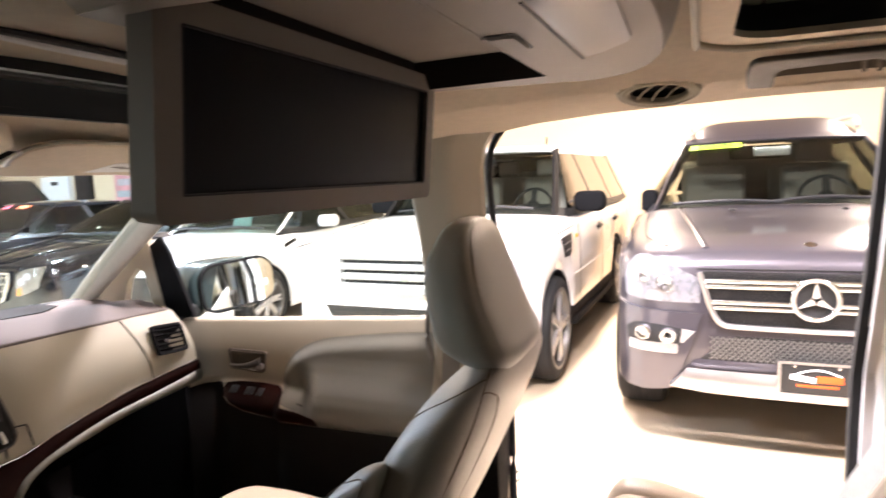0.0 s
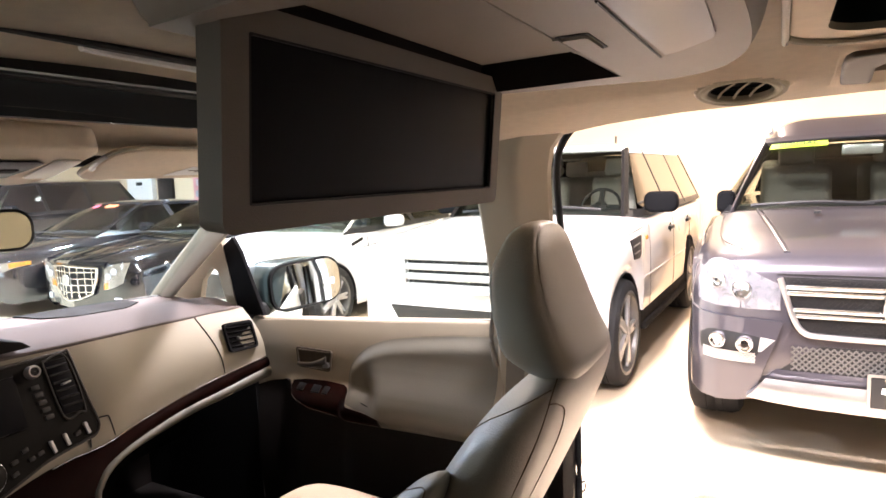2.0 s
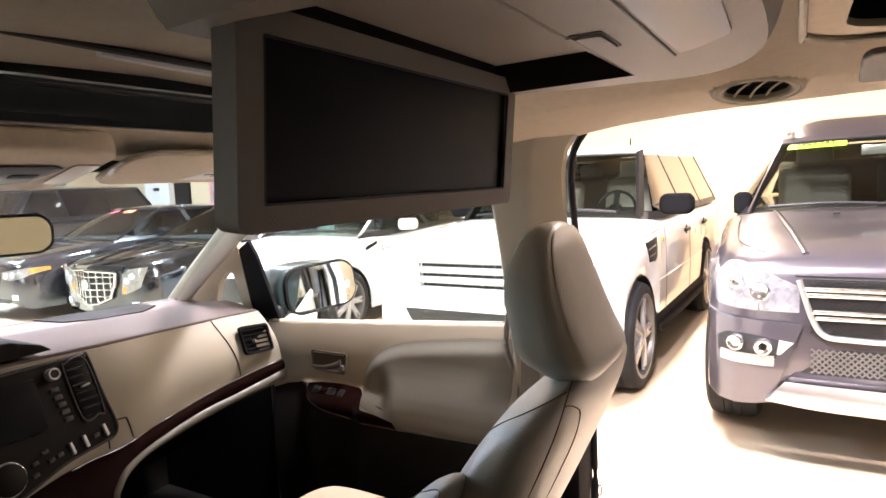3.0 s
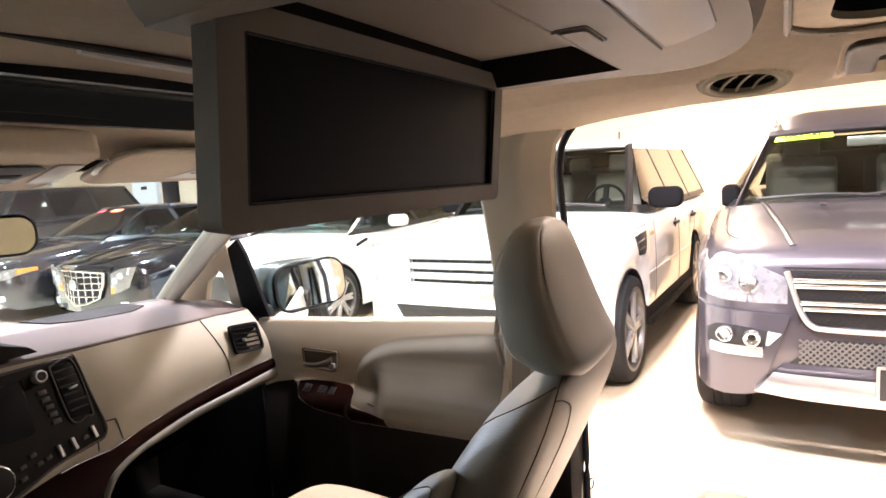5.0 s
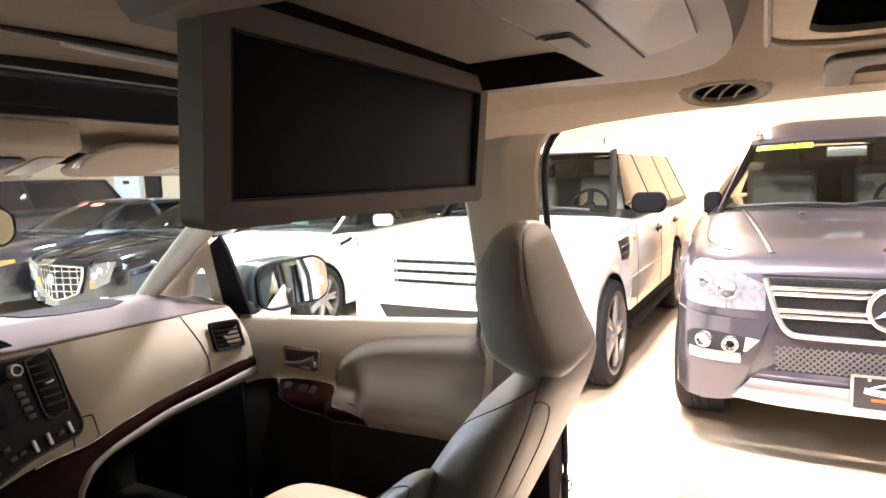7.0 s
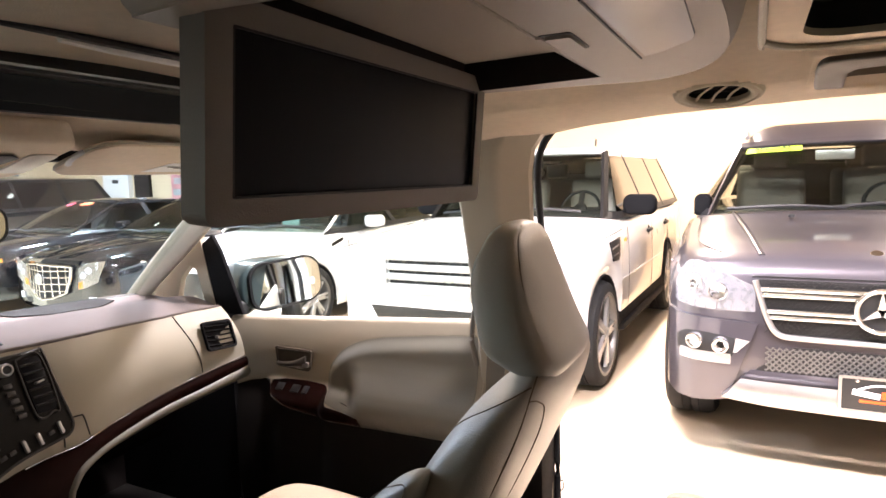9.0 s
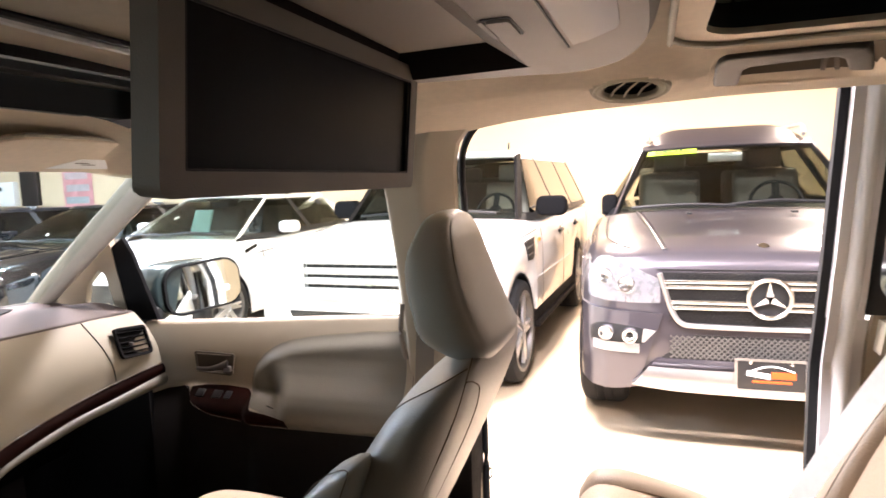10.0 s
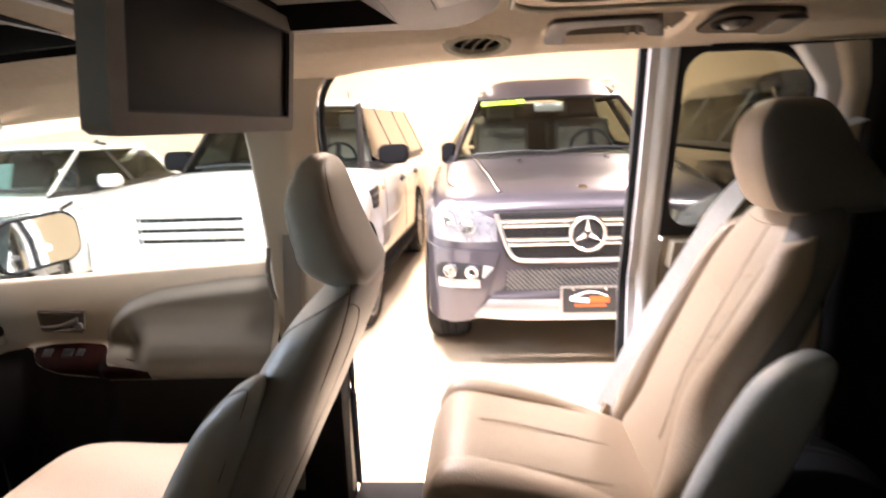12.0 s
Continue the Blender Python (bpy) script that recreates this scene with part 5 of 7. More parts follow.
part("recess", move(recess, gi), [LINER, mat("brown_recess_shade", (0.11, 0.09, 0.066), 0.8, vary=0.06, scale=20, bump=0.3, bump_scale=600, spec=0.1)], grab, "softly moulded recess, its shade painted brown on the floor")
staple = [(0.560, -0.388), (0.470, -0.383), (0.440, -0.384), (0.424, -0.392), (0.420, -0.412), (0.420, -0.474), (0.420, -0.543), (0.428, -0.563), (0.450, -0.576), (0.531, -0.600), (0.519, -0.565), (0.465, -0.547), (0.452, -0.533), (0.456, -0.482), (0.462, -0.430), (0.475, -0.421), (0.570, -0.426)]
part("handle", on_liner(prism(staple, 0.018, None, 0.006, 3), 0.007), mat("brown_handle_plastic", (0.055, 0.044, 0.032), 0.5, vary=0.05, scale=20, bump=0.2, bump_scale=600), grab, "flat staple-shaped handle")
part("hook", on_liner(join(prism([(0.45, -0.518), (0.525, -0.530), (0.525, -0.537), (0.45, -0.525)], 0.012, None, 0.002), prism([(0.45, -0.530), (0.528, -0.549), (0.528, -0.556), (0.45, -0.537)], 0.012, None, 0.002)), 0.002), TAUPE, grab)
dome = thing("ceiling_light", "small round clear ceiling light in a brown-grey oblong plate", "ceiling light", pose(0.470, -0.725, 1.618, 0, 8))
part("plate", prism(rounded(0.12, 0.15, 0.03), 0.012, pose(0, 0, -0.005, 0, 0, 8), 0.004), TAUPE, dome)
part("bezel", lathe([(0.020, -0.004), (0.025, -0.010), (0.032, -0.009), (0.034, -0.003)], 28, pose(-0.012, 0.034, 0)), DARKTRIM, dome)
part("lens", lathe([(0.0005, -0.018), (0.008, -0.017), (0.014, -0.013), (0.018, -0.005), (0.018, 0.0)], 24, pose(-0.012, 0.034, 0)), mat("clear_lens", (0.42, 0.40, 0.37), 0.12, vary=0.25, scale=90), dome, "faceted clear lens")
part("switch", prism(rounded(0.09, 0.05, 0.01), 0.006, pose(0.005, -0.055, -0.012), 0.002), PLASTIC_GREY, dome)

# ---- pillars, windscreen and shell ----
def section_x(z):
    """How far out the van's side stands at a height."""
    return ipz(z, (0.4, 0.93), (0.75, 0.945), (1.05, 0.91), (1.2, 0.875), (1.4, 0.815), (1.56, 0.765), (1.66, 0.75))


def pillar(name, label, ys, z0, z1, depth, material, n=14):
    rings = []
    for i in range(n + 1):
        z = z0 + (z1 - z0) * i / n
        a, b = ipz(z, *[(p[0], p[1]) for p in ys]), ipz(z, *[(p[0], p[2]) for p in ys])
        x = section_x(z)
        ring = rounded(depth, b - a, min(depth, b - a) * 0.35, 4)
        rings.append([Vector((x - depth / 2 + 0.0 + p, (a + b) / 2 + q, z)) for p, q in ring])
    return structure(name, loft(rings), material, label, "pillar")


BP = [(0.45, 0.12, 0.30), (1.1, 0.132, 0.279), (1.4, 0.124, 0.274), (1.50, 0.116, 0.276), (1.56, 0.100, 0.30), (1.60, 0.06, 0.36)]
bp_rings = []
for z in np.linspace(0.45, 1.60, 24):
    a, b, x = ipz(z, *[(p[0], p[1]) for p in BP]), ipz(z, *[(p[0], p[2]) for p in BP]), section_x(z)
    corner = [(x, a), (x - 0.020, a + 0.002), (x - 0.062, a + 0.052), (x - 0.069, a + 0.062), (x - 0.070, a + 0.074), (x - 0.070, b - 0.020), (x - 0.066, b - 0.008), (x - 0.056, b), (x, b)]
    bp_rings.append([Vector((p, q, z)) for p, q in corner])
structure("b_pillar", loft(bp_rings), TAN, "tan plastic pillar cover behind the front seat", "pillar", 30)
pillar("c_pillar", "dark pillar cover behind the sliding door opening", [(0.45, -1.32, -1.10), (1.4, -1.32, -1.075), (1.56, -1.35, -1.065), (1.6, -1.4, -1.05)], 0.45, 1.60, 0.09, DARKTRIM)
pillar("c_pillar_trim", "cream cloth edge of the rear pillar cover", [(0.45, -1.10, -1.030), (1.5, -1.10, -1.028), (1.56, -1.10, -1.018), (1.6, -1.10, -0.99)], 0.45, 1.60, 0.07, LINER)
pillar("c_pillar_jamb", "lavender grey painted rear jamb of the door opening", [(0.45, -1.04, -0.998), (1.5, -1.04, -0.992), (1.55, -1.04, -0.980), (1.58, -1.04, -0.955), (1.60, -1.04, -0.92)], 0.45, 1.60, 0.05, JAMB)
structure("c_pillar_seal", tube([(0.91, -0.99, 0.45), (0.90, -0.99, 1.05), (0.80, -0.986, 1.40), (0.768, -0.983, 1.50), (0.752, -0.968, 1.55), (0.745, -0.93, 1.585), (0.742, -0.88, 1.60), (0.742, -0.76, 1.604)], 0.008, 10, 70), RUBBER, "black rubber seal round the rear of the door opening", "trim")
structure("b_pillar_seal", tube([(0.955, 0.115, 0.45), (0.962, 0.118, 0.8), (0.925, 0.114, 1.08), (0.84, 0.115, 1.38), (0.798, 0.108, 1.50), (0.785, 0.09, 1.56), (0.79, 0.05, 1.61)], 0.008, 10, 60), RUBBER, "black rubber seal along the door opening", "trim")
structure("b_pillar_foot", prism([(0.86, 0.125), (0.975, 0.125), (0.975, 0.30), (0.86, 0.30)], 0.75, pose(0, 0, 0.30), 0.012), DARKTRIM, "dark brown lower pillar cover", "pillar")
strk = thing("door_striker", "small bent metal door striker on the pillar", "striker", pose(0.975, 0.12, 0.69))
part("loop", tube([(0, 0.0, 0.012), (0.022, -0.006, 0.012), (0.028, -0.006, 0.0), (0.022, -0.006, -0.012), (0, 0.0, -0.012)], 0.003, 8, 24), CHROME, strk)


def a_pillar(sd):
    pts = smooth_line([(0.66, 0.80, 1.545), (0.705, 0.95, 1.470), (0.748, 1.13, 1.365), (0.768, 1.31, 1.240), (0.780, 1.46, 1.125)], 16)
    rings = []
    for i, p in enumerate(pts):
        d = (pts[min(i + 1, 16)] - pts[max(i - 1, 0)]).normalized()
        inward = Vector((-0.75, -0.35, 0.35)).normalized()
        side = d.cross(inward).normalized()
        w = 0.056 - 0.024 * i / 16
        rings.append([Vector((sd * q.x, q.y, q.z)) for q in [p + side * (w * math.copysign(abs(math.cos(a)) ** 0.7, math.cos(a))) + inward * (0.024 * math.sin(a)) for a in np.linspace(0, 2 * math.pi, 17)[:-1]]])
    return loft(rings)


structure("a_pillar", a_pillar(1), mat("pale_pillar_cloth", (0.43, 0.39, 0.33), 0.8, vary=0.06, scale=40, bump=0.3, bump_scale=500), "pale beige windscreen pillar cover", "pillar")
structure("a_pillar_far", a_pillar(-1), TAN, "pale beige windscreen pillar cover", "pillar")


def ws(u, v):
    """The windscreen: u across, v from its foot to the roof."""
    s = 2 * u - 1
    foot = Vector((0.80 * s, 1.78 - 0.40 * s * s, 1.11 + 0.04 * s * s))
    top = Vector((0.67 * s, 0.97 - 0.14 * s * s, 1.592 - 0.05 * s * s))
    return foot.lerp(top, v) + Vector((0, 0.05, 0.03)) * (4 * v * (1 - v) * 0.6)


wsob = structure("window_1", grid(ws, 24, 12, 0.005), GLASS, "clear laminated windscreen of the van", "window")
wsob.visible_shadow = False
structure("windscreen_seal", tube([ws(u, 0.012) + Vector((0, -0.012, 0.004)) for u in np.linspace(0.02, 0.98, 13)], 0.011, 8, 40), BLACK, "black lower windscreen seal", "trim")
structure("van_floor", plate([(-0.9, -2.6), (0.9, -2.6), (0.9, 1.7), (-0.9, 1.7)], [], 0.05, pose(0, 0, 0.38)), CARPET, "dark carpeted cabin floor of the van", "floor")
structure("door_sill", box(0.12, 1.25, 0.05, pose(0.945, -0.50, 0.40), 0.012), DARKTRIM, "dark brown plastic step at the door opening", "trim")
structure("van_underbody", box(1.7, 4.4, 0.22, pose(0, -0.4, 0.24), 0.05), BLACK, "dark underbody of the van", "underbody")
for (ux, uy) in ((0.80, 2.05), (-0.80, 2.05), (0.80, -1.0), (-0.80, -1.0)):
    vw = thing("van_wheel", "black tyre on a silver rim under the van", "wheel", pose(ux, uy, 0.33, 0, 0, 90 if ux > 0 else -90), "wheels of the van")
    ty, rm, dc, brl = wheel_meshes(0.33, 0.22, 7, 0.215)
    part("tyre", ty, RUBBER, vw)
    part("rim", rm, SILVER, vw)
    part("rim_barrel", brl, BARREL, vw)
    dc.free()
def left_wall(name, label, y0, y1, z0, z1, material):
    return structure(name, grid(lambda u, v: (-section_x(z0 + (z1 - z0) * v) - 0.02, y0 + (y1 - y0) * u, z0 + (z1 - z0) * v), 6, 10, 0.03), material, label, "wall")


# near-black colour stands in for the poor light on this rear wall
left_wall("wall_left", "far side of the van behind its open door, dimness painted as near-black", -2.6, -1.12, 0.4, 1.62, DARKTRIM)
left_wall("wall_left_pillar", "far pillar cover of the van", 0.12, 0.32, 0.4, 1.62, TAN)
left_wall("wall_left_front", "lower far door of the van", 0.32, 1.5, 0.4, 1.10, TAN)
# unseen door and panes, closed and tinted to keep light off the seats' left sides
left_wall("door_left", "unseen closed far sliding door of the van, added to block light, tan lining", -1.12, 0.12, 0.4, 1.14, TAN)
lw = left_wall("window_3", "unseen pane of the far sliding door, darkened to cut light", -1.10, 0.10, 1.14, 1.60, GLASS_DARK)
left_wall("window_4", "unseen pane of the far front door, lightly tinted to cut light", 0.34, 1.05, 1.11, 1.50, GLASS_TINT)
# the footwell's deep shade is put into the panels' black
for sx in (1, -1):
    structure("kick_panel" if sx > 0 else "kick_panel_far", box(0.03, 0.62, 0.66, pose(sx * 0.885, 1.44, 0.71)), MATTBLACK, "footwell side panel, near-black in place of shade", "wall")
# tailgate and right rear wall too carry their dimness in the colour
structure("wall_rear", plate([(-0.9, 0.35), (0.9, 0.35), (0.9, 1.75), (-0.9, 1.75)], [[(-0.62, 1.02), (0.62, 1.02), (0.55, 1.52), (-0.55, 1.52)]], 0.04, pose(0, -2.58, 0, 90)), DARKTRIM, "tailgate of the van round its rear window, dimness painted as near-black", "wall")
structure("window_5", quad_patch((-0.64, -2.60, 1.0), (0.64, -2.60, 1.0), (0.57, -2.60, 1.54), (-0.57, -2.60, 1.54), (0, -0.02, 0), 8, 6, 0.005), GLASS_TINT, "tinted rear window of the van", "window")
structure("wall_right_rear", grid(lambda u, v: (section_x(0.4 + 1.22 * v) - 0.02, -2.6 + 1.36 * u, 0.4 + 1.22 * v), 8, 12, 0.03), DARKTRIM, "side wall behind the sliding door opening, dimness painted as near-black", "wall")
structure("firewall", box(1.8, 0.05, 0.7, pose(0, 1.72, 0.72)), DARKTRIM, "dark bulkhead under the windscreen", "wall")
structure("bonnet", grid(lambda u, v: (-0.85 + 1.7 * u, 1.66 + 1.15 * v - 0.25 * (2 * u - 1) ** 2, 1.01 - 0.22 * v - 0.05 * (2 * u - 1) ** 2), 12, 8, 0.02), PAINT_WHITE, "white bonnet of the van", "bonnet")

# ---- dashboard ----
dash = thing("dashboard", "two-tone cream and taupe dashboard with a dark wood strip", "dashboard", pose(0, 1.1, 0.42))
inv = pose(0, -1.1, -0.42)


def seam(x):
    """Front edge of the top pad."""
    return Vector((x, ipz(abs(x), (0.0, 1.005), (0.3, 1.015), (0.65, 1.06), (0.82, 1.10)), ipz(x, (-0.8, 1.15), (0.0, 1.182), (0.3, 1.170), (0.65, 1.150), (0.82, 1.135))))


def strip(x):
    """The wood strip's upper line across the face."""
    return Vector((x, ipz(abs(x), (0.0, 1.0), (0.22, 1.0), (0.3, 0.992), (0.65, 1.003), (0.80, 1.015)), ipz(abs(x), (0.0, 0.885), (0.11, 0.917), (0.17, 0.931), (0.276, 0.937), (0.32, 0.946), (0.377, 0.959), (0.507, 0.978), (0.638, 0.990), (0.80, 0.994))))


WOODTOP = smooth_line([strip(x) for x in (0.81, 0.638, 0.507, 0.377, 0.32, 0.276, 0.20, 0.11, 0.02)] + [Vector((-0.10, 0.95, 0.84))], 60)
WOODLOW = smooth_line([(0.81, 1.008, 0.966), (0.629, 0.992, 0.957), (0.517, 0.990, 0.950), (0.432, 0.988, 0.938), (0.354, 0.985, 0.922), (0.31, 0.984, 0.908), (0.274, 0.982, 0.890), (0.252, 0.98, 0.862), (0.243, 0.98, 0.832), (0.235, 0.985, 0.70)], 60)
RIMLOW = smooth_line([(0.81, 1.012, 0.930), (0.63, 0.998, 0.928), (0.518, 0.996, 0.922), (0.433, 0.994, 0.911), (0.355, 0.992, 0.900), (0.318, 0.991, 0.889), (0.289, 0.990, 0.872), (0.271, 0.99, 0.850), (0.262, 0.99, 0.825), (0.252, 0.992, 0.70)], 60)


def dgrid(fn, nu, nv, thick=0.0):
    return move(grid(fn, nu, nv, thick), inv)


def pad_pt(u, v):
    """A point of the top pad: u across, v from the front edge to the windscreen."""
    return seam(-0.8 + 1.6 * u).lerp(ws(u * 0.96 + 0.02, 0.0) + Vector((0, 0.0, 0.02)), v) + Vector((0, 0, 0.032 * math.sin(math.pi * min(1, v * 1.6)) * (1 - 0.5 * abs(2 * u - 1))))


def face_pt(x, v, off=0.0):
    """A point of the cream face: v from the wood strip up to the pad."""
    return strip(x).lerp(seam(x), v) + Vector((0, -0.022 * math.sin(math.pi * v) * step01(0.16, 0.34, abs(x)) - off, 0))


part("top_pad", dgrid(pad_pt, 40, 16), DASHTOP, dash, "taupe top pad")
part("pad_edge", move(tube([seam(x) + Vector((0, 0.004, 0.001)) for x in np.linspace(-0.8, 0.8, 17)], 0.005, 8, 60), inv), DASHTOP, dash)
part("face", dgrid(lambda u, v: face_pt(-0.80 + 1.61 * u, v), 64, 14), CREAM, dash, "cream fascia")
part("wood_strip", dgrid(lambda u, v: WOODTOP[round(60 * u)].lerp(WOODLOW[round(60 * u)], v) + Vector((0, -0.004 - 0.005 * math.sin(math.pi * v), 0)), 60, 8), WOOD, dash, "glossy dark wood strip that widens towards the console")
part("strip_bead", move(tube([p + Vector((0, -0.006, 0.001)) for p in WOODTOP[:44:3]], 0.0022, 8, 60), inv), CHROME, dash, "bright bead")
part("lower_rim", dgrid(lambda u, v: WOODLOW[round(60 * u)].lerp(RIMLOW[round(60 * u)], v) + Vector((0, -0.003 - 0.011 * math.sin(math.pi * v) ** 0.7 + 0.03 * max(0, v - 0.85), 0)), 60, 12), PADLEATHER, dash, "grey-tan lower rim")
# black sheet paints in the unlit space under the dash
part("lower_panel", dgrid(lambda u, v: RIMLOW[round(60 * u)] + Vector((0, 0.003 + 0.40 * v, -0.25 * v * v)), 60, 6), MATTBLACK, dash, "footwell cover, black in place of deep shade")
part("seam_line", move(tube([face_pt(x, v, 0.0005) for x, v in ((0.600, 0.99), (0.612, 0.75), (0.625, 0.5), (0.636, 0.25), (0.642, 0.02))], 0.0016, 6, 24), inv), BLACK, dash)
# dark sheet laid on the pad in place of the shadow near the pillar
part("pad_shade", dgrid(lambda u, v: pad_pt(0.79 + 0.15 * u, 0.97 - (0.16 + 0.22 * math.sin(math.pi * (0.1 + 0.85 * u))) * (1 - v)) + Vector((0, 0, 0.004)), 16, 6, 0.003), DARKTRIM, dash, "dark sheet on the pad painting in its shaded part")
part("hood", move(prism([(-0.20, 0.0), (0.165, 0.0), (0.145, 0.016), (0.09, 0.034), (0.0, 0.042), (-0.2, 0.042)], 0.16, pose(0, 1.155, 1.192, 90), 0.005), inv), DARKTRIM, dash, "dark display hood")
# air vent at the door end
av = part("air_vent", move(plate(rounded(0.125, 0.082, 0.012), [rounded(0.112, 0.068, 0.010)], 0.008, pose(0.722, 1.022, 1.075, 70, 0, 12) @ pose(0, 0, 0, 0, 0, -8)), inv), MATTBLACK, dash, "black louvred air vent")
part("vent_back", move(box(0.12, 0.004, 0.075, pose(0.723, 1.026, 1.075, -20, 8, 12)), inv), MATTBLACK, av)
for k in range(5):
    part("slat", move(box(0.113, 0.009, 0.002, pose(0.722, 1.008 + 0.0045 * k, 1.051 + 0.0125 * k, -35, 8, 12)), inv), MATTBLACK, av)
part("vent_tab", move(box(0.006, 0.012, 0.007, pose(0.704, 1.006, 1.076), 0.002), inv), SILVER, av)

# centre stack
stack = thing("centre_stack", "dark grey centre stack with screen, air vent and climate keys", "console", pose(0.04, 0.985, 0.42))
si = pose(-0.04, -0.985, -0.42)
SM = pose(0.045, 0.975, 1.045, 74, 0, 2)


def on_stack(bm, x, y, z=0.0, turn=0.0):
    return move(bm, si @ SM @ pose(x, y, z, 0, 0, turn))


STACK = mat("dark_grey_fascia", (0.010, 0.009, 0.008), 0.65, vary=0.1, scale=20, bump=0.15, bump_scale=600, spec=0.12)
KEYGREY = mat("grey_keys", (0.035, 0.033, 0.031), 0.45, vary=0.1)
STACK_EDGE = [(0.184, 0.121), (0.192, 0.116), (0.203, 0.03), (0.213, -0.032), (0.212, -0.052), (0.200, -0.066), (0.175, -0.070), (0.10, -0.080), (0.035, -0.100), (-0.24, -0.190)]
part("panel", on_stack(prism([(-0.24, 0.121)] + STACK_EDGE, 0.03, None, 0.004), 0, 0, -0.02), STACK, stack)
part("edge_trim", on_stack(tube([(-0.2, 0.122, 0.009), (0.0, 0.123, 0.009), (0.170, 0.122, 0.009)] + [(x + 0.001, y, 0.009) for x, y in STACK_EDGE], 0.003, 8, 70), 0, 0), KEYGREY, stack, "dark grey edge strip")
sv = part("air_vent", on_stack(prism([(0.138, 0.110), (0.181, 0.110), (0.192, 0.0), (0.180, -0.006), (0.150, -0.004)], 0.004, None, 0.001), 0, 0, 0.009), SCREEN, stack, "black air vent")
part("vent_frame", on_stack(tube([(0.136, 0.112, 0.012), (0.183, 0.112, 0.012), (0.195, 0.0, 0.012), (0.181, -0.009, 0.012), (0.148, -0.006, 0.012), (0.136, 0.112, 0.012)], 0.0022, 6, 60), 0, 0), KEYGREY, sv)
for k in range(6):
    part("slat", on_stack(box(0.040, 0.003, 0.008, pose(0, 0, 0, 30)), 0.1600 + 0.0022 * k, 0.098 - 0.017 * k, 0.013), BLACK, sv)
part("vent_tab", on_stack(box(0.018, 0.004, 0.008, None, 0.0015), 0.166, 0.058, 0.02, 8), SILVER, sv)
part("display", on_stack(box(0.17, 0.105, 0.004, None, 0.002), -0.006, 0.048, 0.011), SCREEN, stack, "black display")
part("knob", on_stack(lathe([(0.0005, 0.014), (0.008, 0.014), (0.009, 0.018), (0.0115, 0.018), (0.013, 0.014), (0.013, 0)], 22), 0.110, 0.098, 0.010), SILVER, stack, "round silver knob")
part("knob_cap", on_stack(lathe([(0.0005, 0.0165), (0.0085, 0.016)], 20), 0.110, 0.098, 0.010), BLACK, stack)
part("knob", on_stack(lathe([(0.0005, 0.022), (0.012, 0.022), (0.0145, 0.018), (0.0145, 0)], 22), -0.12, 0.088, 0.010), CHROME, stack, "round chrome knob")
for k in range(5):
    part("key", on_stack(box(0.017, 0.009, 0.004, None, 0.0015), 0.110 + 0.003 * k, 0.066 - 0.016 * k, 0.011), KEYGREY, stack)
for kx, ky in ((0.166, -0.050), (0.088, -0.060), (0.070, -0.064), (0.062, -0.044), (0.040, -0.058), (0.036, -0.080)):
    part("key", on_stack(box(0.013, 0.008, 0.004, None, 0.0015), kx, ky, 0.011, 12), KEYGREY, stack)
for kx, ky in ((0.186, -0.046), (0.141, -0.053), (0.112, -0.057)):
    part("lever", on_stack(box(0.007, 0.026, 0.007, None, 0.002), kx, ky, 0.012, 10), SILVER, stack, "silver lever")
part("dial", on_stack(lathe([(0.028, 0.0), (0.030, 0.010), (0.026, 0.013), (0.0005, 0.013)], 28), -0.012, -0.068, 0.01), STACK, stack)
part("dial_ring", on_stack(lathe([(0.031 + 0.002 * math.cos(a), 0.002 * math.sin(a)) for a in np.linspace(0, 2 * math.pi, 9)], 28), -0.012, -0.068, 0.014), SILVER, stack, "silver ring")
part("side_pocket", move(tube([face_pt(0.258, 0.03, 0.001), face_pt(0.258, 0.27, 0.001), face_pt(0.266, 0.29, 0.001), face_pt(0.290, 0.28, 0.001), face_pt(0.298, 0.25, 0.001), face_pt(0.312, 0.03, 0.001)], 0.0016, 6, 40), si), BLACK, stack, "dark outline of a small lid")
# tunnel blackened likewise for the footwell's shade
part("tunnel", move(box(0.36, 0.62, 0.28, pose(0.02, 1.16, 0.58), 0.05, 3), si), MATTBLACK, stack)

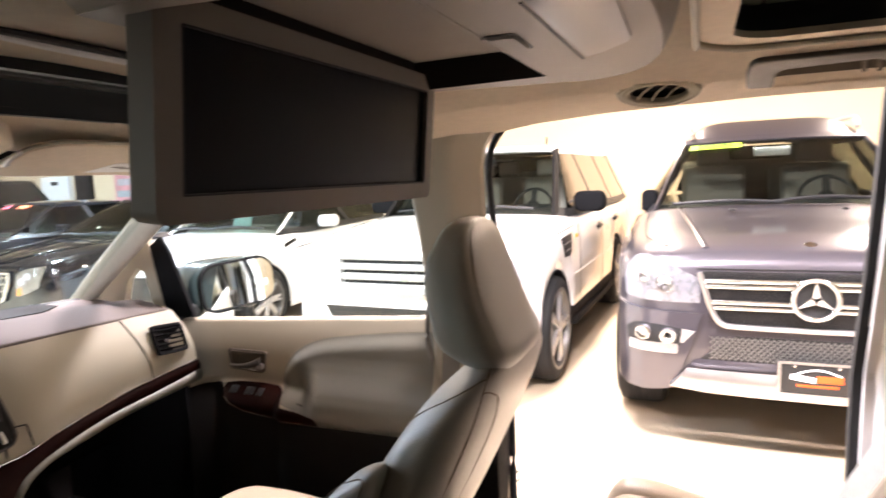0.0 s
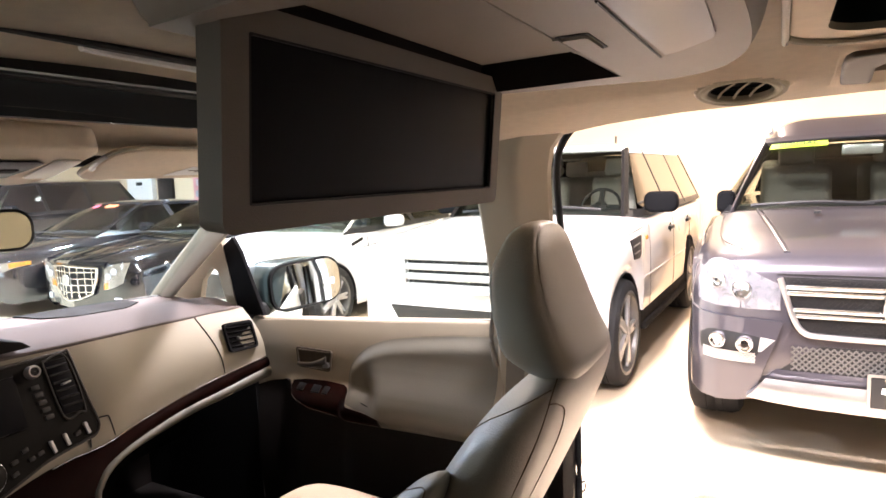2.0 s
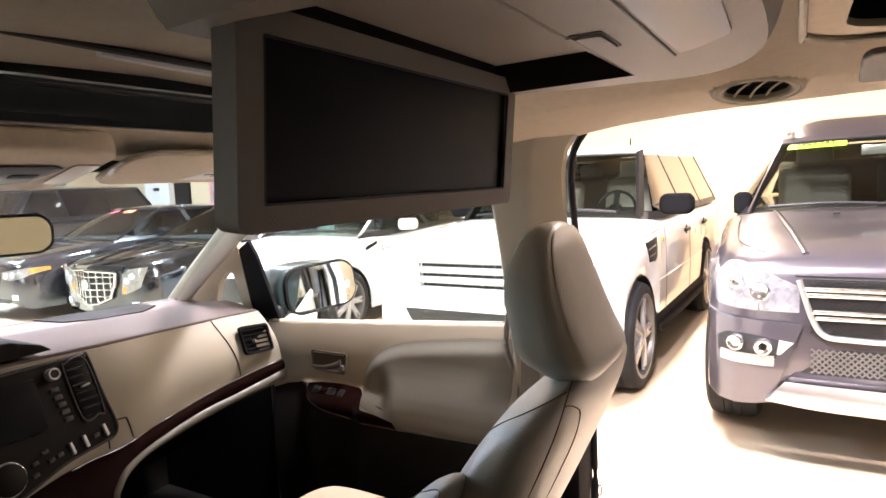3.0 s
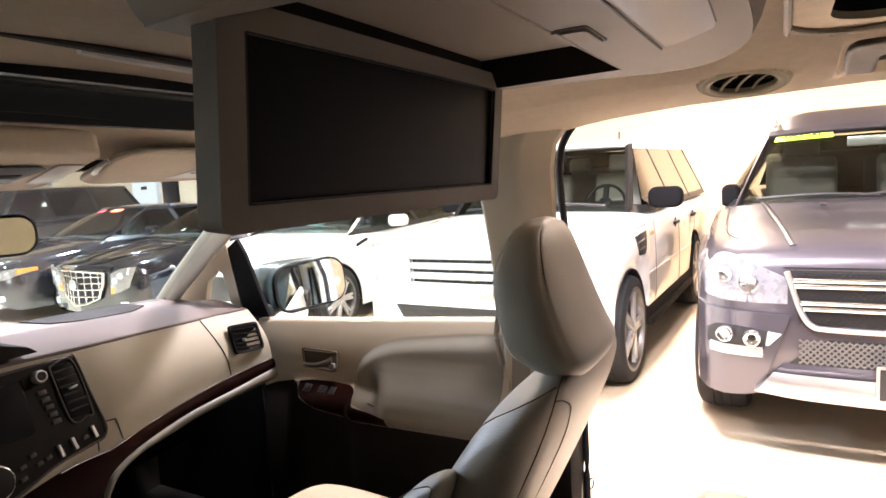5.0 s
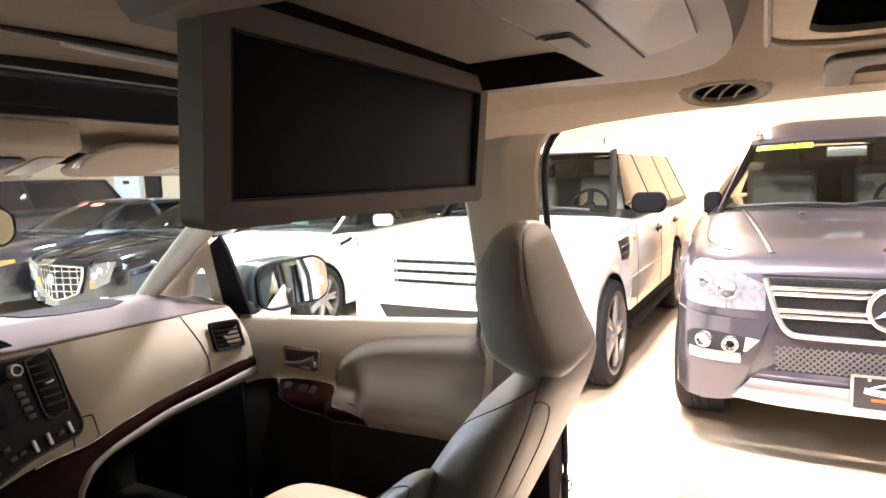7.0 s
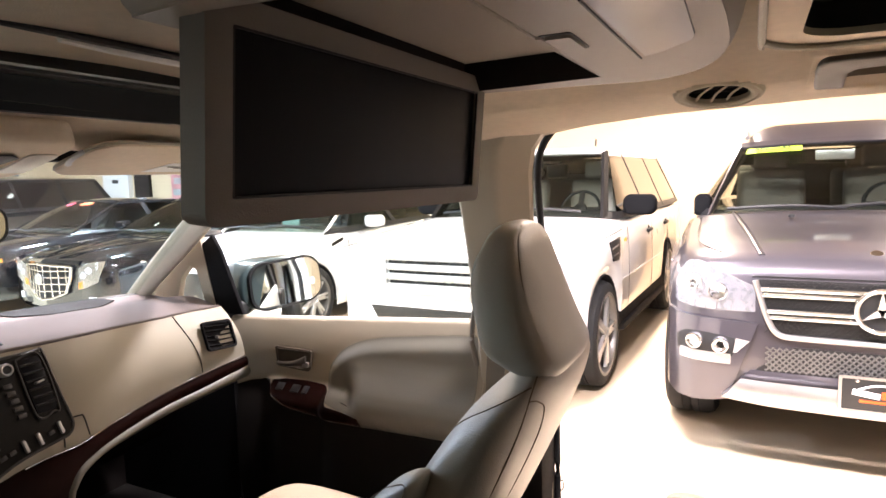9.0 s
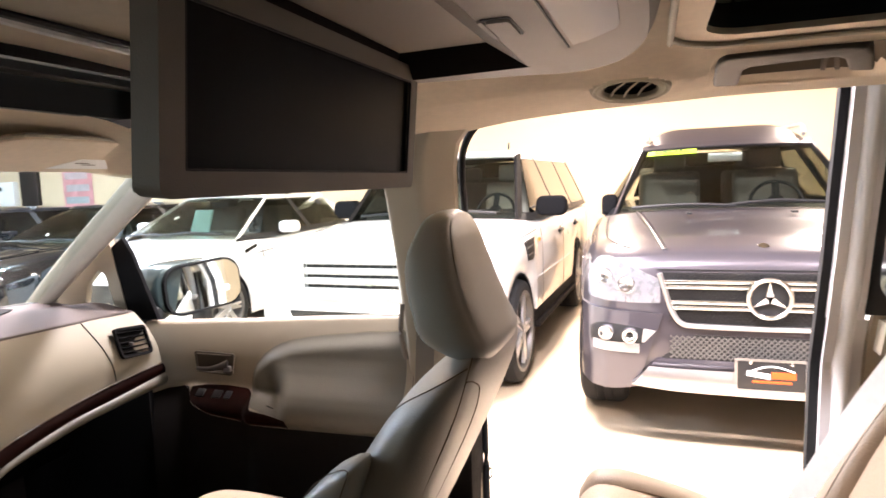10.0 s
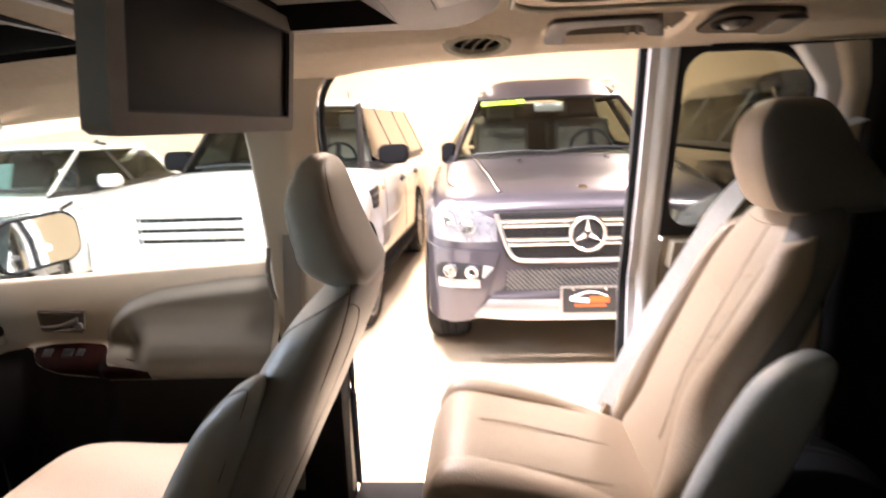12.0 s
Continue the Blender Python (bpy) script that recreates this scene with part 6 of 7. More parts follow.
# visors, overhead console, mirror
for sx, sd in ((0.450, 1), (-0.450, -1)):
    vis = thing("sun_visor", "beige cloth sun visor folded up against the roof", "sun visor", pose(sx, 0.825, 1.552, 3, 0, -sd * 4))
    part("flap", prism(rounded(0.43, 0.218, 0.055, 8), 0.014, pose(0, 0.0, -0.007, -16), 0.005, 3), LINER, vis)
    part("edge_piping", move(tube([(x, y, 0.0) for x, y in rounded(0.432, 0.220, 0.056, 8) + rounded(0.432, 0.220, 0.056, 8)[:2]], 0.0032, 6, 120), pose(0, 0, 0.0, -16)), CREAM, vis)
    part("label", move(prism([(-0.085, 0.035), (-0.055, -0.035), (0.09, -0.035), (0.09, 0.035)], 0.001), pose(sd * 0.055, 0.036, -0.0195, -16)), PRINT_WHITE, vis, "pale printed label")
    part("label_bars", join(*[box(0.030, 0.0035, 0.001, pose(sd * 0.055 - 0.035 + 0.022 * (k % 2), 0.026 + 0.010 * k, -0.0175 - 0.003 * k, -16)) for k in range(2)]), PLASTIC_GREY, vis)
    part("pivot", tube([(sd * 0.19, 0.095, -0.03), (sd * 0.215, 0.09, -0.025), (sd * 0.225, 0.08, 0.01)], 0.007, 8, 12), TAN, vis)
    part("clip", tube([(sd * -0.205, 0.025, -0.010), (sd * -0.225, 0.0, -0.012), (sd * -0.232, -0.035, 0.0), (sd * -0.222, -0.05, 0.012)], 0.0045, 8, 16), SILVER, vis, "pale visor clip")
oh = thing("overhead_console", "beige overhead console with map lamps and dark switch bay", "console", pose(0.0, 0.835, 1.553))
part("body", prism(rounded(0.37, 0.25, 0.05, 8), 0.045, pose(0, 0, -0.012, -13), 0.012, 3), LINER, oh)
part("switch_bay", prism([(-0.12, -0.045), (0.105, -0.045), (0.122, -0.03), (0.10, 0.055), (0.05, 0.07), (-0.12, 0.07)], 0.003, pose(-0.01, -0.015, -0.0140, -13), 0.001), BLACK, oh, "black switch bay")
for k in range(3):
    part("switch", prism(rounded(0.045, 0.022, 0.004), 0.004, pose(-0.055 + 0.06 * k, -0.005, -0.0175, -13), 0.001), STACK, oh)
for sx in (-0.150, 0.150):
    part("map_lamp", prism(rounded(0.05, 0.12, 0.012), 0.004, pose(sx, 0.0, -0.0150, -13), 0.0015), mat("frosted_lens", (0.50, 0.47, 0.42), 0.3), oh, "frosted lamp lens")

rvm = thing("rear_view_mirror", "black-framed inside mirror on a stalk", "mirror", pose(-0.065, 0.76, 1.442, 0, 0, -14))
part("shell", prism(rounded(0.245, 0.066, 0.026), 0.03, pose(0, 0.03, 0, 90), 0.008, 3), BLACK, rvm)
part("glass", prism(rounded(0.232, 0.056, 0.022), 0.002, pose(0, -0.002, 0, 90)), MIRROR, rvm, "mirror glass")
part("stalk", tube([(0, 0.03, 0.01), (0, 0.09, 0.05), (0, 0.13, 0.10)], 0.011, 8, 10), BLACK, rvm)

# ---- front door ----
fd = thing("front_door", "tan front passenger door with grey pad, wood switch panel and dark base", "door", pose(0.93, 0.7, 0.42))
fi = pose(-0.93, -0.7, -0.42)


def dpart(name, bm, m, label="", parent=None, smooth=40):
    return part(name, move(bm, fi), m, parent or fd, label, smooth)


def sill(y):
    return ipz(y, (0.20, 1.134), (0.315, 1.128), (0.787, 1.101), (1.144, 1.082), (1.30, 1.075))


def dark_line(y):
    """Where the dark lower panel meets the tan upper one."""
    return ipz(y, (0.27, 0.846), (0.45, 0.842), (0.64, 0.836), (0.76, 0.834), (0.874, 0.848), (0.954, 0.876), (0.985, 0.906), (1.06, 0.895), (1.136, 0.868))


def pad_top(y):
    return ipz(y, (0.27, 1.100), (0.40, 1.091), (0.512, 1.079), (0.58, 1.070), (0.62, 1.062), (0.655, 1.051), (0.682, 1.039), (0.71, 1.020), (0.732, 0.998), (0.75, 0.974), (0.758, 0.955), (0.764, 0.938), (0.767, 0.92))


def eased(z, *pairs):
    """A rounded-off line through the pairs."""
    return sum(ipz(z + 0.0045 * k, *pairs) * w for k, w in ((-2, 1), (-1, 2), (0, 3), (1, 2), (2, 1))) / 9


def panel_out(y, z):
    """How far the lining swells inwards: the switch ledge in front, the long armrest behind it, the soft pad above."""
    ledge = eased(z, (0.80, 0.030), (0.834, 0.045), (0.842, 0.056), (0.862, 0.060), (0.869, 0.058), (0.874, 0.052), (0.888, 0.034), (0.902, 0.016), (0.914, 0.004), (0.922, 0.0)) * step01(1.03, 0.93, y)
    rest = eased(z, (0.80, 0.030), (0.834, 0.045), (0.845, 0.060), (0.862, 0.073), (0.885, 0.078), (0.905, 0.074), (0.925, 0.061), (0.942, 0.043), (0.958, 0.027), (0.975, 0.014), (1.0, 0.004), (1.02, 0.0))
    f = step01(0.690, 0.600, y - 0.25 * (z - 0.90))
    pad = 0.016 * step01(0.0, 0.040, pad_top(y) - z) * step01(0.772, 0.735, y)
    return ledge + (rest - ledge) * f + pad


def panel_x(y, z):
    """Inner face of the door."""
    return 0.885 - 0.012 * math.sin(math.pi * min(1, max(0, (z - 0.92) / 0.22))) - panel_out(y, z) - 0.03 * max(0, y - 0.95)


def lining(y0, y1, low, high, nu, nv, off, thick):
    return grid(lambda u, v: (panel_x(y0 + (y1 - y0) * u, low(y0 + (y1 - y0) * u) + (high(y0 + (y1 - y0) * u) - low(y0 + (y1 - y0) * u)) * v) - off, y0 + (y1 - y0) * u, low(y0 + (y1 - y0) * u) + (high(y0 + (y1 - y0) * u) - low(y0 + (y1 - y0) * u)) * v), nu, nv, thick)


dpart("upper_panel", lining(0.27, 1.12, dark_line, sill, 80, 60, 0.0, 0.004), TAN, "tan upper panel", None, 60)
dpart("sill_roll", grid(lambda u, v: (panel_x(0.27 + 0.85 * u, sill(0.27 + 0.85 * u)) + 0.014 * (1 - math.cos(v * math.pi / 2)), 0.27 + 0.85 * u, sill(0.27 + 0.85 * u) + 0.010 * math.sin(v * math.pi / 2)), 24, 5), TAN)
dpart("lower_panel", grid(lambda u, v: (panel_x(0.27 + 0.85 * u, 0.80) + 0.004 - 0.02 * math.sin(math.pi * min(1, v * 1.05)), 0.27 + 0.85 * u, 0.44 + (dark_line(0.27 + 0.85 * u) + 0.002 - 0.44) * v), 40, 16, 0.006), DARKTRIM, "dark lower panel")
dpart("panel_joint", tube([(panel_x(y, dark_line(y)) - 0.001, y, dark_line(y)) for y in np.linspace(0.28, 1.1, 30)], 0.0022, 6, 90), BLACK)
dpart("outer_skin", grid(lambda u, v: (0.965 + 0.02 * math.sin(math.pi * v) - 0.05 * max(0, v - 0.7), 0.25 + 1.1 * u, 0.35 + 0.73 * v), 10, 10, 0.01), PAINT_WHITE)
dpart("window_seal", tube([(0.892, 0.28, sill(0.28) + 0.004), (0.892, 0.65, sill(0.65) + 0.004), (0.890, 1.10, sill(1.10) + 0.004)], 0.006, 8, 30), RUBBER, "black window seal")
dpart("window_edge", tube([(0.90, 0.281, 1.13), (0.872, 0.281, 1.25), (0.83, 0.281, 1.38), (0.785, 0.281, 1.50)], 0.006, 8, 20), RUBBER)
dw = dpart("pane", quad_patch((0.925, 0.29, 1.10), (0.915, 1.18, 1.07), (0.80, 0.98, 1.46), (0.80, 0.29, 1.53), (0.015, 0, 0), 8, 8, 0.004), GLASS, "clear side window")
dw.visible_shadow = False
# black sail at the mirror foot and the small fixed pane before it


def in_side(points, depth, x, lean=-0.20, bevel=0.003):
    """An outline in y, z set up along the door, leaning in towards the roof."""
    bm = prism([(p[0], p[1]) for p in points], depth, None, bevel)
    for v in bm.verts:
        y, z, d = v.co.x, v.co.y, v.co.z
        v.co = Vector((x + d + lean * (z - 1.1), y, z))
    return bm


dpart("mirror_sail", in_side([(1.070, 1.098), (1.216, 1.098), (1.224, 1.255), (1.196, 1.306), (1.128, 1.346), (1.108, 1.30)], 0.014, 0.868), MATTBLACK, "black mirror sail")
qw = structure("window_2", in_side([(1.20, 1.11), (1.50, 1.11), (1.22, 1.33)], 0.004, 0.90, -0.2, 0.0), GLASS, "small fixed front quarter pane", "window")
qw.visible_shadow = False
structure("quarter_frame", move(plate([(1.175, 1.075), (1.56, 1.075), (1.175, 1.40)], [[(1.215, 1.125), (1.342, 1.125), (1.300, 1.205), (1.245, 1.248), (1.222, 1.236)]], 0.02), Matrix(((0, -0.2, 1, 0.865 + 0.22), (1, 0, 0, 0), (0, 1, 0, 0), (0, 0, 0, 1)))), TAN, "beige frame of the small front pane", "trim")
# soft leather pad that runs down into the armrest
def pad_low(y):
    return ipz(y, (0.285, dark_line(0.285)), (0.45, 0.843), (0.600, 0.838), (0.610, 0.846), (0.616, 0.866), (0.70, 0.872), (0.741, 0.880), (0.755, 0.905), (0.767, 0.919))


dpart("pad", lining(0.285, 0.766, pad_low, pad_top, 90, 60, 0.003, 0.003), PADLEATHER, "grey-tan leather pad and armrest", None, 60)
dpart("pad_seam", tube([(panel_x(y, pad_top(y)) - 0.002, y, pad_top(y) + 0.002) for y in list(np.linspace(0.29, 0.62, 10)) + list(np.linspace(0.64, 0.75, 9)) + [0.757, 0.763, 0.766]], 0.0020, 6, 90), DARKTRIM)
dpart("cup_seam", tube([(panel_x(y, z) - 0.004, y, z) for y, z in ((0.757, 0.903), (0.735, 0.893), (0.70, 0.888), (0.655, 0.884), (0.614, 0.873))], 0.0016, 6, 30), DARKTRIM)


def wood_top(y):
    return ipz(y, (0.610, 0.866), (0.70, 0.871), (0.735, 0.874), (0.748, 0.888), (0.756, 0.903), (0.778, 0.913), (0.843, 0.917), (0.92, 0.914), (0.972, 0.906))


wd = dpart("switch_panel", lining(0.613, 0.968, lambda y: dark_line(y) + 0.003, wood_top, 60, 24, 0.004, 0.003), WOOD, "glossy dark wood switch panel", None, 60)
# brighter, glossier bead stands in for the highlight along the wood's lip
dpart("lip_highlight", tube([(panel_x(y, dark_line(y) + 0.006) - 0.006, y, dark_line(y) + 0.005) for y in np.linspace(0.625, 0.955, 14)], 0.0022, 8, 60), mat("wood_edge_highlight", (0.06, 0.022, 0.015), 0.15, vary=0.3, scale=28, coat=1.0), "lower edge with its highlight put into brighter glossy wood", wd)
for y, w in ((0.925, 0.026), (0.868, 0.030), (0.832, 0.020)):
    dpart("window_switch", box(0.026, w, 0.010, pose(panel_x(y, 0.894) - 0.004, y, 0.896, 0, -38), 0.003), BLACK, "black window switch", wd)
# door handle
BEZEL = [(0.943, 1.011), (0.938, 0.962), (0.930, 0.956), (0.826, 0.951), (0.818, 0.957), (0.809, 1.008), (0.813, 1.014), (0.938, 1.016)]
hd = dpart("handle_bezel", plate(BEZEL, [[(0.876 + (y - 0.876) * 0.93, 0.984 + (z - 0.984) * 0.88) for y, z in BEZEL]], 0.006, Matrix(((0, 0, -1, 0.8665), (1, 0, 0, 0), (0, 1, 0, 0), (0, 0, 0, 1)))), TAUPE, "brown handle frame")
# nearly flat cup; the recess's shade is in its dark colour
dpart("handle_cup", grid(lambda u, v: Vector((0.8650 - 0.004 * (2 * v - 1) ** 6, 0.816 + 0.120 * u, 0.957 + 0.052 * v)), 20, 12, 0.001), TAUPE, "handle recess with its shade put into dark taupe", hd)
dpart("lever", grid(lambda u, v: Vector((0.852 - 0.008 * math.sin(math.pi * u) + 0.004 * math.cos(2 * math.pi * v), 0.930 - 0.105 * u, 0.969 + 0.004 * u + 0.016 * u ** 3 + (0.006 + 0.005 * u ** 2) * math.sin(2 * math.pi * v))), 24, 12, 0, False, True, True), mat("smoked_metal", (0.16, 0.145, 0.13), 0.28, 0.8), "smoked metal lever", hd)
dpart("lock_knob", prism(rounded(0.022, 0.016, 0.005), 0.010, pose(0.862, 0.829, 0.972, 90, 0, -90), 0.002), SKID, "", hd)

# wing mirror outside
MIRROR_SHELL = carpaint("blue_grey_shell_lacquer", (0.024, 0.036, 0.040), 0.3, 0.35)
MX = 1.046
wm = dpart("wing_mirror", move(blob([((MX - 0.03, 1.235, 1.172), 0.03, 0.02, 90), ((MX - 0.032, 1.22, 1.172), 0.10, 0.054, 90), ((MX - 0.030, 1.15, 1.172), 0.136, 0.080, 90), ((MX - 0.012, 1.07, 1.172), 0.136, 0.084, 90), ((MX - 0.004, 1.056, 1.172), 0.130, 0.080, 90)], 32, 0.62), pose(MX, 1.06, 0, 0, 0, -20) @ pose(-MX, -1.06, 0)), MIRROR_SHELL, "dark blue-grey wing mirror shell")
dpart("mirror_rim", move(plate(rounded(0.256, 0.156, 0.054, 8), [rounded(0.240, 0.142, 0.048, 8)], 0.022), pose(MX, 1.060, 1.172, 90, -4, -20)), MATTBLACK, "black mirror rim", wm)
dpart("mirror_glass", prism(rounded(0.240, 0.144, 0.049, 8), 0.003, pose(MX, 1.050, 1.172, 88.5, -4, -26)), MIRROR, "mirror glass", wm)
dpart("mirror_foot", box(0.16, 0.05, 0.05, pose(0.955, 1.13, 1.115, 0, -14), 0.015, 3), BLACK, "", wm)

# ---- sliding door, slid back ----
sl = thing("sliding_door", "white sliding door pushed back, with tinted window and tan armrest", "door", pose(0.98, -1.2, 0.42))
sli = pose(-0.98, 1.2, -0.42)


def spart(name, bm, m, label="", parent=None, smooth=40):
    return part(name, move(bm, sli), m, parent or sl, label, smooth)


def sx_in(z):
    return ipz(z, (0.40, 0.965), (0.75, 0.985), (1.06, 0.965), (1.2, 0.905), (1.42, 0.845), (1.60, 0.795), (1.66, 0.78))


def slab(y0, y1, z0, z1, off0, off1, n=10):
    """A piece of the door between two distances from its inner face."""
    rings = []
    for i in range(n + 1):
        z = z0 + (z1 - z0) * i / n
        x = sx_in(z)
        rings.append([Vector((x + off0, y0, z)), Vector((x + off1, y0, z)), Vector((x + off1, y1, z)), Vector((x + off0, y1, z))])
    return loft(rings)


spart("lower_body", slab(-1.75, -0.655, 0.42, 1.15, 0.02, 0.10), PAINT_WHITE, "white painted body")
spart("front_frame", slab(-0.712, -0.648, 1.15, 1.655, 0.030, 0.085), JAMB)
spart("jamb_strip", slab(-0.670, -0.650, 0.43, 1.65, 0.018, 0.034), JAMB, "grey jamb strip")
rib = loft([[Vector((sx_in(z) + a, b, z)) for a, b in ((0.034, -0.666), (0.024, -0.667), (0.012, -0.675), (0.006, -0.685), (0.004, -0.693), (0.006, -0.699), (0.034, -0.700))] for z in np.linspace(0.43, 1.65, 12)])
spart("white_rib", rib, PAINT_WHITE, "white painted rib")
spart("inner_strip", slab(-0.714, -0.700, 1.15, 1.65, 0.012, 0.034), JAMB)
spart("rear_frame", slab(-1.75, -1.62, 1.15, 1.655, 0.012, 0.075), PAINT_WHITE)
spart("top_frame", slab(-1.70, -0.712, 1.632, 1.655, 0.012, 0.07, 3), PAINT_WHITE)
spart("front_seal", slab(-0.652, -0.631, 0.42, 1.65, 0.036, 0.062), RUBBER, "black rubber edge seal")
wf = plate([(-1.62, 1.165), (-0.712, 1.165), (-0.712, 1.640), (-1.62, 1.640)], [shifted(rounded(0.874, 0.412, 0.055, 8), -1.163, 1.397)], 0.030)
for v in wf.verts:
    v.co = Vector((sx_in(v.co.y) + v.co.z + 0.002, v.co.x, v.co.y))
spart("window_frame", wf, RUBBER, "black window frame with rounded corners")
spart("outside_handle", box(0.03, 0.16, 0.03, pose(1.085, -0.78, 0.98), 0.01), PAINT_WHITE, "white outside handle")
spart("pane", slab(-1.62, -0.72, 1.17, 1.61, 0.03, 0.036), GLASS_TINT, "tinted door window")
spart("trim_panel", slab(-1.70, -0.725, 0.50, 1.165, 0.0, 0.02), TAN, "tan inner panel")
spart("armrest", slab(-1.60, -0.735, 1.085, 1.158, -0.05, 0.01, 4), TAN, "tan armrest ledge")
spart("pocket", slab(-1.60, -0.76, 0.98, 1.075, -0.006, 0.004, 4), DARKTRIM, "dark grip recess")
for k in range(3):
    spart("grip_bar", slab(-0.80 - 0.03 * k, -0.79 - 0.03 * k, 0.985, 1.07, -0.014, 0.0, 2), SILVER)
for z in (0.97, 0.80):
    spart("bolt", lathe([(0.0005, 0.006), (0.008, 0.006), (0.010, 0.0)], 14, pose(sx_in(z) + 0.065, -0.652, z, -90)), CHROME, "round bolt head")

# ---- front passenger seat ----
fs = thing("front_seat", "pale grey-beige leather front seat with a tilted headrest and folded armrest", "seat", pose(0.42, 0.35, 0.43), "front seats of the van")
fsi = pose(-0.42, -0.35, -0.43)


def fpart(name, bm, m, label="", parent=None):
    return part(name, move(bm, fsi), m, parent or fs, label, 50)


def darken_sides(bm, n, steps, top):
    """Gives the two sides of an upholstered form, up to a part of its length, a darker leather that paints in their
    shade.
    """
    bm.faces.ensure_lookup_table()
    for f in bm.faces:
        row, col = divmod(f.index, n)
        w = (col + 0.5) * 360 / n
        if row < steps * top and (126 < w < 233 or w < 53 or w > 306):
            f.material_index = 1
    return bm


BACK = [((0.41, 0.265, 0.60), 0.20, 0.05, 0), ((0.41, 0.240, 0.66), 0.25, 0.085, -18), ((0.41, 0.170, 0.82), 0.262, 0.102, -22), ((0.41, 0.090, 0.98), 0.262, 0.102, -23), ((0.41, 0.035, 1.09), 0.252, 0.096, -24), ((0.41, 0.008, 1.145), 0.240, 0.086, -25),
        ((0.41, -0.006, 1.177), 0.216, 0.074, -26), ((0.41, -0.014, 1.197), 0.172, 0.060, -26), ((0.41, -0.018, 1.208), 0.105, 0.038, -26), ((0.41, -0.020, 1.211), 0.04, 0.016, -28)]
BG = [(130, 0.12, 0.86, 0.004), (50, 0.12, 0.86, 0.004), (226, 0.1, 0.9, 0.003), (314, 0.1, 0.9, 0.003)]
fpart("backrest", blob(BACK, 90, 0.62, 60, 0.80, BG), SEATGREY, "pale grey-beige leather backrest")
HEAD = [((0.405, -0.038, 1.203), 0.070, 0.020, 4), ((0.405, -0.034, 1.211), 0.108, 0.040, 6), ((0.405, -0.019, 1.236), 0.133, 0.063, 8), ((0.405, -0.006, 1.271), 0.135, 0.060, 10), ((0.405, 0.007, 1.312), 0.131, 0.056, 12), ((0.405, 0.013, 1.351), 0.121, 0.049, 14),
        ((0.405, 0.011, 1.385), 0.104, 0.037, 16), ((0.405, 0.009, 1.405), 0.086, 0.028, 18), ((0.405, 0.006, 1.418), 0.058, 0.017, 18), ((0.405, 0.004, 1.423), 0.022, 0.007, 18)]
HG = [(142, 0.06, 0.9, 0.0025), (38, 0.06, 0.9, 0.0025), (222, 0.04, 0.96, 0.002), (318, 0.04, 0.96, 0.002)]
fpart("headrest", blob(HEAD, 90, 0.72, 56, 0.60, HG), SEATGREY, "pale grey-beige headrest with stitched edges")
fpart("cushion", blob([((0.41, 0.20, 0.67), 0.22, 0.05, 90), ((0.41, 0.26, 0.685), 0.25, 0.085, 90), ((0.41, 0.50, 0.685), 0.255, 0.090, 90), ((0.41, 0.68, 0.69), 0.245, 0.085, 90), ((0.41, 0.745, 0.675), 0.20, 0.055, 90)], 36, 0.6, 24), LEATHER, "beige cushion")
FARM = [((0.150, 0.205, 0.840), 0.022, 0.030, -22), ((0.148, 0.200, 0.860), 0.040, 0.055, -22), ((0.146, 0.158, 0.960), 0.043, 0.066, -24), ((0.147, 0.112, 1.055), 0.041, 0.058, -26), ((0.150, 0.088, 1.095), 0.034, 0.042, -28), ((0.152, 0.080, 1.110), 0.016, 0.020, -28)]
fpart("armrest", blob(FARM, 44, 0.72, 36), SEATGREY, "pale leather armrest folded up")
fpart("armrest_pivot", lathe([(0.0005, 0.016), (0.022, 0.016), (0.028, 0.010), (0.030, 0.0)], 24, pose(0.180, 0.20, 0.85, 0, -90)), TAUPE)
fpart("seat_base", box(0.42, 0.5, 0.24, pose(0.41, 0.45, 0.54), 0.04, 2), DARKTRIM, "dark seat base")
for sx in (0.36, 0.45):
    fpart("headrest_post", tube([(sx, -0.018, 1.16), (sx, -0.022, 1.24)], 0.006, 8, 4), CHROME)
# seams and stitches
SEAM = mat("dark_stitching", (0.13, 0.10, 0.075), 0.8)
for w0, w1 in ((222, 226), (318, 314)):
    fpart("seam", seam_on(HEAD, 0.72, [(f, w0 + (12 - 14 * f) * (1 if w0 < 270 else -1)) for f in (0.06, 0.2, 0.35, 0.5, 0.65, 0.8, 0.94)], 0.0010, -0.0012, 40, 0.60), SEAM)
    fpart("seam", seam_on(BACK, 0.62, [(f, w1) for f in (0.12, 0.25, 0.4, 0.5, 0.6, 0.7, 0.8, 0.88)], 0.0011, -0.0016, 40, 0.80), SEAM)
STITCH = mat("pale_stitching", (0.50, 0.55, 0.55), 0.7)
for w0 in (138, 146):
    fpart("stitching", join(*[seam_on(HEAD, 0.72, [(f, w0), (f + 0.009, w0)], 0.0009, 0.0004, 2, 0.60) for f in np.arange(0.10, 0.86, 0.016)]), STITCH, "pale blue stitches")
fpart("seam", seam_on(BACK, 0.62, [(0.63, 130), (0.68, 142), (0.715, 160), (0.73, 180), (0.735, 200), (0.73, 222)], 0.0012, 0.0002, 40, 0.80), SEAM)
fpart("seam", seam_on(BACK, 0.62, [(0.10, 240), (0.25, 246), (0.40, 250), (0.52, 246), (0.60, 236), (0.64, 226)], 0.0011, 0.0002, 40, 0.80), SEAM)
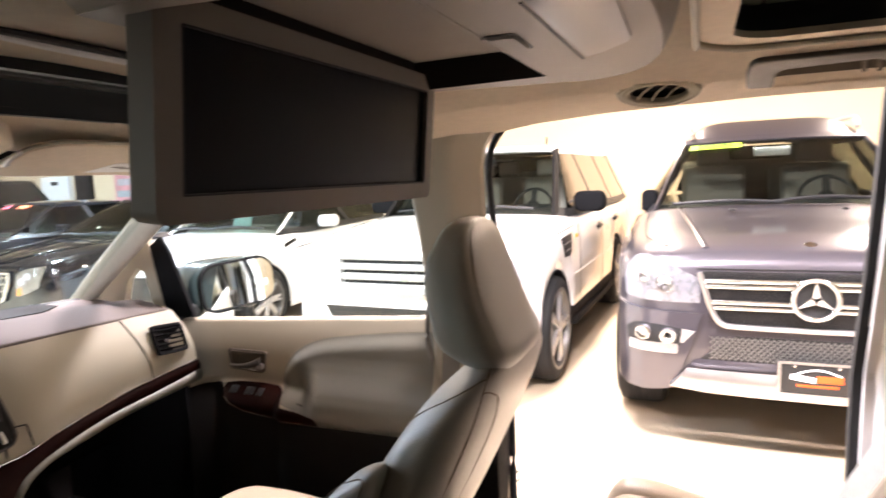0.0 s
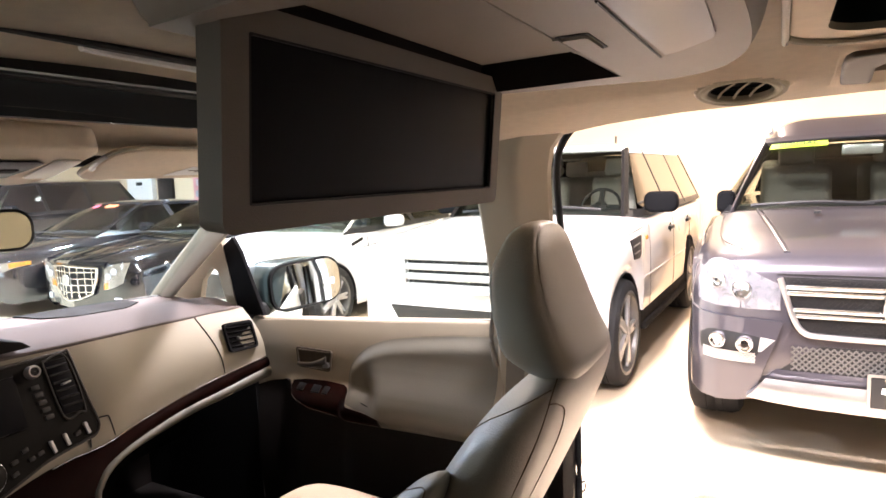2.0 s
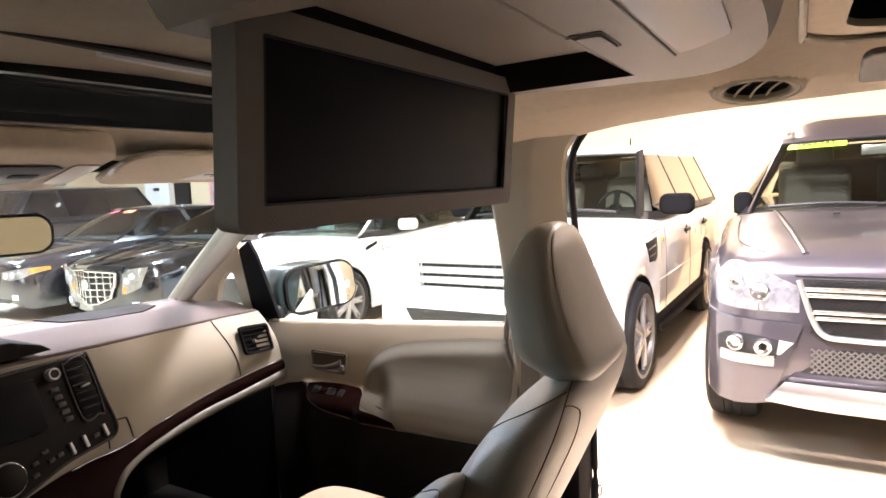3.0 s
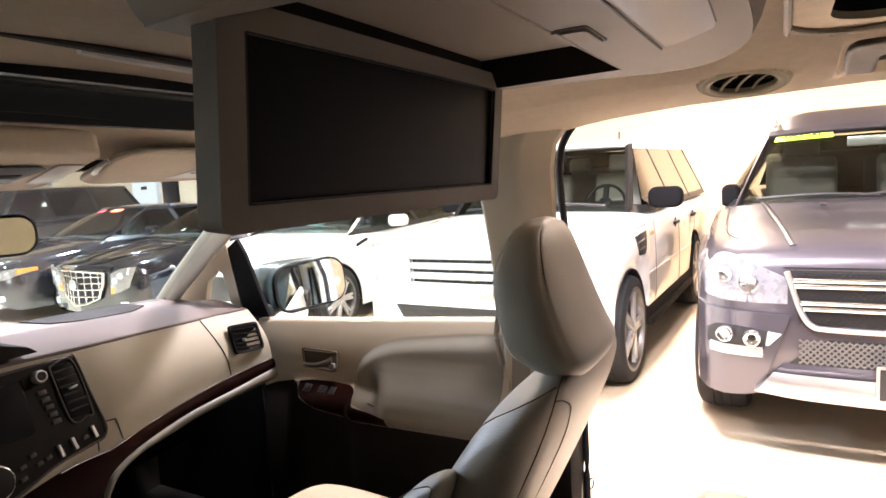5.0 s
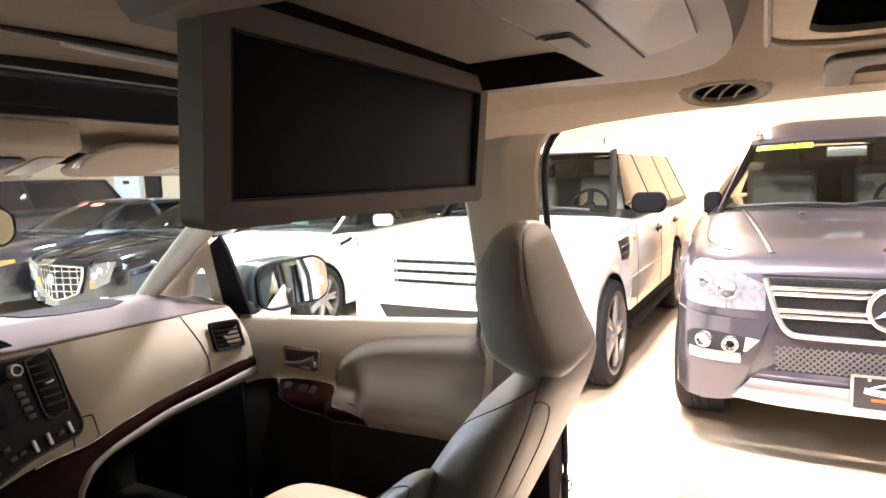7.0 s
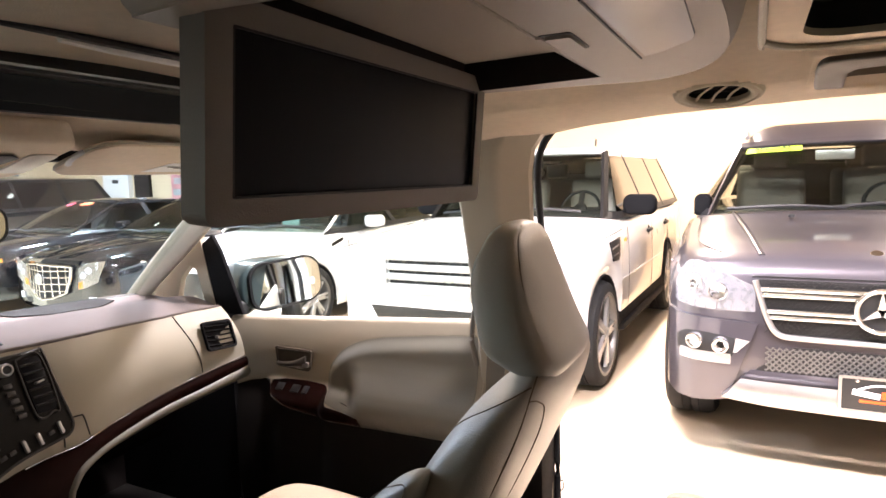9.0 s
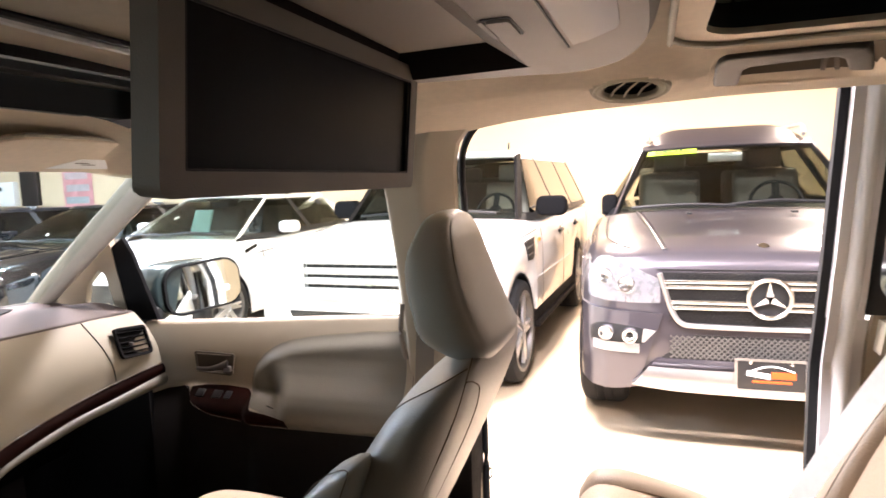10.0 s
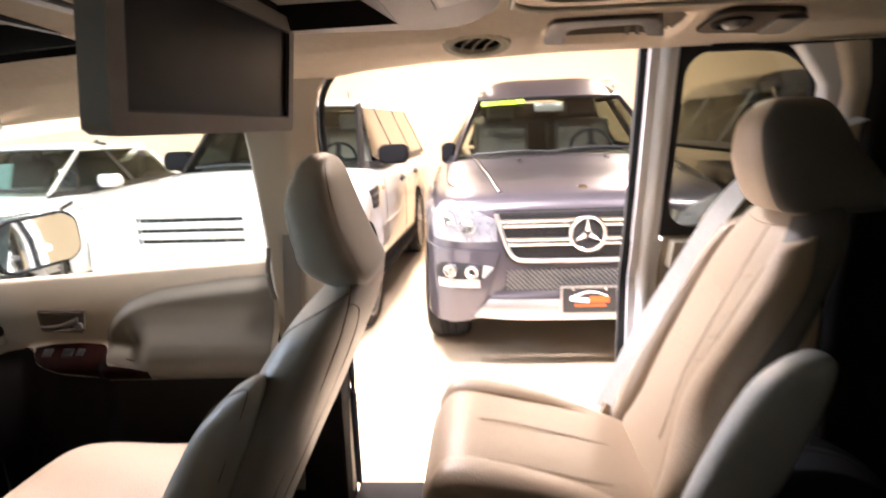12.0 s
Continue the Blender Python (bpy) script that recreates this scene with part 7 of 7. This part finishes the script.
fpart("seam", seam_on(FARM, 0.72, [(0.12, 100), (0.4, 100), (0.7, 100), (0.88, 104), (0.94, 150), (0.88, 200), (0.7, 214), (0.4, 216)], 0.0010, 0.0003, 50), SEAM)

copy_thing(fs, pose(-0.42, 0.68, 0.43))

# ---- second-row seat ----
# darker copy of the chair's leather, with the shade of its sides in the colour
CHAIR_SHADE = mat("shaded_side_leather", (0.105, 0.096, 0.082), 0.5, vary=0.12, scale=8, bump=0.5, bump_scale=300)
SEAM_PALE = mat("brown_stitching", (0.34, 0.255, 0.175), 0.8)
rs = thing("captain_chair", "beige leather captain chair with a raised armrest", "seat", pose(0.46, -0.55, 0.43))
rsi = pose(-0.46, 0.55, -0.43)


def rpart(name, bm, m, label="", parent=None):
    """A piece of the chair; its back and headrest are narrower than the cushion, and the headrest is deep."""
    edge = 0.61 if name == "headrest" else 0.735
    for v in bm.verts:
        k = 0.66 if name == "headrest" else 0.87 if name == "armrest" else 0.87 - 0.15 * step01(0.84, 1.0, v.co.z)
        v.co.x = edge + (v.co.x - edge) * k
        if name == "headrest":
            v.co.y = -0.745 + (v.co.y + 0.745) * 1.45 - 0.05 * step01(1.42, 1.30, v.co.z) * step01(-0.78, -0.85, v.co.y)
    return part(name, move(bm, rsi), m, parent or rs, label, 50)


RBACK = [((0.47, -0.60, 0.76), 0.20, 0.06, 0), ((0.47, -0.66, 0.86), 0.245, 0.085, -18), ((0.47, -0.735, 1.02), 0.255, 0.092, -24), ((0.47, -0.80, 1.16), 0.245, 0.085, -24), ((0.47, -0.835, 1.24), 0.215, 0.072, -24), ((0.47, -0.855, 1.295), 0.15, 0.05, -24), ((0.47, -0.86, 1.31), 0.08, 0.03, -24)]
rpart("backrest", darken_sides(blob(RBACK, 40, 0.6, 40), 40, 40, 0.85), [LEATHER, CHAIR_SHADE], "beige leather backrest with shade painted on its sides")
for sx in (0.265, 0.675):
    RB = [((sx, -0.57, 0.77), 0.025, 0.03, -18), ((sx, -0.62, 0.88), 0.052, 0.055, -20), ((sx, -0.69, 1.02), 0.056, 0.062, -24), ((sx, -0.765, 1.16), 0.048, 0.055, -24), ((sx + (0.03 if sx < 0.47 else -0.03), -0.805, 1.245), 0.03, 0.035, -24)]
    rpart("bolster", blob(RB, 24, 0.8, 26), LEATHER, "beige side bolster")
    rpart("seam", seam_on(RB, 0.8, [(0.08, 60 if sx < 0.4 else 120), (0.3, 60 if sx < 0.4 else 120), (0.6, 60 if sx < 0.4 else 120), (0.9, 60 if sx < 0.4 else 120)], 0.001), SEAM_PALE)
for f in (0.80,):
    rpart("seam", seam_on(RBACK, 0.6, [(f, 62), (f - 0.012, 76), (f - 0.016, 90), (f - 0.012, 104), (f, 118)], 0.0012), SEAM_PALE)
for f, w0, w1 in ((0.36, 99, 110), (0.41, 98, 113), (0.455, 99, 111), (0.51, 93, 83), (0.57, 98, 108)):
    rpart("crease", seam_on(RBACK, 0.6, [(f, w0), (f + 0.006, (w0 + w1) / 2), (f + 0.02, w1)], 0.0009, -0.0004), SEAM_PALE)
for w0 in (96,):
    rpart("seam", seam_on(RBACK, 0.6, [(0.2, w0), (0.4, w0), (0.6, w0), (0.78, w0)], 0.0012), SEAM_PALE)
RHEAD = [((0.47, -0.825, 1.285), 0.085, 0.03, 0), ((0.47, -0.82, 1.30), 0.13, 0.055, 0), ((0.47, -0.81, 1.37), 0.140, 0.065, 0), ((0.47, -0.80, 1.44), 0.115, 0.055, 0), ((0.47, -0.80, 1.48), 0.075, 0.035, 0), ((0.47, -0.80, 1.49), 0.03, 0.015, 0)]
rpart("headrest", darken_sides(blob(RHEAD, 40, 0.55, 32), 40, 32, 0.97), [LEATHER, CHAIR_SHADE], "beige headrest with shade painted on its sides")
RC = [((0.47, -0.68, 0.70), 0.22, 0.05, 90), ((0.47, -0.58, 0.712), 0.255, 0.085, 90), ((0.47, -0.36, 0.758), 0.262, 0.092, 90), ((0.47, -0.20, 0.79), 0.255, 0.085, 90), ((0.47, -0.145, 0.765), 0.215, 0.05, 90)]
rpart("cushion", blob(RC, 36, 0.6, 26), LEATHER, "beige cushion")
for sx in (0.262, 0.678):
    rpart("bolster", blob([((sx, -0.60, 0.725), 0.03, 0.03, 90), ((sx, -0.50, 0.758), 0.052, 0.045, 90), ((sx, -0.34, 0.815), 0.055, 0.046, 90), ((sx, -0.20, 0.840), 0.048, 0.040, 90), ((sx, -0.155, 0.815), 0.025, 0.02, 90)], 22, 0.85, 22), LEATHER, "beige cushion bolster")
for w0 in (62, 90, 118):
    rpart("seam", seam_on(RC, 0.6, [(0.15, w0), (0.4, w0), (0.65, w0), (0.88, w0)], 0.0014), SEAM_PALE)
rpart("seat_base", box(0.40, 0.42, 0.28, pose(0.47, -0.38, 0.58), 0.04, 2), DARKTRIM, "dark seat base")
# armrest tinted blue-grey in place of cool light
rpart("armrest", blob([((0.195, -0.64, 0.82), 0.03, 0.05, -20), ((0.19, -0.65, 0.86), 0.042, 0.080, -20), ((0.19, -0.70, 0.98), 0.042, 0.080, -20), ((0.19, -0.735, 1.065), 0.04, 0.064, -20), ((0.19, -0.745, 1.095), 0.025, 0.03, -20)], 24, 0.7, 24), ARM_COOL, "leather armrest folded up, cool light painted in as blue-grey")

# seat belt of the second row
belt = thing("seat_belt", "pale grey seat belt running down over the chair", "seat belt", pose(0.74, -0.7, 0.9))
bpts = smooth_line([(0.73, -1.06, 1.45), (0.715, -0.93, 1.40), (0.70, -0.80, 1.29), (0.695, -0.715, 1.16), (0.69, -0.632, 1.02), (0.69, -0.563, 0.88), (0.70, -0.530, 0.80)], 30)
part("webbing", move(grid(lambda u, v: bpts[round(u * 30)] + Vector((0.036 * (v - 0.5), 0.031 * (v - 0.55), 0.012 * (v - 0.55))), 30, 2, 0.002), pose(-0.74, 0.7, -0.9)), mat("pale_grey_webbing", (0.86, 0.85, 0.81), 0.7, vary=0.08, scale=90, bump=0.6, bump_scale=900), belt)
part("buckle", move(box(0.03, 0.05, 0.08, pose(0.70, -0.545, 0.775, 20), 0.008), pose(-0.74, 0.7, -0.9)), LEATHER, belt, "beige buckle cover")
fbelt = thing("seat_belt", "grey front seat belt on its pillar guide", "seat belt", pose(0.80, 0.2, 1.3))
part("webbing", move(grid(lambda u, v: Vector((0.775 - 0.03 * u + 0.04 * (1 - u), 0.20 + 0.045 * (v - 0.5) + 0.03 * u, 1.36 - 0.80 * u)), 12, 2, 0.002), pose(-0.80, -0.2, -1.3)), PLASTIC_GREY, fbelt)
part("guide", move(box(0.02, 0.075, 0.045, pose(0.775, 0.215, 1.375, 0, 0, 0), 0.012), pose(-0.80, -0.2, -1.3)), BLACK, fbelt, "black belt guide")
part("anchor", move(tube([(0.77, 0.255, 1.19), (0.765, 0.26, 1.12), (0.768, 0.25, 1.06)], 0.006, 8, 10), pose(-0.80, -0.2, -1.3)), PLASTIC_GREY, fbelt)
